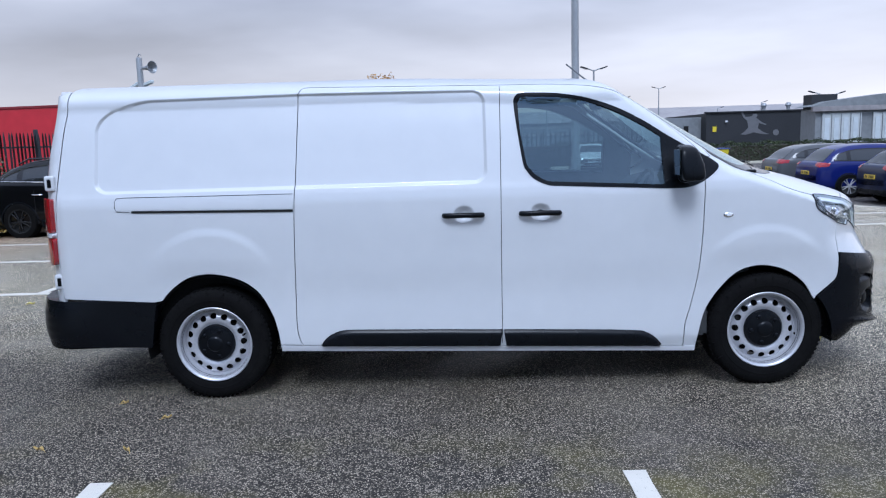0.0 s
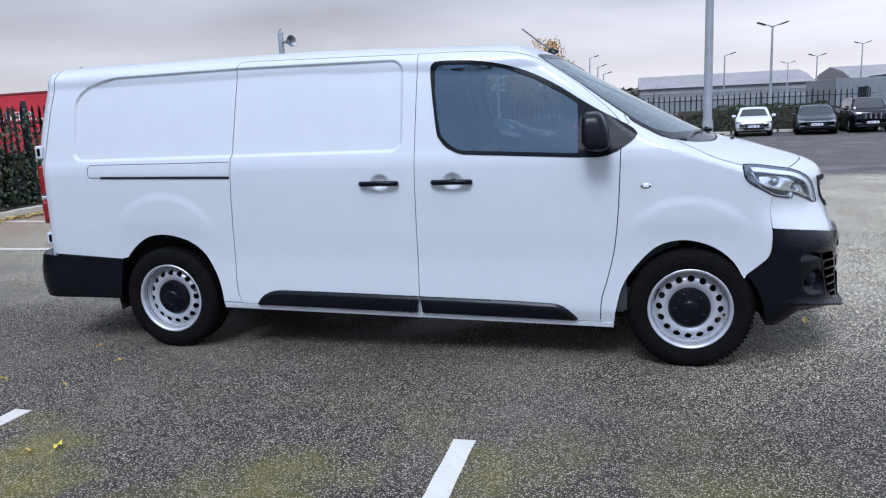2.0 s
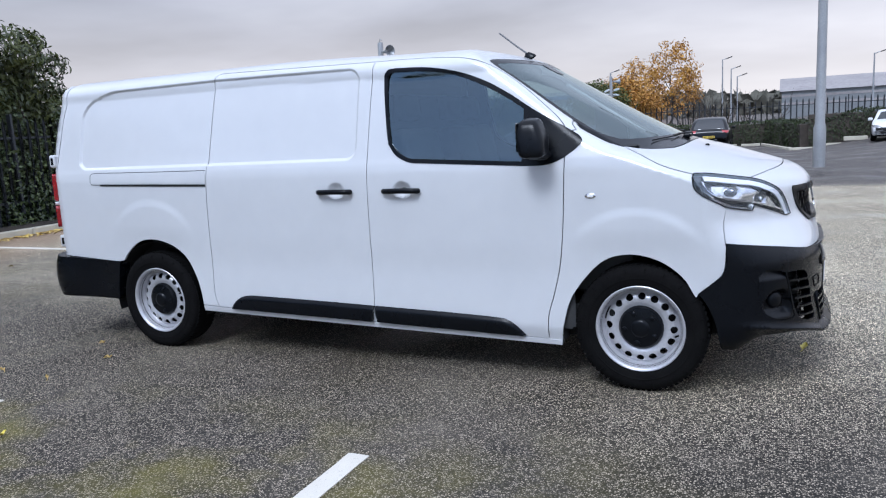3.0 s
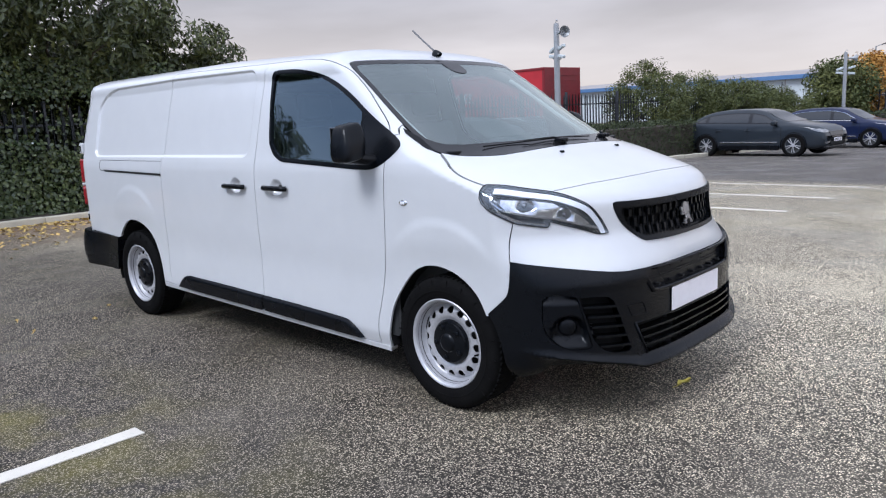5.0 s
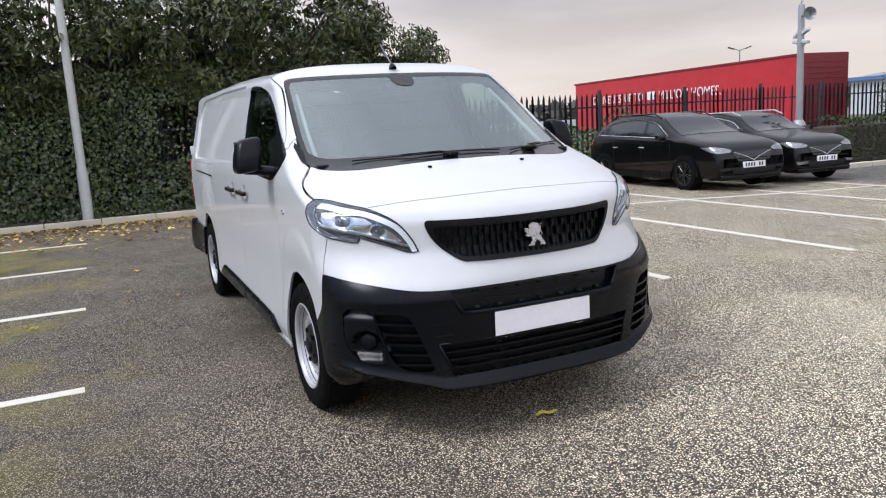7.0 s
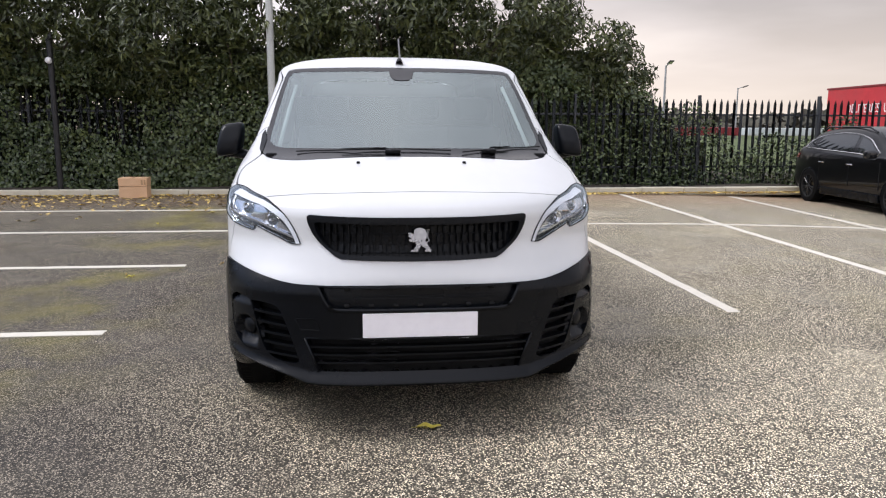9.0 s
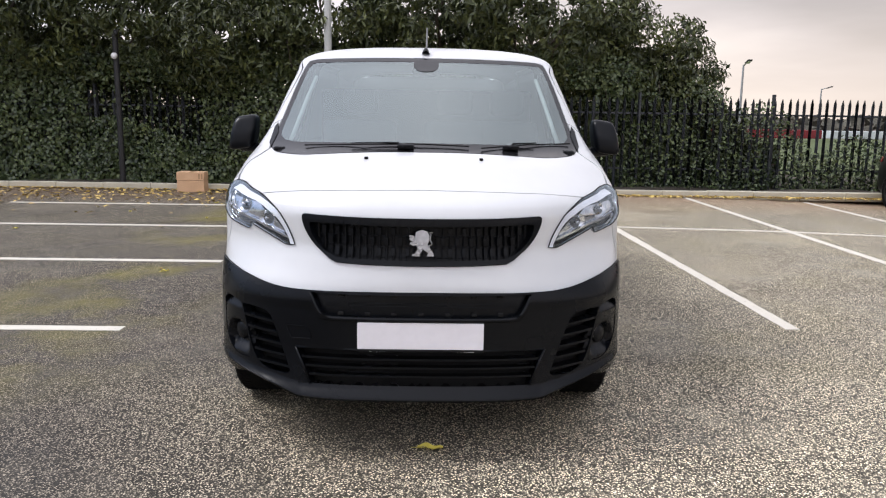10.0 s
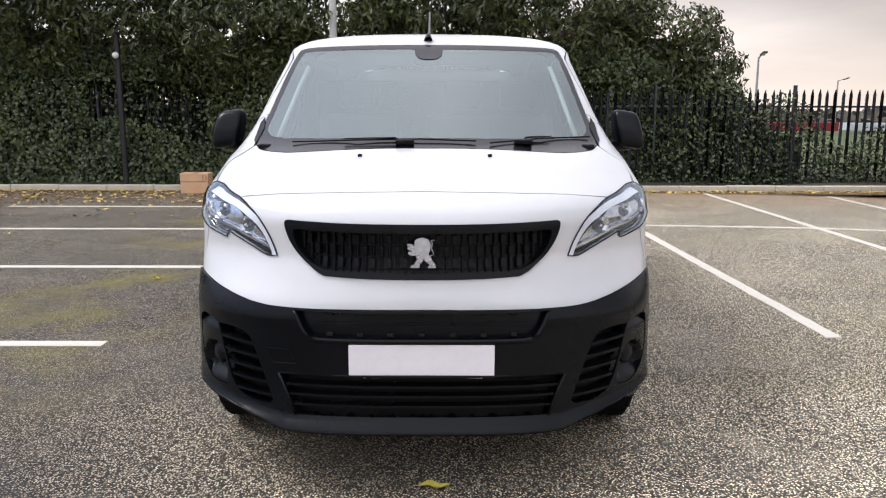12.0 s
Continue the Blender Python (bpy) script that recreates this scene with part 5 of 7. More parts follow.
wheel = thing("wheel", "", "")
tyre_profile = [(.205, -.085), (.222, -.100), (.245, -.108), (.285, -.112), (.312, -.106), (.326, -.092), (.333, -.070), (.335, 0), (.333, .070), (.326, .092), (.312, .106), (.285, .112), (.245, .108), (.222, .100), (.205, .085)]
tyre = part("tyre", lathe(tyre_profile, "y", 64), M_RUBBER, wheel, "black rubber tyre", True, 40)
bm = bmesh.new()
for i in range(72):                                            # tread blocks on the shoulders
    a = 2 * math.pi * i / 72
    for sgn in (-1, 1):
        b2 = boxed((-.010, sgn * .062 - .026, -.012), (.006, sgn * .062 + .026, .0045), 0)
        b2.transform(Matrix.Rotation(-a, 4, "Y") @ Matrix.Translation((0, 0, .331)) @ Matrix.Rotation(radians(14 * sgn), 4, "Z"))
        me_ = bpy.data.meshes.new("t")
        b2.to_mesh(me_)
        b2.free()
        bm.from_mesh(me_)
        bpy.data.meshes.remove(me_)
tagged(part("tread", bm, M_RUBBER, tyre), kind="stuff")
part("side_ring", lathe([(.262, -.1115), (.266, -.1135), (.270, -.1125)], "y", 64), M_RUBBER, tyre)
for i in range(20):
    a = 2 * math.pi * i / 20 + .1
    b2 = boxed((-.002, -.1115, -.014), (.002, -.1075, .014), .0008, 1)
    b2.transform(Matrix.Rotation(-a, 4, "Y") @ Matrix.Translation((0, 0, .308)))
    part("side_mark", b2, M_RUBBER, tyre)
rim = part("rim", lathe([(.221, -.098), (.226, -.104), (.222, -.107), (.213, -.104), (.207, -.094), (.204, -.070), (.196, -.048), (.188, -.040)], "y", 64), M_SILVER, wheel, "silver steel rim with round vent holes", True, 50)
# barrel of the silver rim in near-black: its inner shade is painted
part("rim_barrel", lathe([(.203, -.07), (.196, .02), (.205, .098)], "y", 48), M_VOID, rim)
holes_ = [oval(.163 * math.cos(a), .163 * math.sin(a), .0175, .0195, a) for a in (2 * math.pi * i / 16 for i in range(16))]
circle = lambda r, n=64: np.stack([r * np.cos(np.linspace(0, 2 * math.pi, n, endpoint=False)), r * np.sin(np.linspace(0, 2 * math.pi, n, endpoint=False))], 1)


def dish(u, v, w):
    r = math.hypot(u, v)
    return (u, -.042 - .026 * float(ease(.190, .160, r)) + .012 * float(ease(.135, .110, r)) + w, v)


d_ = plate(circle(.189), holes_ + [circle(.06, 32)], .006, dish, M_SILVER, "rim_disc", rim, "", .012)
d_.data.polygons.foreach_set("use_smooth", [True] * len(d_.data.polygons))
d_.data.set_sharp_from_angle(angle=radians(35))
# drum in near-black too, with the shade behind the vent holes painted in
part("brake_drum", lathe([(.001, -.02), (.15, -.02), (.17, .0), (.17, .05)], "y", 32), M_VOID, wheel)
cap_ = part("hub_cap", lathe([(.114, -.050), (.113, -.066), (.102, -.080), (.066, -.088), (.048, -.090), (.042, -.098), (.030, -.102), (.001, -.102)], "y", 40), M_BLACKPL, wheel, "black plastic hub cap", True, 35)
for i in range(5):
    a = 2 * math.pi * i / 5 + .3
    bm = lathe([(.014, 0), (.013, -.010), (.008, -.013), (.001, -.013)], "y", 12)
    bm.transform(Matrix.Translation((.080 * math.cos(a), -.082, .080 * math.sin(a))))
    part("bolt_cover", bm, M_BLACKPL, cap_, "", True, 40)
part("valve", tube([(.150, -.066, .112), (.142, -.092, .104)], .005, 8), M_RUBBER, rim)
wheel.parent = van
places = [pose(0.02, -.815, .335, 0, 20, 0), pose(3.275, -.815, .335, 0, 47, 0), pose(0.02, .815, .335, 0, 75, 180), pose(3.275, .815, .335, 0, 10, 180)]
wheel.matrix_basis = places[0]
for m in places[1:]:
    copy_thing(wheel, m)

# ---- inside: dark linings, load-space box, cabin ----
lining = np.vstack([[(1.70, .30), (1.70, 1.79)], [(2.25, 1.775), (2.42, 1.725), (2.62, 1.59), (2.82, 1.42), (2.90, 1.345), (2.92, .30)]])
skin_panel("door_inner", SIDE, SIDE.lay(resample(lining, .05)), [SIDE.lay(inset(resample(glass_line, .03), -.006))], step=.05, off=-.030, gap=0, lip=0, material=M_DASH, parent=van, mirror=True)
skin_panel("headlining", GIRTH, GIRTH.lay(resample(np.array([(1.70, .76), (2.30, .76), (2.36, 1.0), (2.42, 1.3), (2.42, math.pi / 2), (1.70, math.pi / 2)]), .05)), step=.06, off=-.028, gap=0, lip=0, material=M_SEAT, parent=van, both=True)


def liner(name, outer, holes, off, material):
    skin_panel(name, SIDE, outer, holes, step=.05, off=-off, gap=.01, lip=0, material=material, parent=van, mirror=True)


cargo = part("load_space", boxed((-.76, -.74, .40), (1.76, .74, 1.62), .03), M_VOID, van)
liner("door_lining", join(on(SIDE, [(2.95, .30), (1.72, .30)]), on(SIDE, [(1.72, 1.18), (2.93, 1.15)])), [], .035, M_DASH)
part("cab_floor", boxed((1.70, -.86, .36), (3.30, .86, .44), .01), M_VOID, van)
part("engine_bay", boxed((2.98, -.62, .24), (3.80, .62, 1.00), .03), M_VOID, van)
part("radiator_frame", boxed((3.76, -.46, .26), (3.90, .46, .80), .03), M_VOID, van)
part("underbody", boxed((.42, -.80, .24), (3.0, .80, .40), .03), M_VOID, van)
part("sill_box", boxed((.45, -.885, .25), (2.84, .885, .60), .03), M_VOID, van)
dash = bmesh.new()
for y0 in (-.74,):
    prof = [(2.75, .50), (2.72, .95), (2.76, 1.10), (2.86, 1.17), (3.02, 1.205), (3.18, 1.19), (3.22, 1.00), (3.22, .50)]
    rows_ = [[dash.verts.new((x, y, z)) for x, z in prof] for y in (-.78, -.4, 0, .4, .78)]
    for r0, r1 in zip(rows_, rows_[1:]):
        for i in range(len(prof) - 1):
            dash.faces.new((r0[i], r0[i + 1], r1[i + 1], r1[i]))
    dash.faces.new(rows_[0])
    dash.faces.new(rows_[-1])
part("dashboard", dash, M_DASH, van, "dark plastic dashboard", True, 30)
for y0, w0 in ((-.46, .25), (.20, .22), (.56, .22)):
    seat = thing("cab_seat", "dark cloth cab seat", "")
    seat.parent = van
    bm = boxed((1.98, y0 - w0, .72), (2.48, y0 + w0, .88), .05, 3)
    part("seat_cushion", bm, M_SEAT, seat, "", True, 40)
    bm = boxed((-.07, -w0, 0), (.07, w0, .60), .05, 3)
    bm.transform(pose(1.96, y0, .82, 0, -14, 0))
    part("seat_back", bm, M_SEAT, seat, "", True, 40)
    bm = boxed((-.05, -.12, 0), (.05, .12, .17), .04, 3)
    bm.transform(pose(1.80, y0, 1.45, 0, -8, 0))
    part("headrest", bm, M_SEAT, seat, "", True, 40)
bm = bmesh.new()
ringp = [(.19 * math.cos(a), .19 * math.sin(a), 0) for a in np.linspace(0, 2 * math.pi, 33)]
tube(ringp, .014, 8, ends=False, bm=bm)
box(bm, (-.16, -.02, -.02), (.16, .02, .0), .008)
box(bm, (-.06, -.06, -.03), (.06, .06, .01), .02)
bm.transform(pose(2.62, -.46, 1.10, 0, -62, 0))
part("steering_wheel", bm, M_DASH, van, "", True, 40)
for s in (1, -1):                                             # pale trims along the screen pillars
    ln = [tuple(front3(s * y, z) - slope_of(front3(s * y, z)[None])[0] * .055) for y, z in ((-.735, 1.34), (-.715, 1.47), (-.690, 1.60), (-.668, 1.70))]
    part("pillar_trim", tube(ln, .012, 8), M_PALECLAD, van, "pale inner pillar trim", True)
bm = boxed((2.42, -.085, 1.665), (2.50, .085, 1.735), .03, 3)
part("mirror_pod", bm, M_DASH, van, "dark sensor pod behind the windscreen", True, 40)
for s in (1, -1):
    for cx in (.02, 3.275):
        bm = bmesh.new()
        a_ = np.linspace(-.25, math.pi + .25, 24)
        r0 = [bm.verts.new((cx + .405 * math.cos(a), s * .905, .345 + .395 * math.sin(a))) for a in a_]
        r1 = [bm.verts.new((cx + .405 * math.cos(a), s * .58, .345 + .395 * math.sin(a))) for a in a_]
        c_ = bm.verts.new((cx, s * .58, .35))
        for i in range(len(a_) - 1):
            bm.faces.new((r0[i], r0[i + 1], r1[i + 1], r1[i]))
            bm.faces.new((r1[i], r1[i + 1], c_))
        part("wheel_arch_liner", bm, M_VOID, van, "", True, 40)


# ---- bay lines, kerb, fence ----
def strip_on_ground(name, a, b, width=.10, thick=.004):
    """A painted line as a thin slab with slightly ragged edges."""
    a, b = Vector((*a, 0)), Vector((*b, 0))
    d = (b - a).normalized()
    n_ = Vector((-d.y, d.x, 0))
    k = max(2, int((b - a).length / .12))
    bm = bmesh.new()
    rows_ = []
    for i in range(k + 1):
        p = a + (b - a) * i / k
        w0, w1 = width / 2 + random.uniform(-.004, .004), width / 2 + random.uniform(-.004, .004)
        z0 = ground_z(p.x, p.y)
        rows_.append([bm.verts.new((p.x + n_.x * w, p.y + n_.y * w, z0 + z)) for w, z in ((-w0, -.01), (-w0, thick), (w1, thick), (w1, -.01))])
    for r0, r1 in zip(rows_, rows_[1:]):
        for i in range(3):
            bm.faces.new((r0[i], r0[i + 1], r1[i + 1], r1[i]))
    bm.faces.new(rows_[0])
    bm.faces.new(rows_[-1])
    return tagged(part(name, bm, M_LINE), "worn white painted bay line on the asphalt", "line", "bay lines", "structure")


for x0 in (2.24, -.17, -2.58, -4.97):
    strip_on_ground("bay_line", (x0, -2.02), (x0, -6.75))
for y0, x1, y1 in ((2.59, 2.09, 2.50), (4.79, 2.23, 5.01), (6.98, 2.29, 7.37), (9.20, 2.26, 9.58), (11.42, 2.24, 11.72)):
    strip_on_ground("bay_line", (x1, y0), (-7.35, y1))
strip_on_ground("bay_line", (-2.98, 2.60), (-2.55, 7.05), .09)
strip_on_ground("bay_line", (-2.55, 7.05), (-2.20, 11.45), .09)
for k in range(3):
    strip_on_ground("bay_line", (7.2, 6.68 + 2.2 * k), (11.5, 6.35 + 2.2 * k))

kerb = thing("kerb", "pale concrete kerb along the foot of the hedge", "kerb", kind="structure")
bm = boxed((-.075, -.452, -.06), (.075, .452, .115), .014)
me_k = part("kerb_stone", bm, M_CONCRETE, kerb).data
bpy.data.objects["kerb_stone"].matrix_basis = pose(-7.53, -15.0, 0)
for i in range(1, 33):
    o = child(new("kerb_stone", me_k), kerb)
    o.matrix_basis = pose(-7.53 + random.uniform(-.006, .006), -15.0 + .912 * i, random.uniform(-.006, .004), 0, 0, random.uniform(-.3, .3))
kerb2 = thing("kerb", "pale concrete kerb along the clipped hedge", "kerb", kind="structure")


def kerb_run(owner, pts):
    for (x0, y0), (x1, y1) in zip(pts, pts[1:]):
        n = max(1, int(math.hypot(x1 - x0, y1 - y0) / .914))
        for i in range(n):
            t = (i + .5) / n
            x, y = x0 + (x1 - x0) * t, y0 + (y1 - y0) * t
            o = child(new("kerb_stone", me_k), owner)
            o.matrix_basis = pose(x, y, ground_z(x, y), 0, 0, math.degrees(math.atan2(y1 - y0, x1 - x0)) - 90)


HEDGE = [(-6.2, 15.2), (-5.6, 22.0), (-5.2, 30.5), (-2.0, 38.5), (3.5, 38.5), (5.0, 33.0), (11.5, 32.8), (15.0, 32.0), (24.0, 31.6)]
kerb_run(kerb2, [(-7.45, 14.2), (-5.2, 14.6), (-4.75, 22.0), (-4.4, 30.2), (-1.5, 37.5), (3.0, 37.5), (4.3, 31.8), (11.3, 32.2), (14.6, 31.2), (24.0, 30.9)])
verge = bmesh.new()
rows_ = [[verge.verts.new((x, y, .085 + .03 * math.sin(y * 1.7 + x * 3) + random.uniform(-.012, .012))) for x in (-7.60, -7.9, -8.3, -8.9, -10.5, -13.0)] for y in np.arange(-18, 15.2, .35)]
for r0, r1 in zip(rows_, rows_[1:]):
    for i in range(5):
        verge.faces.new((r0[i], r0[i + 1], r1[i + 1], r1[i]))
tagged(part("verge", verge, M_SOIL, None, "", True), "dark soil strip under the hedge", "soil", kind="structure")
grass_ = bmesh.new()
for a, b in (((-75, -60), (-13, 60)),):
    vs = [grass_.verts.new((x, y, .03)) for x, y in ((a[0], a[1]), (b[0], a[1]), (b[0], b[1]), (a[0], b[1]))]
    grass_.faces.new(vs)
tagged(part("field", grass_, M_GRASS), "rough green field beyond the fence", "grass", kind="structure")


def pale_mesh():
    """One palisade pale: a folded steel strip with a split point."""
    prof = [(-.034, 0), (-.020, .018), (0, .006), (.020, .018), (.034, 0)]
    bm = bmesh.new()
    low = [bm.verts.new((y, x, 0)) for x, y in prof]
    top = [bm.verts.new((y, x, 1.78 + (.02 if abs(x) < .03 else 0))) for x, y in prof]
    tip = [bm.verts.new((y * .6, x * .18, 1.90 - abs(x) * .3)) for x, y in prof]
    for r0, r1 in ((low, top), (top, tip)):
        for i in range(4):
            bm.faces.new((r0[i], r0[i + 1], r1[i + 1], r1[i]))
    bmesh.ops.solidify(bm, geom=bm.faces[:], thickness=.003)
    me = bpy.data.meshes.new("pale")
    bm.to_mesh(me)
    bm.free()
    me.materials.append(M_FENCE)
    return me


PALE = pale_mesh()
bm = boxed((-.05, -.022, 0), (.05, .022, 2.02), .006)
POST = part("post", bm, M_FENCE)
POST_ME = POST.data
bpy.data.objects.remove(POST)


def palisade(label, a, b, first_post=0.0, gap_=.157, base=.06):
    f = thing("palisade_fence", label, "fence", "palisade fences")
    a, b = Vector(a), Vector(b)
    length = (b - a).length
    d = (b - a) / length
    turn_ = math.degrees(math.atan2(d.y, d.x)) - 90
    for z0 in (.42, 1.56):
        bm = boxed((-.03, 0, -.02), (-.006, length, .02), .004)
        bm.transform(Matrix.Translation((a.x, a.y, base + z0)) @ Matrix.Rotation(radians(turn_), 4, "Z"))
        part("rail", bm, M_FENCE, f)
    n = int(length / gap_)
    for i in range(n):
        p = a + d * gap_ * (i + .5)
        child(new("pale", PALE), f).matrix_basis = pose(p.x, p.y, base + random.uniform(-.01, .01), random.uniform(-.5, .5), random.uniform(-.5, .5), turn_)
    s = first_post
    while s < length:
        p = a + d * s
        child(new("post", POST_ME), f).matrix_basis = pose(p.x - .03, p.y, base - .04, 0, 0, turn_)
        s += 2.80
    return f


palisade("tall dark steel palisade fence along the kerb", (-8.5, -15.2), (-8.5, 16.6), 2.75)
palisade("dark steel palisade fence behind the shrubs", (-8.5, 16.7), (-6.9, 31.0), 1.2)


# ---- foliage ----
def leaves(name, centres, facing, size, rng, material, parent=None, droop=.5, wide=.42, spread=.7):
    """Folded leaves, two triangles each, at the given places; facing gives where their upper sides look."""
    n = len(centres)
    up = facing + rng.normal(0, spread, (n, 3))
    up /= np.linalg.norm(up, axis=1)[:, None]
    along = rng.normal(0, 1, (n, 3)) + np.array([0, 0, -droop])
    along -= up * np.sum(along * up, 1)[:, None]
    along /= np.linalg.norm(along, axis=1)[:, None]
    across = np.cross(up, along)
    s = rng.uniform(size[0], size[1], (n, 1))
    base, tip = centres - along * s * .5, centres + along * s * .5 - up * s * .10
    left, right = centres + across * s * wide * .5 + up * s * .06, centres - across * s * wide * .5 + up * s * .06
    verts = np.stack([base, left, tip, right], 1).reshape(-1, 3)
    k = np.arange(n)[:, None] * 4
    faces = np.hstack([k + 0, k + 2, k + 1, k + 0, k + 3, k + 2]).reshape(-1, 3)
    me = bpy.data.meshes.new(name)
    me.vertices.add(len(verts))
    me.vertices.foreach_set("co", verts.ravel())
    me.loops.add(len(faces) * 3)
    me.loops.foreach_set("vertex_index", faces.ravel().astype(np.int32))
    me.polygons.add(len(faces))
    me.polygons.foreach_set("loop_start", (np.arange(len(faces)) * 3).astype(np.int32))
    me.materials.append(material)
    me.update(calc_edges=True)
    me.validate()
    ob = new(name, me)
    if parent is not None:
        ob.parent = parent
    return ob


def island_tint(material, lo, hi, amount=.75):
    """Each leaf a tone of its own."""
    n, l = material.node_tree.nodes, material.node_tree.links
    p = n["Principled BSDF"]
    old = p.inputs["Base Color"].links[0].from_socket
    geo, ramp_, mix = n.new("ShaderNodeNewGeometry"), n.new("ShaderNodeMix"), n.new("ShaderNodeMix")
    ramp_.data_type, mix.data_type, mix.blend_type = "RGBA", "RGBA", "MULTIPLY"
    ramp_.inputs["A"].default_value, ramp_.inputs["B"].default_value = (*lo, 1), (*hi, 1)
    l.new(geo.outputs["Random Per Island"], ramp_.inputs["Factor"])
    mix.inputs["Factor"].default_value = amount
    l.new(old, mix.inputs["A"])
    l.new(ramp_.outputs["Result"], mix.inputs["B"])
    l.new(mix.outputs["Result"], p.inputs["Base Color"])


for m_ in (M_LEAF, M_IVY):
    island_tint(m_, (.35, .45, .35), (1.9, 1.7, 1.3))
for m_ in (M_PRIVET, M_SHRUB):
    island_tint(m_, (.55, .62, .55), (1.45, 1.35, 1.1))
for m_ in (M_AUTUMN, M_LITTER):
    island_tint(m_, (.35, .30, .25), (1.3, 1.25, 1.2))


def clumps(rng, n_clumps, per, centre, axes, r=(.28, .55), flat_low=True):
    """Leaf places gathered in clumps inside an egg-shaped crown, with the way outwards."""
    d = rng.normal(0, 1, (n_clumps, 3))
    d /= np.linalg.norm(d, axis=1)[:, None]
    mid = d * np.cbrt(rng.uniform(.16, 1, (n_clumps, 1))) * np.array(axes)
    rad = rng.uniform(*r, (n_clumps, 1))
    e = rng.normal(0, 1, (n_clumps, per, 3))
    e /= np.linalg.norm(e, axis=2)[..., None]
    e *= rng.uniform(.55, 1.05, (n_clumps, per, 1))
    pts = mid[:, None] + e * rad[:, None] * np.array([1, 1, .75])
    out = e + mid[:, None] / np.array(axes) * .6 + np.array([0, 0, .35])
    return (pts + np.array(centre)).reshape(-1, 3), out.reshape(-1, 3)


def limb(bm, a, b, r0, r1, rng, bends=4):
    a, b = np.array(a, float), np.array(b, float)
    pts = [a + (b - a) * t + rng.normal(0, .05 * np.linalg.norm(b - a), 3) * (0 < t < 1) for t in np.linspace(0, 1, bends + 1)]
    tube([tuple(p) for p in pts], [r0 + (r1 - r0) * t for t in np.linspace(0, 1, bends + 1)], 8, bm=bm)


def tree(label, at, height, axes, centre_z, n_clumps, per, material, size, seed, trunk_r=.11, r=(.28, .55), group="", category="tree", spread=.7, wide=.42, droop=.5):
    rng = np.random.default_rng(seed)
    t = thing("tree", label, category, group)
    bm = bmesh.new()
    limb(bm, (0, 0, -.1), (.1, -.05, centre_z * .75), trunk_r, trunk_r * .6, rng, 5)
    for k in range(7):
        a = k * 2.4 + rng.uniform(-.4, .4)
        z0 = centre_z * rng.uniform(.35, .8)
        limb(bm, (.07, -.03, z0), (axes[0] * .75 * math.cos(a), axes[1] * .75 * math.sin(a), centre_z + axes[2] * rng.uniform(-.4, .7)), trunk_r * .45, .012, rng)
    part("trunk", bm, M_BARK, t, "", True)
    p, out = clumps(rng, n_clumps, per, (0, 0, centre_z), axes, r)
    keep = p[:, 2] > .25
    leaves("crown", p[keep], out[keep], size, rng, material, t, droop, wide, spread)
    t.matrix_basis = at
    return t


t0 = tree("dense dark evergreen tree overhanging the fence", pose(-9.5, -13.5, 0), 5, (1.75, 2.0, 1.75), 3.55, 150, 92, M_LEAF, (.11, .20), 1, group="evergreen row", r=(.22, .50), wide=.36, droop=1.3)
for i, (y0, dx, s_, turn_) in enumerate(((-11.2, .1, 1.02, 70), (-8.9, .5, 1.0, 150), (-6.6, .25, 1.05, 220), (-4.4, .6, .98, 300), (-2.2, .2, 1.0, 20), (.1, .15, 1.0, 110), (2.3, .1, 1.06, 200), (-15.8, 0, 1.0, 40), (-18.2, .2, 1.04, 130), (-20.5, -.1, .98, 250), (-22.8, .1, 1.05, 330))):
    copy_thing(t0, pose(-9.6 + dx, y0, 0, 0, 0, turn_) @ Matrix.Diagonal((s_, s_, s_, 1)))
tree("dense dark evergreen tree at the end of the row", pose(-9.95, 4.62, 0), 4, (1.4, 2.05, 1.45), 2.66, 140, 100, M_LEAF, (.10, .18), 7, group="evergreen row", r=(.24, .50), wide=.36, droop=1.3)

rng = np.random.default_rng(5)
n = 60000                                                      # ivy over the fence
y_ = rng.uniform(-16, 6.6, n)
edge = np.clip((6.6 - y_) / 2.5, .12, 1)
z_ = .08 + rng.uniform(0, 1, n) ** 1.35 * 2.7 * edge
thick = .34 + .12 * np.sin(y_ * 2.3 + z_ * 1.9) + .08 * np.sin(y_ * 5.1 - z_ * 4)
x_ = -8.50 + thick * rng.uniform(-.1, 1, n) * np.clip(1.9 - .6 * z_, .35, 1) + .10 * np.clip(1 - z_, 0, 1)
x_ = np.where(y_ > 2.4, -8.56 - .45 * rng.uniform(0, 1, n), x_)
bare = (np.sin(y_ * .9 + .6) + .6 * np.sin(y_ * 2.1 + 1.0) > .0) & (z_ > 1.15 + .25 * np.sin(y_ * 1.7)) & (z_ < 2.1) & (rng.uniform(0, 1, n) < .86)
c_ = np.stack([x_, y_, z_], 1)[~bare]
ivy = leaves("ivy", c_, np.tile([1.0, 0, .35], (len(c_), 1)), (.05, .105), rng, M_IVY, wide=.75, spread=.55)
tagged(ivy, "dark glossy ivy covering the palisade fence", "ivy", kind="stuff")
n = 60000                                                      # ivy and hedge grown up behind the fence
y_ = rng.uniform(-16, 7.6, n)
z_ = .1 + rng.uniform(0, 1, n) * 2.9 * np.clip((7.9 - y_) / 2.6, .3, 1)
c_ = np.stack([-8.95 - rng.uniform(0, .9, n), y_, z_], 1)
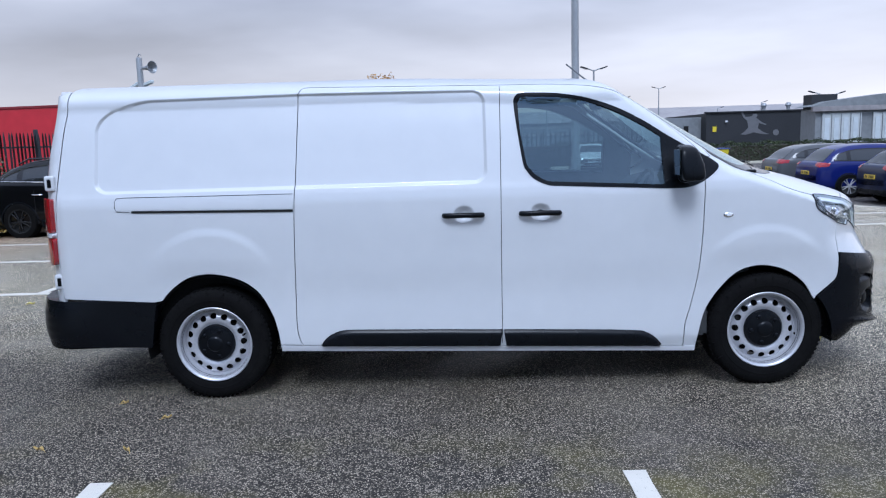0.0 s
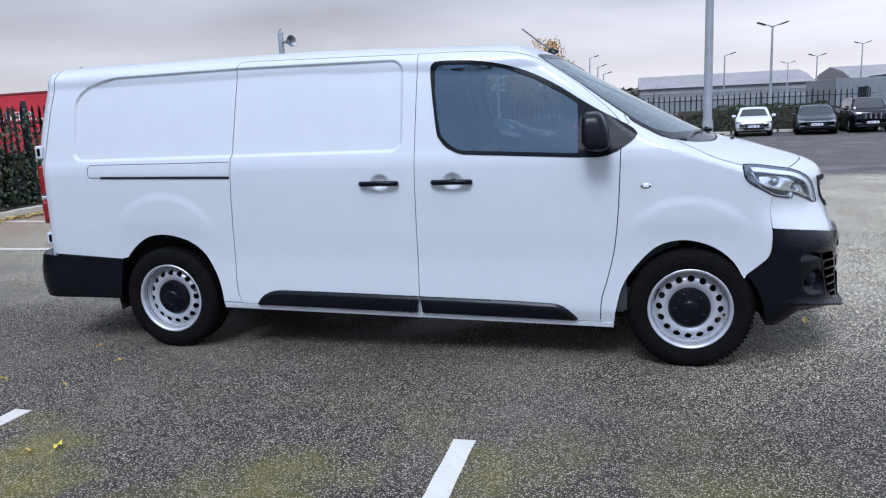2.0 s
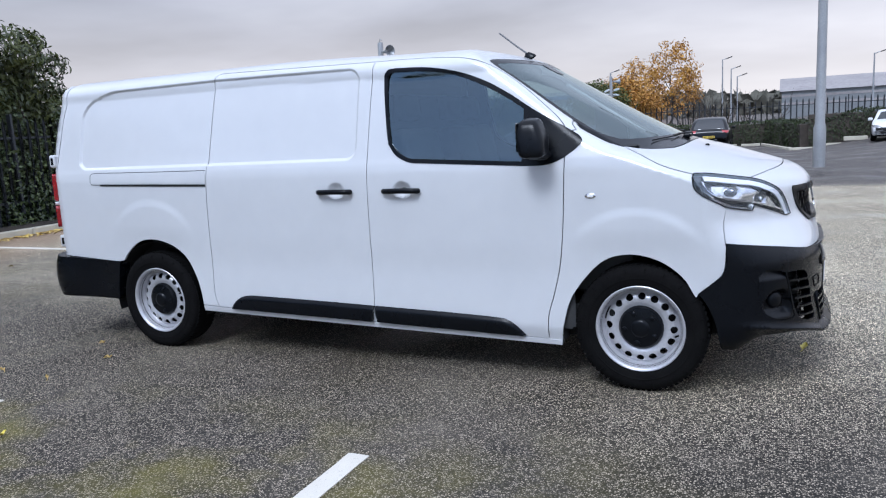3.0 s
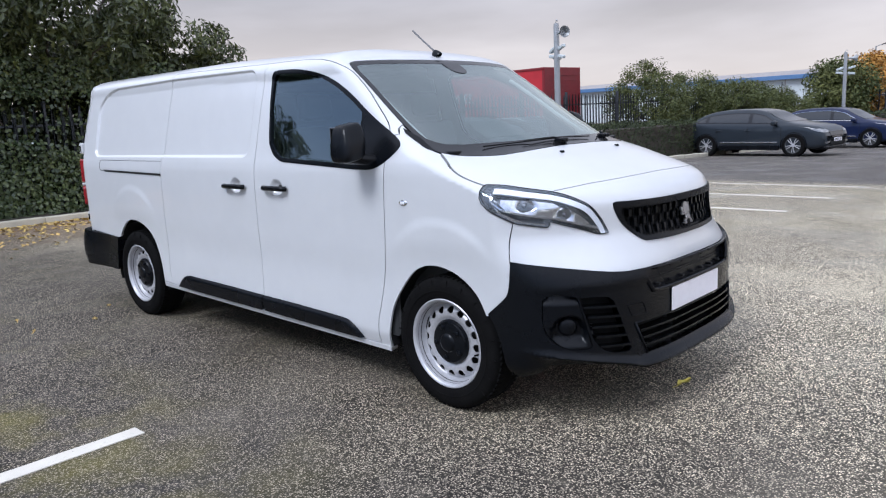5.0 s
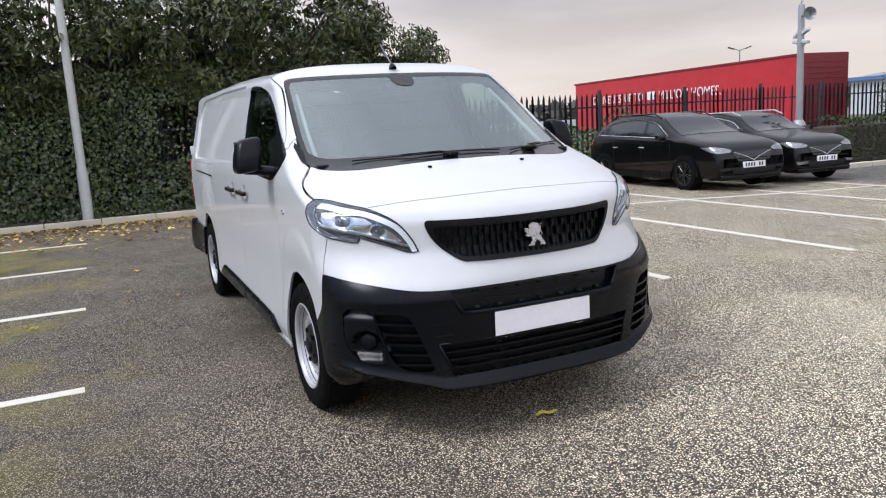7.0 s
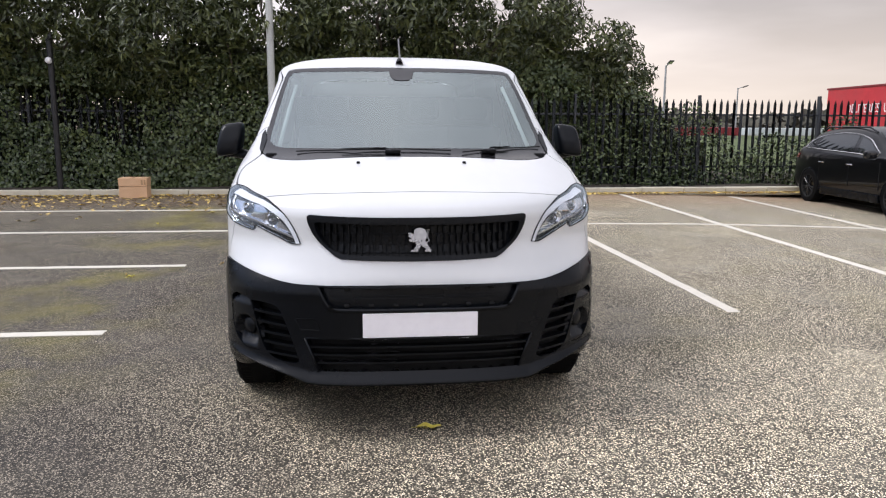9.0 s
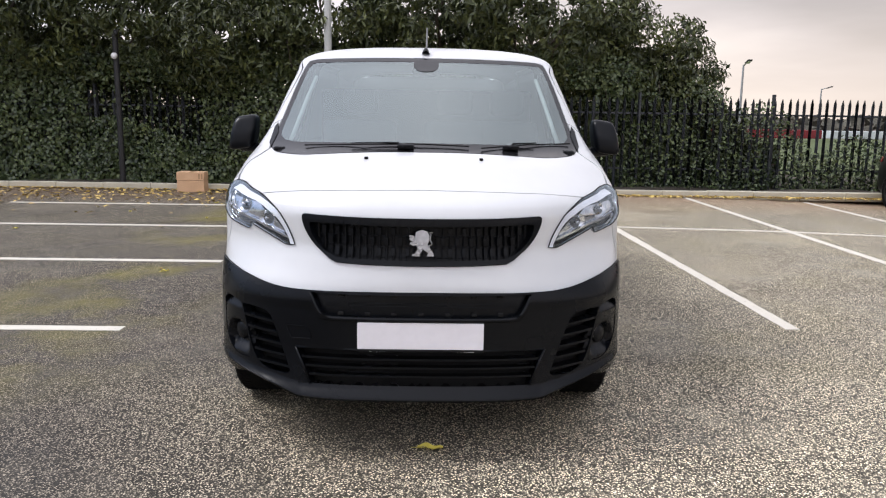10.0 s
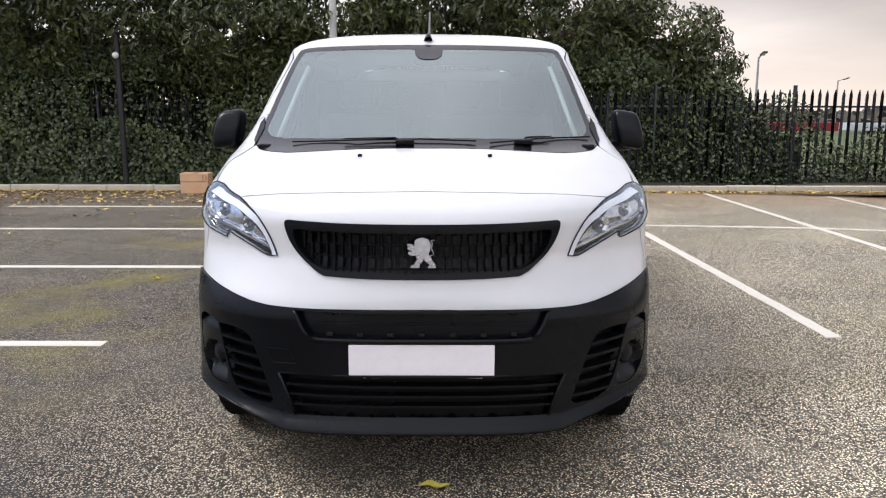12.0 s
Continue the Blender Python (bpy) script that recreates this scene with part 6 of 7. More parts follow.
tagged(leaves("ivy", c_, np.tile([1.0, 0, .3], (n, 1)), (.09, .17), rng, M_LEAF, wide=.7, spread=.7), "dark ivy and leaves behind the palisade fence", "ivy", kind="stuff")
n = 15000                                                      # thin growth further along the fence's foot
y_ = rng.uniform(4.0, 15.5, n)
z_ = .08 + rng.uniform(0, 1, n) ** 1.4 * (1.15 + .35 * np.sin(y_ * 1.3) + .2 * np.sin(y_ * 3.7)) * np.clip(1.6 - (y_ - 4) / 10, .45, 1.5)
c_ = np.stack([-8.55 + rng.normal(0, .16, n), y_, z_], 1)
tagged(leaves("ivy", c_, np.tile([.8, 0, .6], (n, 1)), (.05, .10), rng, M_IVY, wide=.6, spread=.8), "straggly ivy at the foot of the fence", "ivy", kind="stuff")
backs = bmesh.new()
for y0 in np.arange(-16, 5.2, .9):
    limb(backs, (-8.75, y0, 0), (-8.8 + random.uniform(-.2, .2), y0 + random.uniform(-.3, .3), 2.3), .03, .012, rng)
tagged(part("ivy_stems", backs, M_BARK), "brown woody stems inside the ivy", "stems", kind="stuff")


def hedge(label, pts, width, height, density, size, seed, material=M_PRIVET, base=None):
    rng = np.random.default_rng(seed)
    h = thing("clipped_hedge", label, "hedge", "clipped hedges")
    core = bmesh.new()
    cs, ns = [], []
    for (x0, y0), (x1, y1) in zip(pts, pts[1:]):
        L = math.hypot(x1 - x0, y1 - y0)
        d = np.array([(x1 - x0) / L, (y1 - y0) / L, 0])
        nrm = np.array([d[1], -d[0], 0])
        for face, span, area_ in ((0, height, L * height), (1, height, L * height), (2, width, L * width)):
            k = int(area_ * density * (.5 if face == 1 else 1))
            s, t = rng.uniform(0, L, k), rng.uniform(0, span, k)
            wob = .05 * np.sin(s * 3.1 + t * 2) + .04 * np.sin(s * 7.3) + rng.normal(0, .035, k)
            o = np.array([x0, y0, 0]) + d * s[:, None]
            if face < 2:
                sg = 1 if face == 0 else -1
                c = o + nrm * (sg * (width / 2 + wob))[:, None] + np.array([0, 0, 1]) * (t[:, None] + .03)
                nn = np.tile(nrm * sg + np.array([0, 0, .3]), (k, 1))
            else:
                c = o + nrm * (t - width / 2)[:, None] + np.array([0, 0, 1]) * (height + wob)[:, None]
                nn = np.tile([0, 0, 1.0], (k, 1))
            c[:, 2] += np.array([ground_z(a, b) for a, b in c[:, :2]])
            cs.append(c)
            ns.append(nn)
        b_ = boxed((-width / 2 + .10, 0, -.3), (width / 2 - .10, L, height - .10), .03)
        b_.transform(Matrix.Translation((x0, y0, ground_z((x0 + x1) / 2, (y0 + y1) / 2))) @ Matrix.Rotation(math.atan2(y1 - y0, x1 - x0) - math.pi / 2, 4, "Z"))
        me_ = bpy.data.meshes.new("c")
        b_.to_mesh(me_)
        b_.free()
        core.from_mesh(me_)
        bpy.data.meshes.remove(me_)
    part("twig_core", core, M_BARK, h)
    leaves("foliage", np.vstack(cs), np.vstack(ns), size, rng, material, h, wide=.6, spread=.6)
    return h


hedge("clipped dark green hedge beside parked cars", HEDGE[:3], .9, 1.14, 420, (.05, .09), 21)
hedge("low clipped hedge in front of the far fence", HEDGE[2:7], .9, 1.20, 260, (.07, .12), 22)
hedge("low clipped hedge behind parked hatchbacks", HEDGE[6:], .9, .95, 260, (.07, .12), 23)
for i, (x, y, ax, cz, seed) in enumerate(((-8.1, 23.0, (1.5, 1.5, 1.65), 1.75, 32), (-7.7, 25.8, (1.5, 1.8, 1.5), 1.65, 33), (-7.3, 28.6, (1.5, 1.9, 1.4), 1.60, 34), (-7.2, 32.0, (1.5, 2.0, 1.3), 1.50, 35), (-7.4, 35.6, (1.6, 2.0, .95), 1.25, 36))):
    tree("loose green shrub with arching twigs behind the hedge", pose(x, y, ground_z(x, y)), 3, ax, cz, 170, 120, M_SHRUB, (.06, .12), seed, .05, (.22, .46), "shrubs", "shrub", .9)
tree("green shrub before the blue warehouse", pose(-6.4, 42, -.45), 3, (1.6, 2.0, 1.6), 2.3, 110, 110, M_SHRUB, (.14, .26), 41, .09, (.5, .9), "shrubs", "shrub", .9)
tree("shrub turning orange before the warehouse", pose(-5.2, 44.5, -.45), 4, (1.8, 2.2, 1.9), 2.3, 110, 100, M_AUTUMN, (.14, .26), 42, .09, (.5, .9), "shrubs", "shrub", .9)
tree("tall birch with thin golden autumn leaves", pose(-5.2, 66, -.4), 8, (2.6, 2.6, 3.6), 4.6, 75, 60, M_AUTUMN, (.18, .34), 43, .12, (.5, 1.0), "birches", "tree", .9)
tree("tall birch with thin golden autumn leaves", pose(-8.5, 70, -.4), 7, (2.2, 2.2, 3.0), 4.0, 55, 50, M_AUTUMN, (.18, .34), 44, .12, (.5, .9), "birches", "tree", .9)
rng = np.random.default_rng(77)
wood_ = bmesh.new()
for k in range(26):                                            # bare thicket below the birches
    a0 = (-3.0 + rng.normal(0, 3.5), 62 + rng.normal(0, 4), -.4)
    for j in range(6):
        limb(wood_, a0, (a0[0] + rng.normal(0, .9), a0[1] + rng.normal(0, .9), rng.uniform(1.6, 3.4)), .03, .006, rng, 3)
tagged(part("thicket", wood_, M_BARK), "bare brown thicket beneath the birches", "thicket", kind="stuff")

# fallen leaves
rng = np.random.default_rng(9)
n = 3400
y_ = rng.uniform(-12, 9.5, n)
x_ = -7.40 + np.abs(rng.normal(0, 1.25, n)) * np.where(y_ < 1.5, 1.0, .10)
near_k = rng.uniform(0, 1, n) < .35
x_ = np.where(near_k, -7.42 + np.abs(rng.normal(0, .05, n)), x_)
c_ = np.stack([x_, y_, np.full(n, .014)], 1)
lit = leaves("leaf_litter", c_, np.tile([0, 0, 1.0], (n, 1)), (.05, .12), rng, M_LITTER, droop=0, wide=.5, spread=.25)
lit.data.transform(Matrix.Translation((0, 0, .004)))
tagged(lit, "scattered yellow and brown fallen leaves along the kerb", "leaves", kind="stuff")


def fallen_leaf(x, y, length, turn_, material, label):
    """One curled leaf lying on the asphalt, with its midrib and stalk."""
    bm = bmesh.new()
    rows_ = []
    for i in range(9):
        t = i / 8
        w = length * .20 * math.sin(math.pi * min(1, t * 1.02)) ** .8 * (1.15 - .5 * t) + .0008
        lift = .006 + .012 * math.sin(t * 5.0) ** 2
        rows_.append([bm.verts.new((length * (t - .5), s * w, lift + abs(s) * .010)) for s in (-1, -.5, 0, .5, 1)])
    for r0, r1 in zip(rows_, rows_[1:]):
        for i in range(4):
            bm.faces.new((r0[i], r0[i + 1], r1[i + 1], r1[i]))
    tube([(length * -.75, .01, .004), (length * -.5, 0, .010), (length * .45, 0, .014)], [.0014, .0014, .0005], 5, bm=bm)
    low = min(v.co.z for v in bm.verts)
    bm.transform(Matrix.Translation((0, 0, -low)))
    o = tagged(part("fallen_leaf", bm, material, None, "", True), label, "leaf", "fallen leaves")
    o.matrix_basis = pose(x, y, .001, 0, 0, turn_)


fallen_leaf(4.06, .045, .115, 80, M_YLEAF, "curled yellow-green leaf lying on the asphalt")
for x, y, l_, a in ((-.17, -1.24, .055, 20), (-.67, -1.64, .06, 170), (-.52, -.98, .045, 15), (-.21, -1.67, .05, 150), (.28, -2.46, .05, 30), (.38, -2.39, .07, 100), (-1.85, -1.51, .09, 60), (-2.76, 1.98, .08, 10), (-3.3, -3.1, .08, 10), (-2.1, -5.1, .08, 75),
                    (-3.9, -4.4, .09, 15), (-4.6, -2.6, .09, 80), (-5.2, -3.5, .08, 140), (-4.1, -1.9, .07, 35)):
    fallen_leaf(x, y, l_, a, M_LITTER if l_ < .065 else M_YLEAF, "dry yellow leaf lying on the asphalt")

# ---- posts near the bays ----
def lamp_post(x, y, height, r0, r1, label, base=0.0, heads=0, arm=.9, turn_=0, material=M_GALV):
    t = thing("lamp_post", label, "lamp post", "lamp posts")
    k = part("column", lathe([(r0 * 1.25, 0), (r0 * 1.25, .9), (r0, 1.0), (r0 * .9, height * .5), (r1, height), (.001, height)], "z", 16), material, t, "", True, 40)
    for s in ((-1, 1) if heads == 2 else (1,) if heads == 1 else ()):
        part("arm", tube([(0, 0, height - .08), (s * arm * .45, 0, height + .05), (s * arm * .7, 0, height + .08)], r1 * .7, 8), material, t)
        bm = boxed((-.26, -.15, -.04), (.26, .15, .04), .02)
        bm.transform(pose(s * arm, 0, height + .14, 0, -18 * s, 0))
        hd = part("lamp_head", bm, M_POSTBLK, t)
        bm = boxed((-.20, -.11, -.052), (.20, .11, -.042), .003)
        bm.transform(pose(s * arm, 0, height + .14, 0, -18 * s, 0))
        part("lamp_glass", bm, M_LENSW, hd)
    t.matrix_basis = pose(x, y, base, 0, 0, turn_)
    return t


lamp_post(4.70, 14.44, 8.5, .105, .075, "tall grey steel lamp column standing on the asphalt", heads=2)
lamp_post(-7.75, -1.98, 8.0, .075, .05, "slim pale grey lamp column behind the kerb", .05, material=M_PALESTEEL)
bp = thing("black_post", "slim black post with a small white ball lamp at the kerb", "post")
part("shaft", tube([(0, 0, 0), (0, 0, 2.86)], .055, 14), M_POSTBLK, bp, "", True, 40)
bm = bmesh.new()
bmesh.ops.create_uvsphere(bm, u_segments=16, v_segments=10, radius=.065)
bm.transform(Matrix.Translation((.09, 0, 2.45)))
part("ball_lamp", bm, M_LENSW, bp, "white round lamp", True)
part("top_cap", tube([(-.02, 0, 2.86), (.10, .05, 2.90), (.13, .08, 2.84)], .035, 10), M_POSTBLK, bp, "", True)
bp.matrix_basis = pose(-7.72, -6.05, .08)

cc = thing("camera_column", "grey steel camera column with a horn loudspeaker", "camera column")
part("column", lathe([(.30, 0), (.30, .80), (.24, .88), (.13, 1.16), (.090, 1.20), (.080, 4.05), (.07, 4.10), (.001, 4.10)], "z", 12), M_GALV, cc, "", True, 35)
horn = part("horn_loudspeaker", lathe([(.04, -.16), (.05, -.05), (.08, .06), (.15, .17), (.165, .19), (.155, .19), (.05, .05), (.001, .05)], "x", 20, (.30, 0, 3.82)), M_GALV, cc, "pale grey horn loudspeaker", True, 50)
part("horn_bracket", boxed((.08, -.02, 3.80), (.22, .02, 3.84), .005), M_GALV, horn)
for x0, z0, a in ((.30, 3.42, -12), (.28, 3.16, 8), (-.26, 3.20, 5), (-.24, 3.38, -20)):
    bm = boxed((-.16, -.05, -.045), (.16, .05, .045), .02)
    bm.transform(pose(x0, 0, z0, 0, a, 0))
    c_ob = part("camera_body", bm, M_PALECLAD, cc, "pale weatherproof camera")
    part("camera_arm", tube([(0, 0, z0 - .07), (x0 * .8, 0, z0 - .07), (x0, 0, z0 - .03)], .018, 8), M_GALV, c_ob)
part("spike", tube([(-.05, 0, 4.1), (.02, 0, 4.2), (.08, 0, 4.16)], .012, 6), M_GALV, cc)
cc.matrix_basis = pose(-6.82, 15.05, ground_z(-6.8, 15), 0, 0, -28)
cc2 = copy_thing(cc, pose(-3.45, 31.2, ground_z(-3.45, 31.2), 0, 0, 30) @ Matrix.Diagonal((.85, .85, .92, 1)))
cc2["label"] = "grey steel camera column beside the hedge"

box_ob = thing("cardboard_box", "closed brown cardboard box standing against the kerb", "box")
part("carton_wall", boxed((-.17, -.25, 0), (.17, .25, .215), .006), M_CARD, box_ob)
part("carton_lid", boxed((-.173, -.253, .222), (.173, .253, .375), .006), M_CARD, box_ob)
part("carton_seam", boxed((-.16, -.24, .21), (.16, .24, .225)), M_TAPE, box_ob)
part("tape", boxed((-.174, -.03, .374), (.174, .03, .3765)), M_TAPE, box_ob)
for y0 in (.15, .20):
    part("printed_bar", boxed((.1725, y0, .25), (.1745, y0 + .03, .34)), M_TAPE, box_ob)
box_ob.matrix_basis = pose(-7.15, -4.50, 0, 0, 0, 3)

bin_ = thing("wheeled_bin", "large yellow wheeled bin with a dark blue lid", "bin")
bm = bmesh.new()
lo = [bm.verts.new(v) for v in ((-.52, -.40, .14), (.52, -.40, .14), (.52, .40, .14), (-.52, .40, .14))]
hi = [bm.verts.new(v) for v in ((-.64, -.50, .95), (.64, -.50, .95), (.64, .50, .95), (-.64, .50, .95))]
for i in range(4):
    bm.faces.new((lo[i], lo[(i + 1) % 4], hi[(i + 1) % 4], hi[i]))
bm.faces.new(lo)
bm.faces.new(hi)
bmesh.ops.bevel(bm, geom=bm.edges[:], offset=.03, segments=2, affect="EDGES")
part("bin_body", bm, M_YELLOW, bin_, "", True, 40)
part("bin_lid", boxed((-.67, -.53, .955), (.67, .53, 1.04), .03), M_LID, bin_, "dark blue lid")
for x0 in (-.45, .45):
    for y0 in (-.33, .33):
        part("castor", lathe([(.001, -.025), (.075, -.025), (.075, .025), (.001, .025)], "x", 16, (x0, y0, .075)), M_RUBBER, bin_)
for x0 in (-.70, .70):
    part("trunnion", tube([(x0 * .93, 0, .85), (x0, 0, .85)], .03, 10), M_GALV, bin_)
bin_.matrix_basis = pose(13.95, 30.5, ground_z(13.95, 30.5), 0, 0, 8) @ Matrix.Diagonal((.80, .80, .77, 1))


# ---- parked cars ----
def parked_car(label, paint, L, W, H, at, style="suv", wheel_r=.34, rim=M_SILVER, chrome=False, rails=False, dark_rim=False, plates=True, seed=0):
    car = thing("parked_car", label, "car", "parked cars")
    hl = L / 2
    base = .24 if style != "jeep" else .27
    if style == "suv":
        f = hl - 1.12
        top = [(-hl, .70), (-hl + .03, .92), (-hl + .14, 1.02), (-hl + .70, H - .15), (-hl + 1.05, H - .05), (-hl + 1.75, H), (f - 1.25, H - .01), (f - .80, H - .09), (f - .40, H - .30), (f, 1.07), (f + .35, 1.01), (hl - .30, .92), (hl - .07, .78), (hl, .60)]
        ws, rw = (f - .84, f - .02), (-hl + .16, -hl + .78)
        belt_f, belt_r = .96, 1.09
    elif style == "jeep":
        top = [(-hl, .90), (-hl + .05, 1.15), (-hl + .22, H - .16), (-hl + .36, H - .02), (-hl + 1.0, H), (.30, H), (.55, H - .04), (.92, H - .42), (1.02, 1.13), (1.5, 1.11), (hl - .14, 1.05), (hl - .04, .92), (hl, .70)]
        ws, rw = (.52, 1.0), (-hl + .06, -hl + .34)
        belt_f, belt_r = 1.06, 1.10
    elif style == "saloon":
        f = hl - 1.20
        top = [(-hl, .70), (-hl + .05, .92), (-hl + .45, .98), (-hl + 1.15, H - .12), (-hl + 1.75, H - .01), (f - 1.2, H - .02), (f - .80, H - .11), (f - .36, H - .32), (f, .95), (f + .35, .89), (hl - .25, .78), (hl - .05, .66), (hl, .52)]
        ws, rw = (f - .85, f - .02), (-hl + .50, -hl + 1.25)
        belt_f, belt_r = .90, .96
    else:
        f = hl - 1.02
        top = [(-hl, .72), (-hl + .03, .95), (-hl + .18, 1.02), (-hl + .58, H - .14), (-hl + .95, H - .03), (-hl + 1.4, H), (f - 1.2, H - .02), (f - .78, H - .11), (f - .38, H - .32), (f, .98), (f + .35, .92), (hl - .26, .81), (hl - .05, .68), (hl, .54)]
        ws, rw = (f - .82, f - .02), (-hl + .16, -hl + .60)
        belt_f, belt_r = .92, 1.02
    wh = (-(L * .31), L * .305)

    def belt_at(x):
        return belt_r + (belt_f - belt_r) * (x + hl) / L

    # the body: rounded sections from bumper to bumper, with a shoulder and leaning cabin sides
    rows_ = []
    bm = bmesh.new()
    inner = [hl * math.sin(t) for t in np.linspace(-math.pi / 2, math.pi / 2, 57)]
    inner = sorted(set([round(float(v), 4) for v in np.linspace(-hl + .10, hl - .10, 52)] + [round(v, 4) for v in inner if abs(v) > hl - .12]))
    for x in inner:
        u = abs(x) / hl
        end = max(0.0, (abs(x) - hl + .12) / .12)
        w = W / 2 * (1 - .13 * max(0, (u - .60) / .40) ** 2.2) * (1 - .10 * end ** 3)
        zt = float(keyed(top, min(max(x, -hl), hl))) - .04 * end ** 3
        zb = base + .08 * max(0, (u - .80) / .20) ** 2 + .06 * end ** 3
        be = min(belt_at(x), zt - .045)
        c = max(0.0, min(1.0, (zt - belt_at(x)) / (H - belt_at(x))))
        wr = w * (.90 - .17 * c)
        half = [(0, zb), (w * .80, zb), (w * .93, zb + .03), (w * .985, zb + .12), (w * .995, zb + .25), (w, zb + (be - zb) * .55), (w * .992, be - .15), (w * .975, be - .06), (w * .955, be - .012), (w * .935, be + .010 * c)]
        for f in (.25, .5, .75, .92):
            half.append((w * .935 + (wr - w * .935) * f ** 1.25, be + (zt - .03 - be) * f))
        half += [(wr * .95, zt - .016), (wr * .80, zt - .002), (wr * .45, zt + .008), (0, zt + .012)]
        rows_.append([bm.verts.new((x, y, z)) for y, z in half] + [bm.verts.new((x, -y, z)) for y, z in half[-2:0:-1]])
    for r0, r1 in zip(rows_, rows_[1:]):
        for j in range(len(r0)):
            k = (j + 1) % len(r0)
            bm.faces.new((r0[j], r0[k], r1[k], r1[j]))
    bm.faces.new(rows_[0])
    bm.faces.new(rows_[-1])
    bmesh.ops.recalc_face_normals(bm, faces=bm.faces[:])
    form = BVHTree.FromBMesh(bm)
    body = part("body", bm, paint, car, "", True, 50)

    def laid(name, outline, e1, e2, mid_, way, material, off=.006, step=.05, label_="", owner=None):
        """A pane, lamp or panel: an outline in a plane, pressed onto the body along a way."""
        e1, e2, mid_, way = Vector(e1), Vector(e2), Vector(mid_), Vector(way).normalized()
        v, tri, rims = fill(np.asarray(outline, float), (), step, 0.0)
        pts = []
        for a_, b_ in v:
            o = mid_ + e1 * float(a_) + e2 * float(b_)
            place, normal, _, _ = form.ray_cast(o, way)
            if place is None:
                place, normal, _, _ = form.find_nearest(o + way * 1.0)
            pts.append(place + (normal if normal.dot(way) < 0 else -normal) * off)
        b2 = bmesh.new()
        vs = [b2.verts.new(p) for p in pts]
        for f in tri:
            try:
                b2.faces.new([vs[int(i)] for i in f])
            except ValueError:
                pass
        bmesh.ops.recalc_face_normals(b2, faces=b2.faces[:])
        mean = sum((f.normal for f in b2.faces), Vector())
        if mean.dot(way) > 0:
            bmesh.ops.reverse_faces(b2, faces=b2.faces[:])
        return part(name, b2, material, owner or car, label_, True, 50), pts, rims

    # glass: side windows behind a black surround, screens front and rear
    gx = [x for x in np.linspace(-hl, hl, 121) if float(keyed(top, x)) - .125 - belt_at(x) - .02 > .035 and rw[0] + .26 < x < ws[1]]
    low_ = [(x, belt_at(x) + .02) for x in gx]
    high_ = [(x, float(keyed(top, x)) - .115) for x in gx]
    dlo = resample(np.array(low_ + high_[::-1]), .06)
    pillars = [gx[0] + .38, .02 - .22 * (style == "jeep"), gx[-1] + 1]
    for s in (1, -1):
        _, ring, rims = laid("window_surround", dlo, (1, 0, 0), (0, 0, 1), (0, s * 1.6, 0), (0, -s, 0), M_GLOSSBLK, .004)
        if chrome:
            part("window_trim", tube([tuple(ring[i]) for i in list(rims[0]) + [rims[0][0]]][::2], .010, 6, ends=False), M_CHROME, car)
        x_from = gx[0] + .05
        for x_to in pillars:
            cols = [x for x in gx if x_from <= x <= min(x_to - .035, gx[-1] - .06)]
            if len(cols) > 3:
                o = resample(np.array([(x, belt_at(x) + .045) for x in cols] + [(x, float(keyed(top, x)) - .145) for x in cols[::-1] if float(keyed(top, x)) - .145 > belt_at(x) + .05]), .05)
                laid("side_window", o, (1, 0, 0), (0, 0, 1), (0, s * 1.6, 0), (0, -s, 0), M_CARGLASS, .008)
            x_from = x_to + .035
    for nm, (xa, xb), wa, wb in (("windscreen", ws, .60, .78), ("rear_window", rw, .74, .58)):
        o = np.array([(xa + .03, -W / 2 * wa), (xb - .02, -W / 2 * wb), (xb, 0), (xb - .02, W / 2 * wb), (xa + .03, W / 2 * wa), (xa, 0)])
        laid(nm, resample(o, .08), (1, 0, 0), (0, 1, 0), (0, 0, 3), (0, 0, -1), M_CARGLASS, .006, .07)
    for x0 in wh:
        for s in (1, -1):
            wt = thing("wheel", "", "")
            wt.parent = car
            y0 = s * (W / 2 - .085)
            part("tyre", lathe([(wheel_r * .64, -.10), (wheel_r * .80, -.112), (wheel_r * .94, -.10), (wheel_r, -.07), (wheel_r, .07), (wheel_r * .94, .10), (wheel_r * .64, .10)], "y", 28), M_RUBBER, wt, "", True, 40)
            rimb = lathe([(wheel_r * .66, -.100), (wheel_r * .68, -.106), (wheel_r * .62, -.10), (wheel_r * .60, -.05), (.001, -.04)], "y", 28)
            part("rim", rimb, M_VOID if dark_rim else M_DASH, wt, "", True, 40)
            for k in range(5):
                a = 2 * math.pi * k / 5 + .3
                for da in (-.19, .19):
                    bm = boxed((.03, -.100, -.011), (wheel_r * .64, -.082, .011), .004, 1)
                    bm.transform(Matrix.Rotation(a + da, 4, "Y"))
                    part("spoke", bm, M_GLOSSBLK if dark_rim else rim, wt)
            part("hub", lathe([(.055, -.08), (.05, -.104), (.001, -.106)], "y", 14), M_GLOSSBLK if dark_rim else rim, wt)
            wt.matrix_basis = pose(x0, y0, wheel_r, 0, 0, 0 if s < 0 else 180)
            bm = bmesh.new()
            a_ = np.linspace(-.15, math.pi + .15, 20)
            yy = s * (W / 2 + .004)
            r0 = [bm.verts.new((x0 + wheel_r * 1.02 * math.cos(a), yy, wheel_r + wheel_r * 1.02 * math.sin(a))) for a in a_]
            r1 = [bm.verts.new((x0 + wheel_r * 1.12 * math.cos(a), yy - s * .012, wheel_r + wheel_r * 1.12 * math.sin(a))) for a in a_]
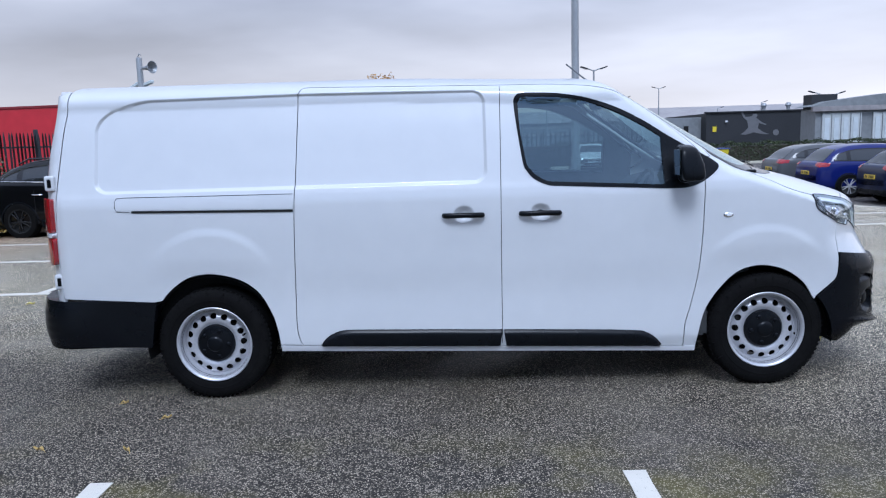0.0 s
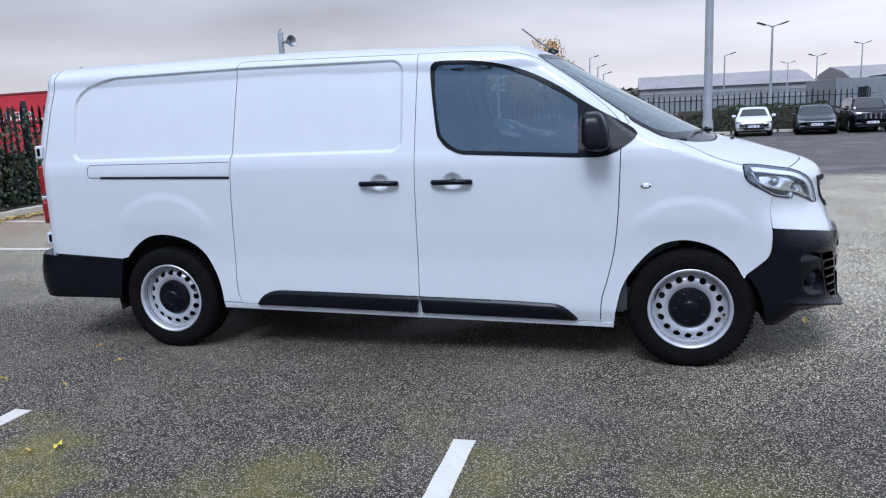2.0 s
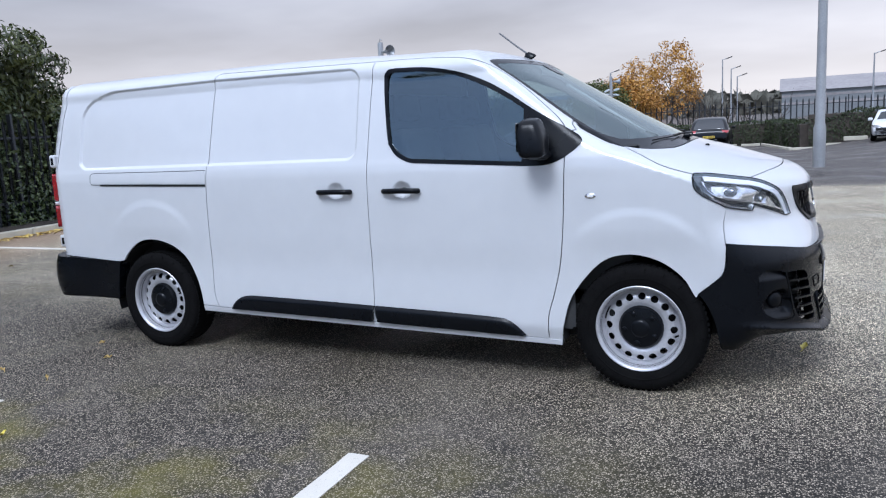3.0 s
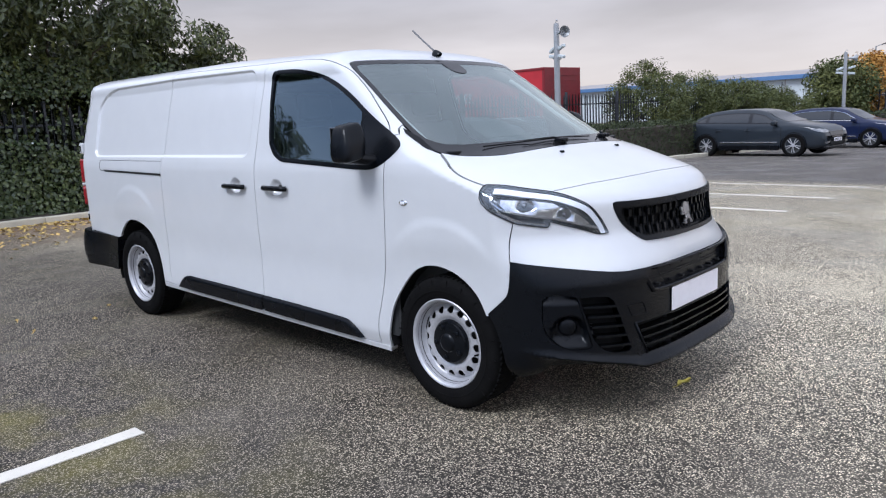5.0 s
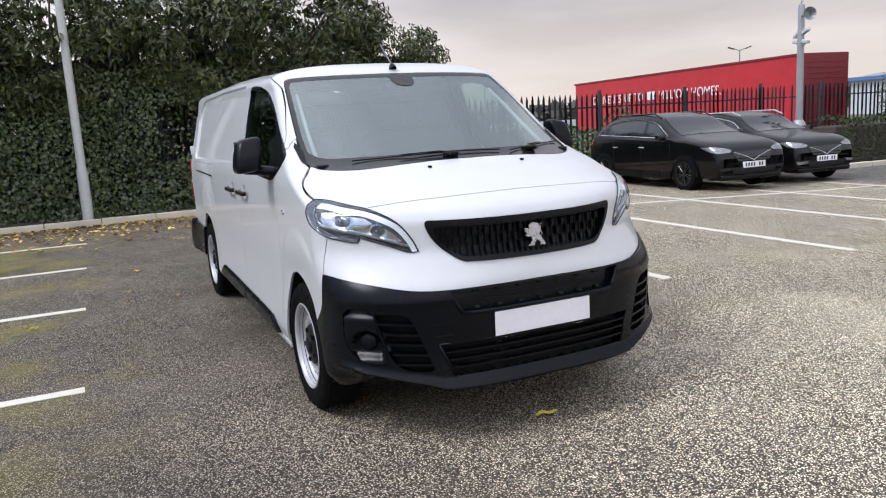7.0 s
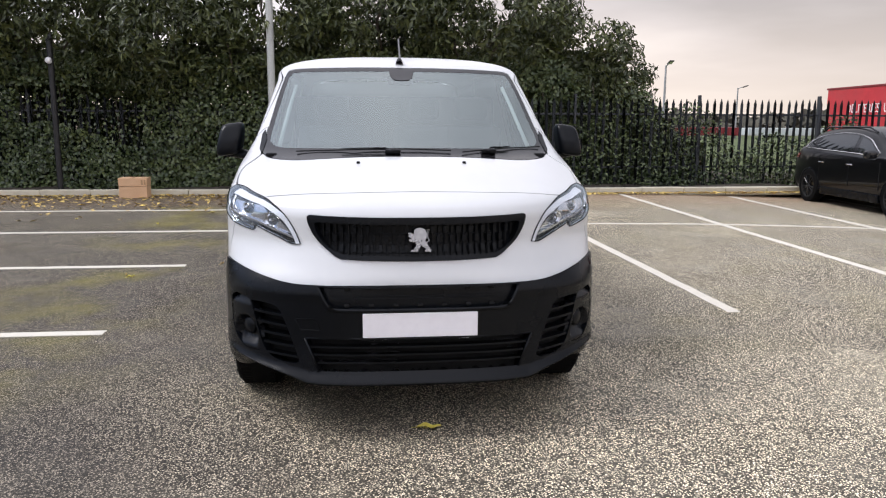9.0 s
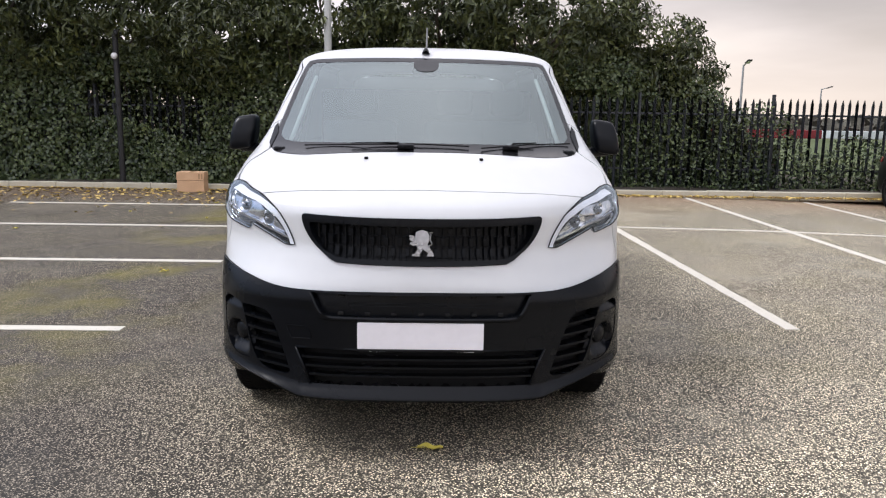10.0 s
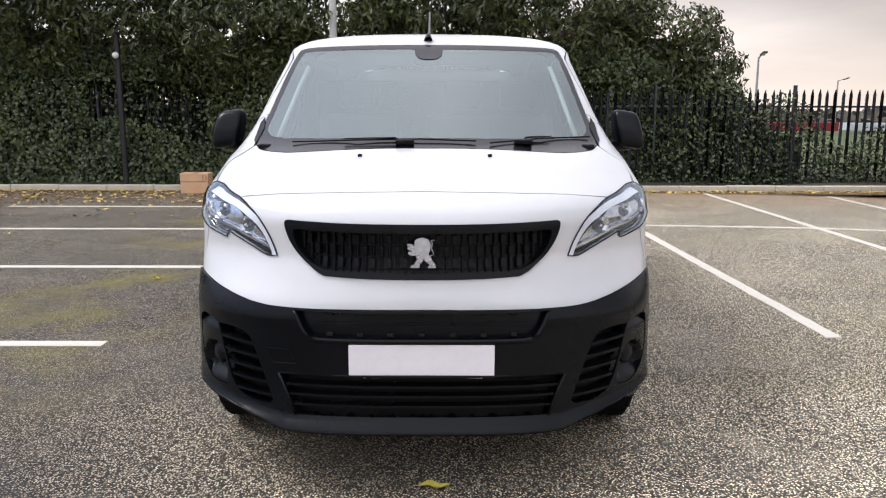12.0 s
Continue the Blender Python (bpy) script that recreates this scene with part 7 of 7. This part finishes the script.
            r2 = [bm.verts.new((x0 + wheel_r * 1.02 * math.cos(a), yy - s * .14, wheel_r + wheel_r * 1.02 * math.sin(a))) for a in a_]
            for p_, q_ in ((r0, r1), (r0, r2)):
                for i in range(len(a_) - 1):
                    bm.faces.new((p_[i], p_[i + 1], q_[i + 1], q_[i]))
            part("wheel_arch", bm, M_BLACKPL, car, "", True, 40)
    zl = float(keyed(top, hl - .30)) - .13
    for s in (1, -1):
        lamp = np.array([(-.30, .055), (-.08, .060), (.14, .028), (.25, -.012), (.22, -.050), (.02, -.060), (-.14, -.030)])
        hd, ring, rims = laid("headlight", resample(lamp, .03), (.6, -s * .8, 0), (0, 0, 1), (hl - .14 + 1.2, s * (W / 2 * .80 + .9), zl), (-.8, -s * .6, 0), M_CARLAMP, .008, .03, "clear headlight")
        fog = np.array([(-.16, .02), (.12, .03), (.16, -.02), (-.12, -.04)])
        laid("fog_light", resample(fog, .03), (.3, -s * .95, 0), (0, 0, 1), (hl + 1.2, s * (W / 2 * .72 + .35), base + .20), (-.95, -s * .3, 0), M_GLOSSBLK if dark_rim else M_CARLAMP, .010, .03)
        tail = np.array([(-.20, .05), (.18, .075), (.20, -.02), (.02, -.06), (-.18, -.04)])
        laid("tail_light", resample(tail, .03), (-.6, -s * .8, 0), (0, 0, 1), (-hl + .10 - 1.2, s * (W / 2 * .84 + .9), .93), (.8, -s * .6, 0), M_RED, .010, .03, "red tail light")
        bm = boxed((ws[1] - .42, min(s * (W / 2 - .02), s * (W / 2 + .17)), belt_f + .02), (ws[1] - .26, max(s * (W / 2 - .02), s * (W / 2 + .17)), belt_f + .16), .04, 3)
        part("door_mirror", bm, paint if not dark_rim else M_GLOSSBLK, car, "", True, 40)
        for x0 in (-.02, -L * .225 + .02):
            bm = tube([(x0 - .10, s * (W / 2 - .005), belt_f - .12), (x0 - .05, s * (W / 2 + .018), belt_f - .12), (x0 + .05, s * (W / 2 + .018), belt_f - .12), (x0 + .10, s * (W / 2 - .005), belt_f - .12)], .014, 8)
            part("door_handle", bm, M_CHROME if chrome else paint, car)
        for x0 in (ws[1] - .16, -.03, -L * .235):
            part("door_gap", boxed((x0 - .004, min(s * (W / 2 - .01), s * (W / 2 + .003)), base + .2), (x0 + .004, max(s * (W / 2 - .01), s * (W / 2 + .003)), belt_f - .04), 0), M_VOID, car)
        part("sill_trim", boxed((wh[0] + wheel_r * 1.2, min(s * (W / 2 - .06), s * (W / 2 + .006)), base - .02), (wh[1] - wheel_r * 1.2, max(s * (W / 2 - .06), s * (W / 2 + .006)), base + .13), .02), M_BLACKPL, car)
        if style == "suv" and not rails:
            part("door_moulding", boxed((wh[0] + wheel_r * 1.35, min(s * (W / 2 - .02), s * (W / 2 + .010)), base + .20), (wh[1] - wheel_r * 1.35, max(s * (W / 2 - .02), s * (W / 2 + .010)), base + .235), .006), M_SATIN, car)
        if rails:
            part("roof_rail", tube([(-hl + .75, s * W * .345, H - .10), (-hl + .95, s * W * .345, H - .01), (.05, s * W * .345, H + .0), (.30, s * W * .34, H - .09)], .016, 8), M_SILVER if rim is M_SILVER and not dark_rim else M_GLOSSBLK, car)
    gz = zl - .13
    laid("grille", resample(np.array([(-W * .27, .09), (W * .27, .09), (W * .20, -.09), (-W * .20, -.09)]), .05), (0, 1, 0), (0, 0, 1), (hl + 1, 0, gz), (-1, 0, 0), M_GLOSSBLK, .008, .05)
    laid("lower_intake", resample(np.array([(-W * .30, .06), (W * .30, .06), (W * .26, -.06), (-W * .26, -.06)]), .05), (0, 1, 0), (0, 0, 1), (hl + 1, 0, base + .16), (-1, 0, 0), M_VOID, .018, .05)
    if chrome or style == "jeep":
        for k in range(-3, 4):
            if style == "jeep":
                part("grille_slot", boxed((hl - .02, k * .11 - .03, .66), (hl + .012, k * .11 + .03, .92), .01), M_SATIN if k % 2 else M_GLOSSBLK, car)
        if style != "jeep":
            pts = [(W * .24 * k, abs(k) ** .8 * .16 - .08) for k in np.linspace(-1, 1, 9)]
            pts = [(form.ray_cast(Vector((hl + 1, y, gz + z)), Vector((-1, 0, 0)))[0] or Vector((hl, y, gz + z))) + Vector((.012, 0, 0)) for y, z in pts]
            part("grille_trim", tube([tuple(p) for p in pts], .009, 6), M_EMBLEM, car)
    part("front_bumper", boxed((hl - .45, -W / 2 * .80, base - .02), (hl - .02, W / 2 * .80, base + .10), .05, 3), M_BLACKPL, car, "", True, 40)
    part("rear_bumper", boxed((-hl + .0, -W / 2 * .82, base), (-hl + .40, W / 2 * .82, base + .20), .06, 3), M_BLACKPL, car, "", True, 40)
    if plates:
        for x0, m_, s in ((hl + .014, M_PLATE, 1), (-hl - .012, M_PLATEY, -1)):
            z0 = .50 if s > 0 else .70
            part("number_plate", boxed((x0 - .012, -.26, z0 - .055), (x0 + .012, .26, z0 + .055), .004), m_, car)
            for k in range(7):
                if k != 4:
                    yk = -.20 + k * .064
                    part("plate_bar", boxed((x0 + s * .0125 - .001, yk - .018, z0 - .034), (x0 + s * .0125 + .001, yk + .018, z0 + .034)), M_INK, car)
    car.matrix_basis = at
    return car


def stand(x, y, turn_):
    return pose(x, y, ground_z(x, y), 0, 0, turn_)


SMALL = Matrix.Diagonal((.83, .83, .83, 1))
parked_car("black crossover with black wheels and chrome window trim in a bay", P_BLACK, 4.39, 1.81, 1.52, stand(-5.35, 9.55, -4), "suv", .345, dark_rim=True, chrome=True, rails=True)
parked_car("black small crossover with silver roof rails in a bay", P_BLACK, 4.16, 1.74, 1.50, stand(-5.45, 11.85, -5), "suv", .335, chrome=True, rails=True)
parked_car("dark grey sport utility car beside the clipped hedge", P_GREY, 4.66, 1.92, 1.50, stand(-3.30, 21.6, -6), "suv", .365)
parked_car("navy blue sport utility car beside the clipped hedge", P_NAVY, 4.66, 1.90, 1.53, stand(-2.8, 28.4, -6), "suv", .37, chrome=True)
parked_car("black sport utility car seen from behind by the far hedge", P_BLACK, 4.60, 1.90, 1.60, stand(0.7, 35.0, 92), "suv", .36)
parked_car("white hatchback parked facing the van", P_WHITE, 4.05, 1.75, 1.43, stand(7.95, 30.0, -97) @ SMALL, "hatch", .33)
parked_car("dark grey saloon parked facing the van", P_GREY, 4.70, 1.84, 1.42, stand(10.4, 30.0, -99) @ SMALL, "saloon", .34)
parked_car("black boxy off-road car with round lamps", P_BLACK, 4.24, 1.80, 1.68, stand(12.35, 30.2, -94) @ SMALL, "jeep", .36, chrome=True)
parked_car("grey hatchback with a yellow rear plate", P_SILVERC, 4.46, 1.80, 1.44, stand(13.9, 18.9, -3), "hatch", .34, dark_rim=True)
parked_car("bright blue hatchback with silver wheels", P_BLUE, 4.36, 1.82, 1.48, stand(13.85, 16.4, -3), "hatch", .34)
parked_car("dark blue hatchback with a yellow rear plate", P_NAVY, 4.05, 1.75, 1.45, stand(14.05, 13.7, -3), "hatch", .33)

# ---- lorry trailer beyond the fence ----
trailer = thing("lorry_trailer", "long red curtain-sided lorry trailer with white lettering", "trailer")
part("curtain_side", boxed((-14.4, 0, .75), (-.05, 1.95, 3.02), .03), M_TRAILER, trailer, "red fabric curtain side")
part("rear_frame", boxed((-.06, -.02, .75), (.06, 1.97, 3.06), .02), M_TRAILER2, trailer, "dark red rear doors")
part("top_rail", boxed((-14.45, -.03, 2.98), (.05, .05, 3.06), .01), M_TRAILER2, trailer)
part("bottom_rail", boxed((-14.0, -.03, .68), (.0, .06, .80), .01), M_TRAILER2, trailer)
for k in range(12):
    part("door_bar", boxed((.05, .25 + .02, .9 + k * .17), (.075, 1.75, .92 + k * .17), .003), M_TRAILER2, trailer)
part("chassis", boxed((-13.6, .6, .45), (-.2, 1.6, .72), .02), M_VOID, trailer)
for x0 in (-2.0, -3.3, -4.6):
    for y0 in (.15, 1.6):
        part("wheel", lathe([(.001, -.15), (.30, -.15), (.50, -.15), (.52, -.1), (.52, .1), (.50, .15), (.001, .15)], "y", 24, (x0, y0 + .1, .52)), M_RUBBER, trailer)
for text_, x0, size_ in (("DELIVERIES. UP TO", -12.7, .50), ("MILLION HOMES.", -7.45, .50)):
    cu = bpy.data.curves.new("lettering", "FONT")
    cu.body, cu.size, cu.extrude = text_, size_, .004
    tmp = new("lettering_curve", cu)
    bpy.context.view_layer.update()
    me = bpy.data.meshes.new_from_object(tmp.evaluated_get(bpy.context.evaluated_depsgraph_get()))
    bpy.data.objects.remove(tmp)
    whole = bmesh.new()
    whole.from_mesh(me)
    bpy.data.meshes.remove(me)
    left = set(whole.verts)
    while left:
        island, todo = set(), [next(v for v in whole.verts if v in left)]
        while todo:
            v = todo.pop()
            if v in left:
                left.discard(v)
                island.add(v)
                todo += [e.other_vert(v) for e in v.link_edges]
        one, twin = bmesh.new(), {}
        for v in whole.verts:
            if v in island:
                twin[v] = one.verts.new(v.co)
        for f in whole.faces:
            if f.verts[0] in island:
                one.faces.new([twin[v] for v in f.verts])
        part("letter", one, M_LETTER, trailer, "white painted letter").matrix_basis = pose(x0, -.008, 1.98, 90, 0, 0)
    whole.free()
part("letter_bar", boxed((-8.25, -.012, 2.0), (-7.65, .0, 2.33)), M_LETTER, trailer)
trailer.matrix_basis = pose(-9.9, 18.75, -.08, 0, 0, -6.5)

# ---- distant buildings ----
def shed(label, x0, x1, y0, depth, eave, ridge, wall, roof, category="building", bands=0, band_m=None, turn_=0):
    b = thing("shed", label, category, "distant buildings")
    part("wall", boxed((x0, y0, -1), (x1, y0 + depth, eave), .02), wall, b)
    bm = bmesh.new()
    pts = [(y0 - .4, eave), (y0 + depth * .22, eave + (ridge - eave) * .62), (y0 + depth / 2, ridge), (y0 + depth * .78, eave + (ridge - eave) * .62), (y0 + depth + .4, eave)]
    r0, r1 = [bm.verts.new((x0 - .3, y, z)) for y, z in pts], [bm.verts.new((x1 + .3, y, z)) for y, z in pts]
    for i in range(4):
        bm.faces.new((r0[i], r0[i + 1], r1[i + 1], r1[i]))
    bm.faces.new(r0)
    bm.faces.new(r1)
    part("roof", bm, roof, b)
    n = int((x1 - x0) / 6)
    for i in range(1, n):
        part("roof_seam", boxed((x0 + i * 6 - .06, y0 - .45, eave - .05), (x0 + i * 6 + .06, y0 - .40, eave + .1)), wall, b)
        part("wall_seam", boxed((x0 + i * 6 - .05, y0 - .05, 0), (x0 + i * 6 + .05, y0 + .0, eave - .1)), roof, b)
    for k in range(bands):
        part("wall_band", boxed((x0 - .02, y0 - .06, eave - .9 - k * 1.1), (x1 + .02, y0 - .01, eave - .55 - k * 1.1)), band_m or roof, b)
    return b


shed("long grey sports hall with a pale rounded roof", 3.8, 29.0, 120, 26, 3.6, 5.9, M_GREYCLAD, M_ROOFGREY, bands=2)
shed("second grey sports hall with a pale roof", 34.0, 75.0, 118, 26, 3.6, 5.9, M_GREYCLAD, M_ROOFGREY, bands=2)
wh_ = shed("white warehouse with a blue band under its roof", -62, -16.0, 92, 30, 4.2, 5.4, M_PALECLAD, M_ROOFGREY)
part("blue_band", boxed((-62.2, 91.3, 3.85), (-16, 91.7, 4.35), .02), M_BLUECLAD, wh_, "blue cladding band")
for k in range(9):
    part("cladding_rib", boxed((-60 + k * 4.8, 91.92, 0), (-59.9 + k * 4.8, 91.98, 3.6)), M_GREYCLAD, wh_)
blk = thing("black_building", "low black building with a grey painted mural", "building", "distant buildings")
part("wall", boxed((28.5, 75, -1), (41.0, 90, 3.35), .03), M_BRICKBLK, blk)
part("side_wall", boxed((22.0, 76.5, -1), (28.5, 90, 3.0), .03), M_GREYCLAD, blk)
part("parapet", boxed((28.3, 74.8, 3.35), (41.2, 75.2, 3.5), .02), M_BRICKBLK, blk)
mural = np.array([(-1.0, 1.45), (-.85, 1.5), (-.6, .95), (-.1, 1.0), (.05, 1.25), (.3, 1.3), (.42, 1.1), (.3, .85), (.75, .35), (1.2, .1), (1.1, 0), (.55, .25), (.45, -.3), (.9, -.75), (1.4, -1.0), (.9, -1.0), (.1, -.75), (-.5, -1.0), (-1.0, -.95), (-.6, -.6), (-.35, -.2), (-.45, .55), (-.75, .85)])
plate(mural, [], .02, lambda u, v, w: (33.4 + u * 1.25, 74.97 - w, 1.95 + v * .95), M_MURAL, "mural_shape", blk, "plain grey painted mural shape", .3)
part("mural_disc", lathe([(.001, -.02), (.32, -.02), (.32, 0)], "y", 20, (35.9, 74.97, 1.15)), M_MURAL, blk)
for x0 in (30.6, 38.6):
    part("wall_lamp", boxed((x0 - .12, 74.8, 2.35), (x0 + .12, 75.0, 2.55), .03), M_LENSW, blk)
part("yellow_sign", boxed((29.2, 74.93, 1.4), (29.6, 74.98, 1.95)), M_YELLOW, blk)
for x0 in (36.2, 38.9):
    v_ = part("roof_vent", lathe([(.22, 3.4), (.22, 3.75), (.32, 3.9), (.27, 4.1), (.15, 4.2), (.001, 4.2)], "z", 14, (x0, 79, .2)), M_GALV, blk, "", True, 40)
for x0, w0 in ((24.0, .9), (26.6, .5)):
    part("doorway", boxed((x0, 76.40, 0), (x0 + w0, 76.49, 2.1)), M_VOID, blk)
gb = thing("grey_building", "grey pavilion with pale folding doors", "building", "distant buildings")
part("wall", boxed((30.4, 55.0, -1), (46, 57.5, 2.95), .03), M_GREYCLAD, gb)
part("fascia", boxed((30.0, 54.6, 2.75), (46.3, 55.0, 3.15), .03), M_ROOFGREY, gb)
bm = bmesh.new()
pts = [(29.9, 3.15), (31.2, 3.55), (36.0, 4.05), (46.4, 4.0), (46.4, 3.15)]
r0, r1 = [bm.verts.new((x, 54.6, z)) for x, z in pts], [bm.verts.new((x, 57.7, z)) for x, z in pts]
for i in range(4):
    bm.faces.new((r0[i], r0[i + 1], r1[i + 1], r1[i]))
bm.faces.new(r0)
bm.faces.new(r1)
part("roof", bm, M_GREYCLAD, gb)
part("stair_block", boxed((30.5, 56, 2.9), (32.6, 57.4, 4.15), .03), M_BRICKBLK, gb)
for x0 in (30.9, 34.9, 38.9):
    part("folding_door", boxed((x0, 54.86, 0), (x0 + 3.1, 54.98, 2.6), .02), M_SHUTTER, gb, "pale folding door")
    for k in range(4):
        part("door_glass", boxed((x0 + .18 + k * .75, 54.82, .5), (x0 + .55 + k * .75, 54.87, 2.25)), M_PALECLAD, gb)
        part("door_rail", boxed((x0 + .70 + k * .75, 54.80, .05), (x0 + .74 + k * .75, 54.87, 2.55)), M_GREYCLAD, gb)
far = palisade("far dark steel fence behind the low hedge", (-4.5, 41.0), (16.0, 42.0), 0.5, .30, -.1)

for x, y, h, hd, a in ((11.35, 47.1, 6.0, 2, 10), (29.5, 97, 7.5, 2, 0), (-1.85, 80, 6.7, 1, 0), (-1.0, 80, 5.7, 1, 0), (-.4, 80, 4.9, 1, 0), (11.0, 70, 5.6, 1, 0), (23.6, 110, 6.2, 2, 0), (23.07, 90, 6.0, 2, 10),
                       (48.6, 110, 5.7, 1, 0), (42.0, 110, 5.0, 1, 0), (34.3, 60, 4.4, 1, 0), (33.1, 60, 4.5, 1, 180), (-40, 19.4, 5.2, 1, 0), (-60, 34.8, 4.8, 1, 90), (-40, 48.3, 6.2, 2, 60), (-12.5, 75, 6.0, 1, 0)):
    lamp_post(x, y, h, .09, .055, "distant double-headed lamp column" if hd == 2 else "distant single-headed lamp column", -.1, hd, .7, a, M_GALV)

rng = np.random.default_rng(12)
n = 14000                                                      # far bare woods on the skyline
a_ = rng.uniform(-.1, 2 * math.pi, n)
d_far = rng.uniform(230, 300, n)
c_ = np.stack([d_far * np.cos(a_), d_far * np.sin(a_), rng.uniform(0, 1, n) * (5.2 + 1.6 * np.sin(a_ * 9) + 1.2 * np.sin(a_ * 23))], 1)
tagged(leaves("far_woods", c_, rng.normal(0, 1, (n, 3)), (3.0, 6.0), rng, M_FARWOOD, wide=.8), "low bare woods on the skyline", "woods", kind="stuff")
for y0, x0, z0, m_ in ((16, -62, .50, M_PALECLAD), (29, -62, .55, M_TRAILER2), (43, -64, .5, M_PALECLAD)):
    v_ = thing("distant_trailer", "parked trailer far beyond the field", "trailer", "distant trailers")
    part("box_body", boxed((x0, y0 - 6, .3), (x0 + 2.5, y0 + 6, z0 + .5), .05), m_, v_)
    for yy in (-4, -2.8, 3.5):
        part("wheel", lathe([(.001, -.15), (.48, -.15), (.48, .15), (.001, .15)], "x", 16, (x0 + 2.3, y0 + yy, .50)), M_RUBBER, v_)

# tall bare trees across the road behind the first stand, mirrored in the door window
rng = np.random.default_rng(31)
bare0 = tree("tall bare winter tree with dense brown twigs, out of view", pose(-22, -40, 0), 13, (5.0, 5.0, 5.0), 7.0, 90, 70, M_FARWOOD, (.25, .6), 51, .25, (.7, 1.4), "bare trees", "tree", .9, .16)
# the six beyond x = 40 are added unseen, to cut horizon light on the bumper
for x0, y0, s_ in ((-12, -43, 1.1), (-3, -40, .9), (6, -44, 1.05), (15, -41, .95), (25, -43, 1.1), (36, -40, 1.0), (42, -30, 1.0), (45, -20, 1.1), (43, -10, .9), (46, 0, 1.05), (43, 10, .95), (45, 20, 1.1)):
    copy_thing(bare0, pose(x0, y0, 0, 0, 0, rng.uniform(0, 360)) @ Matrix.Diagonal((s_, s_, s_, 1)))
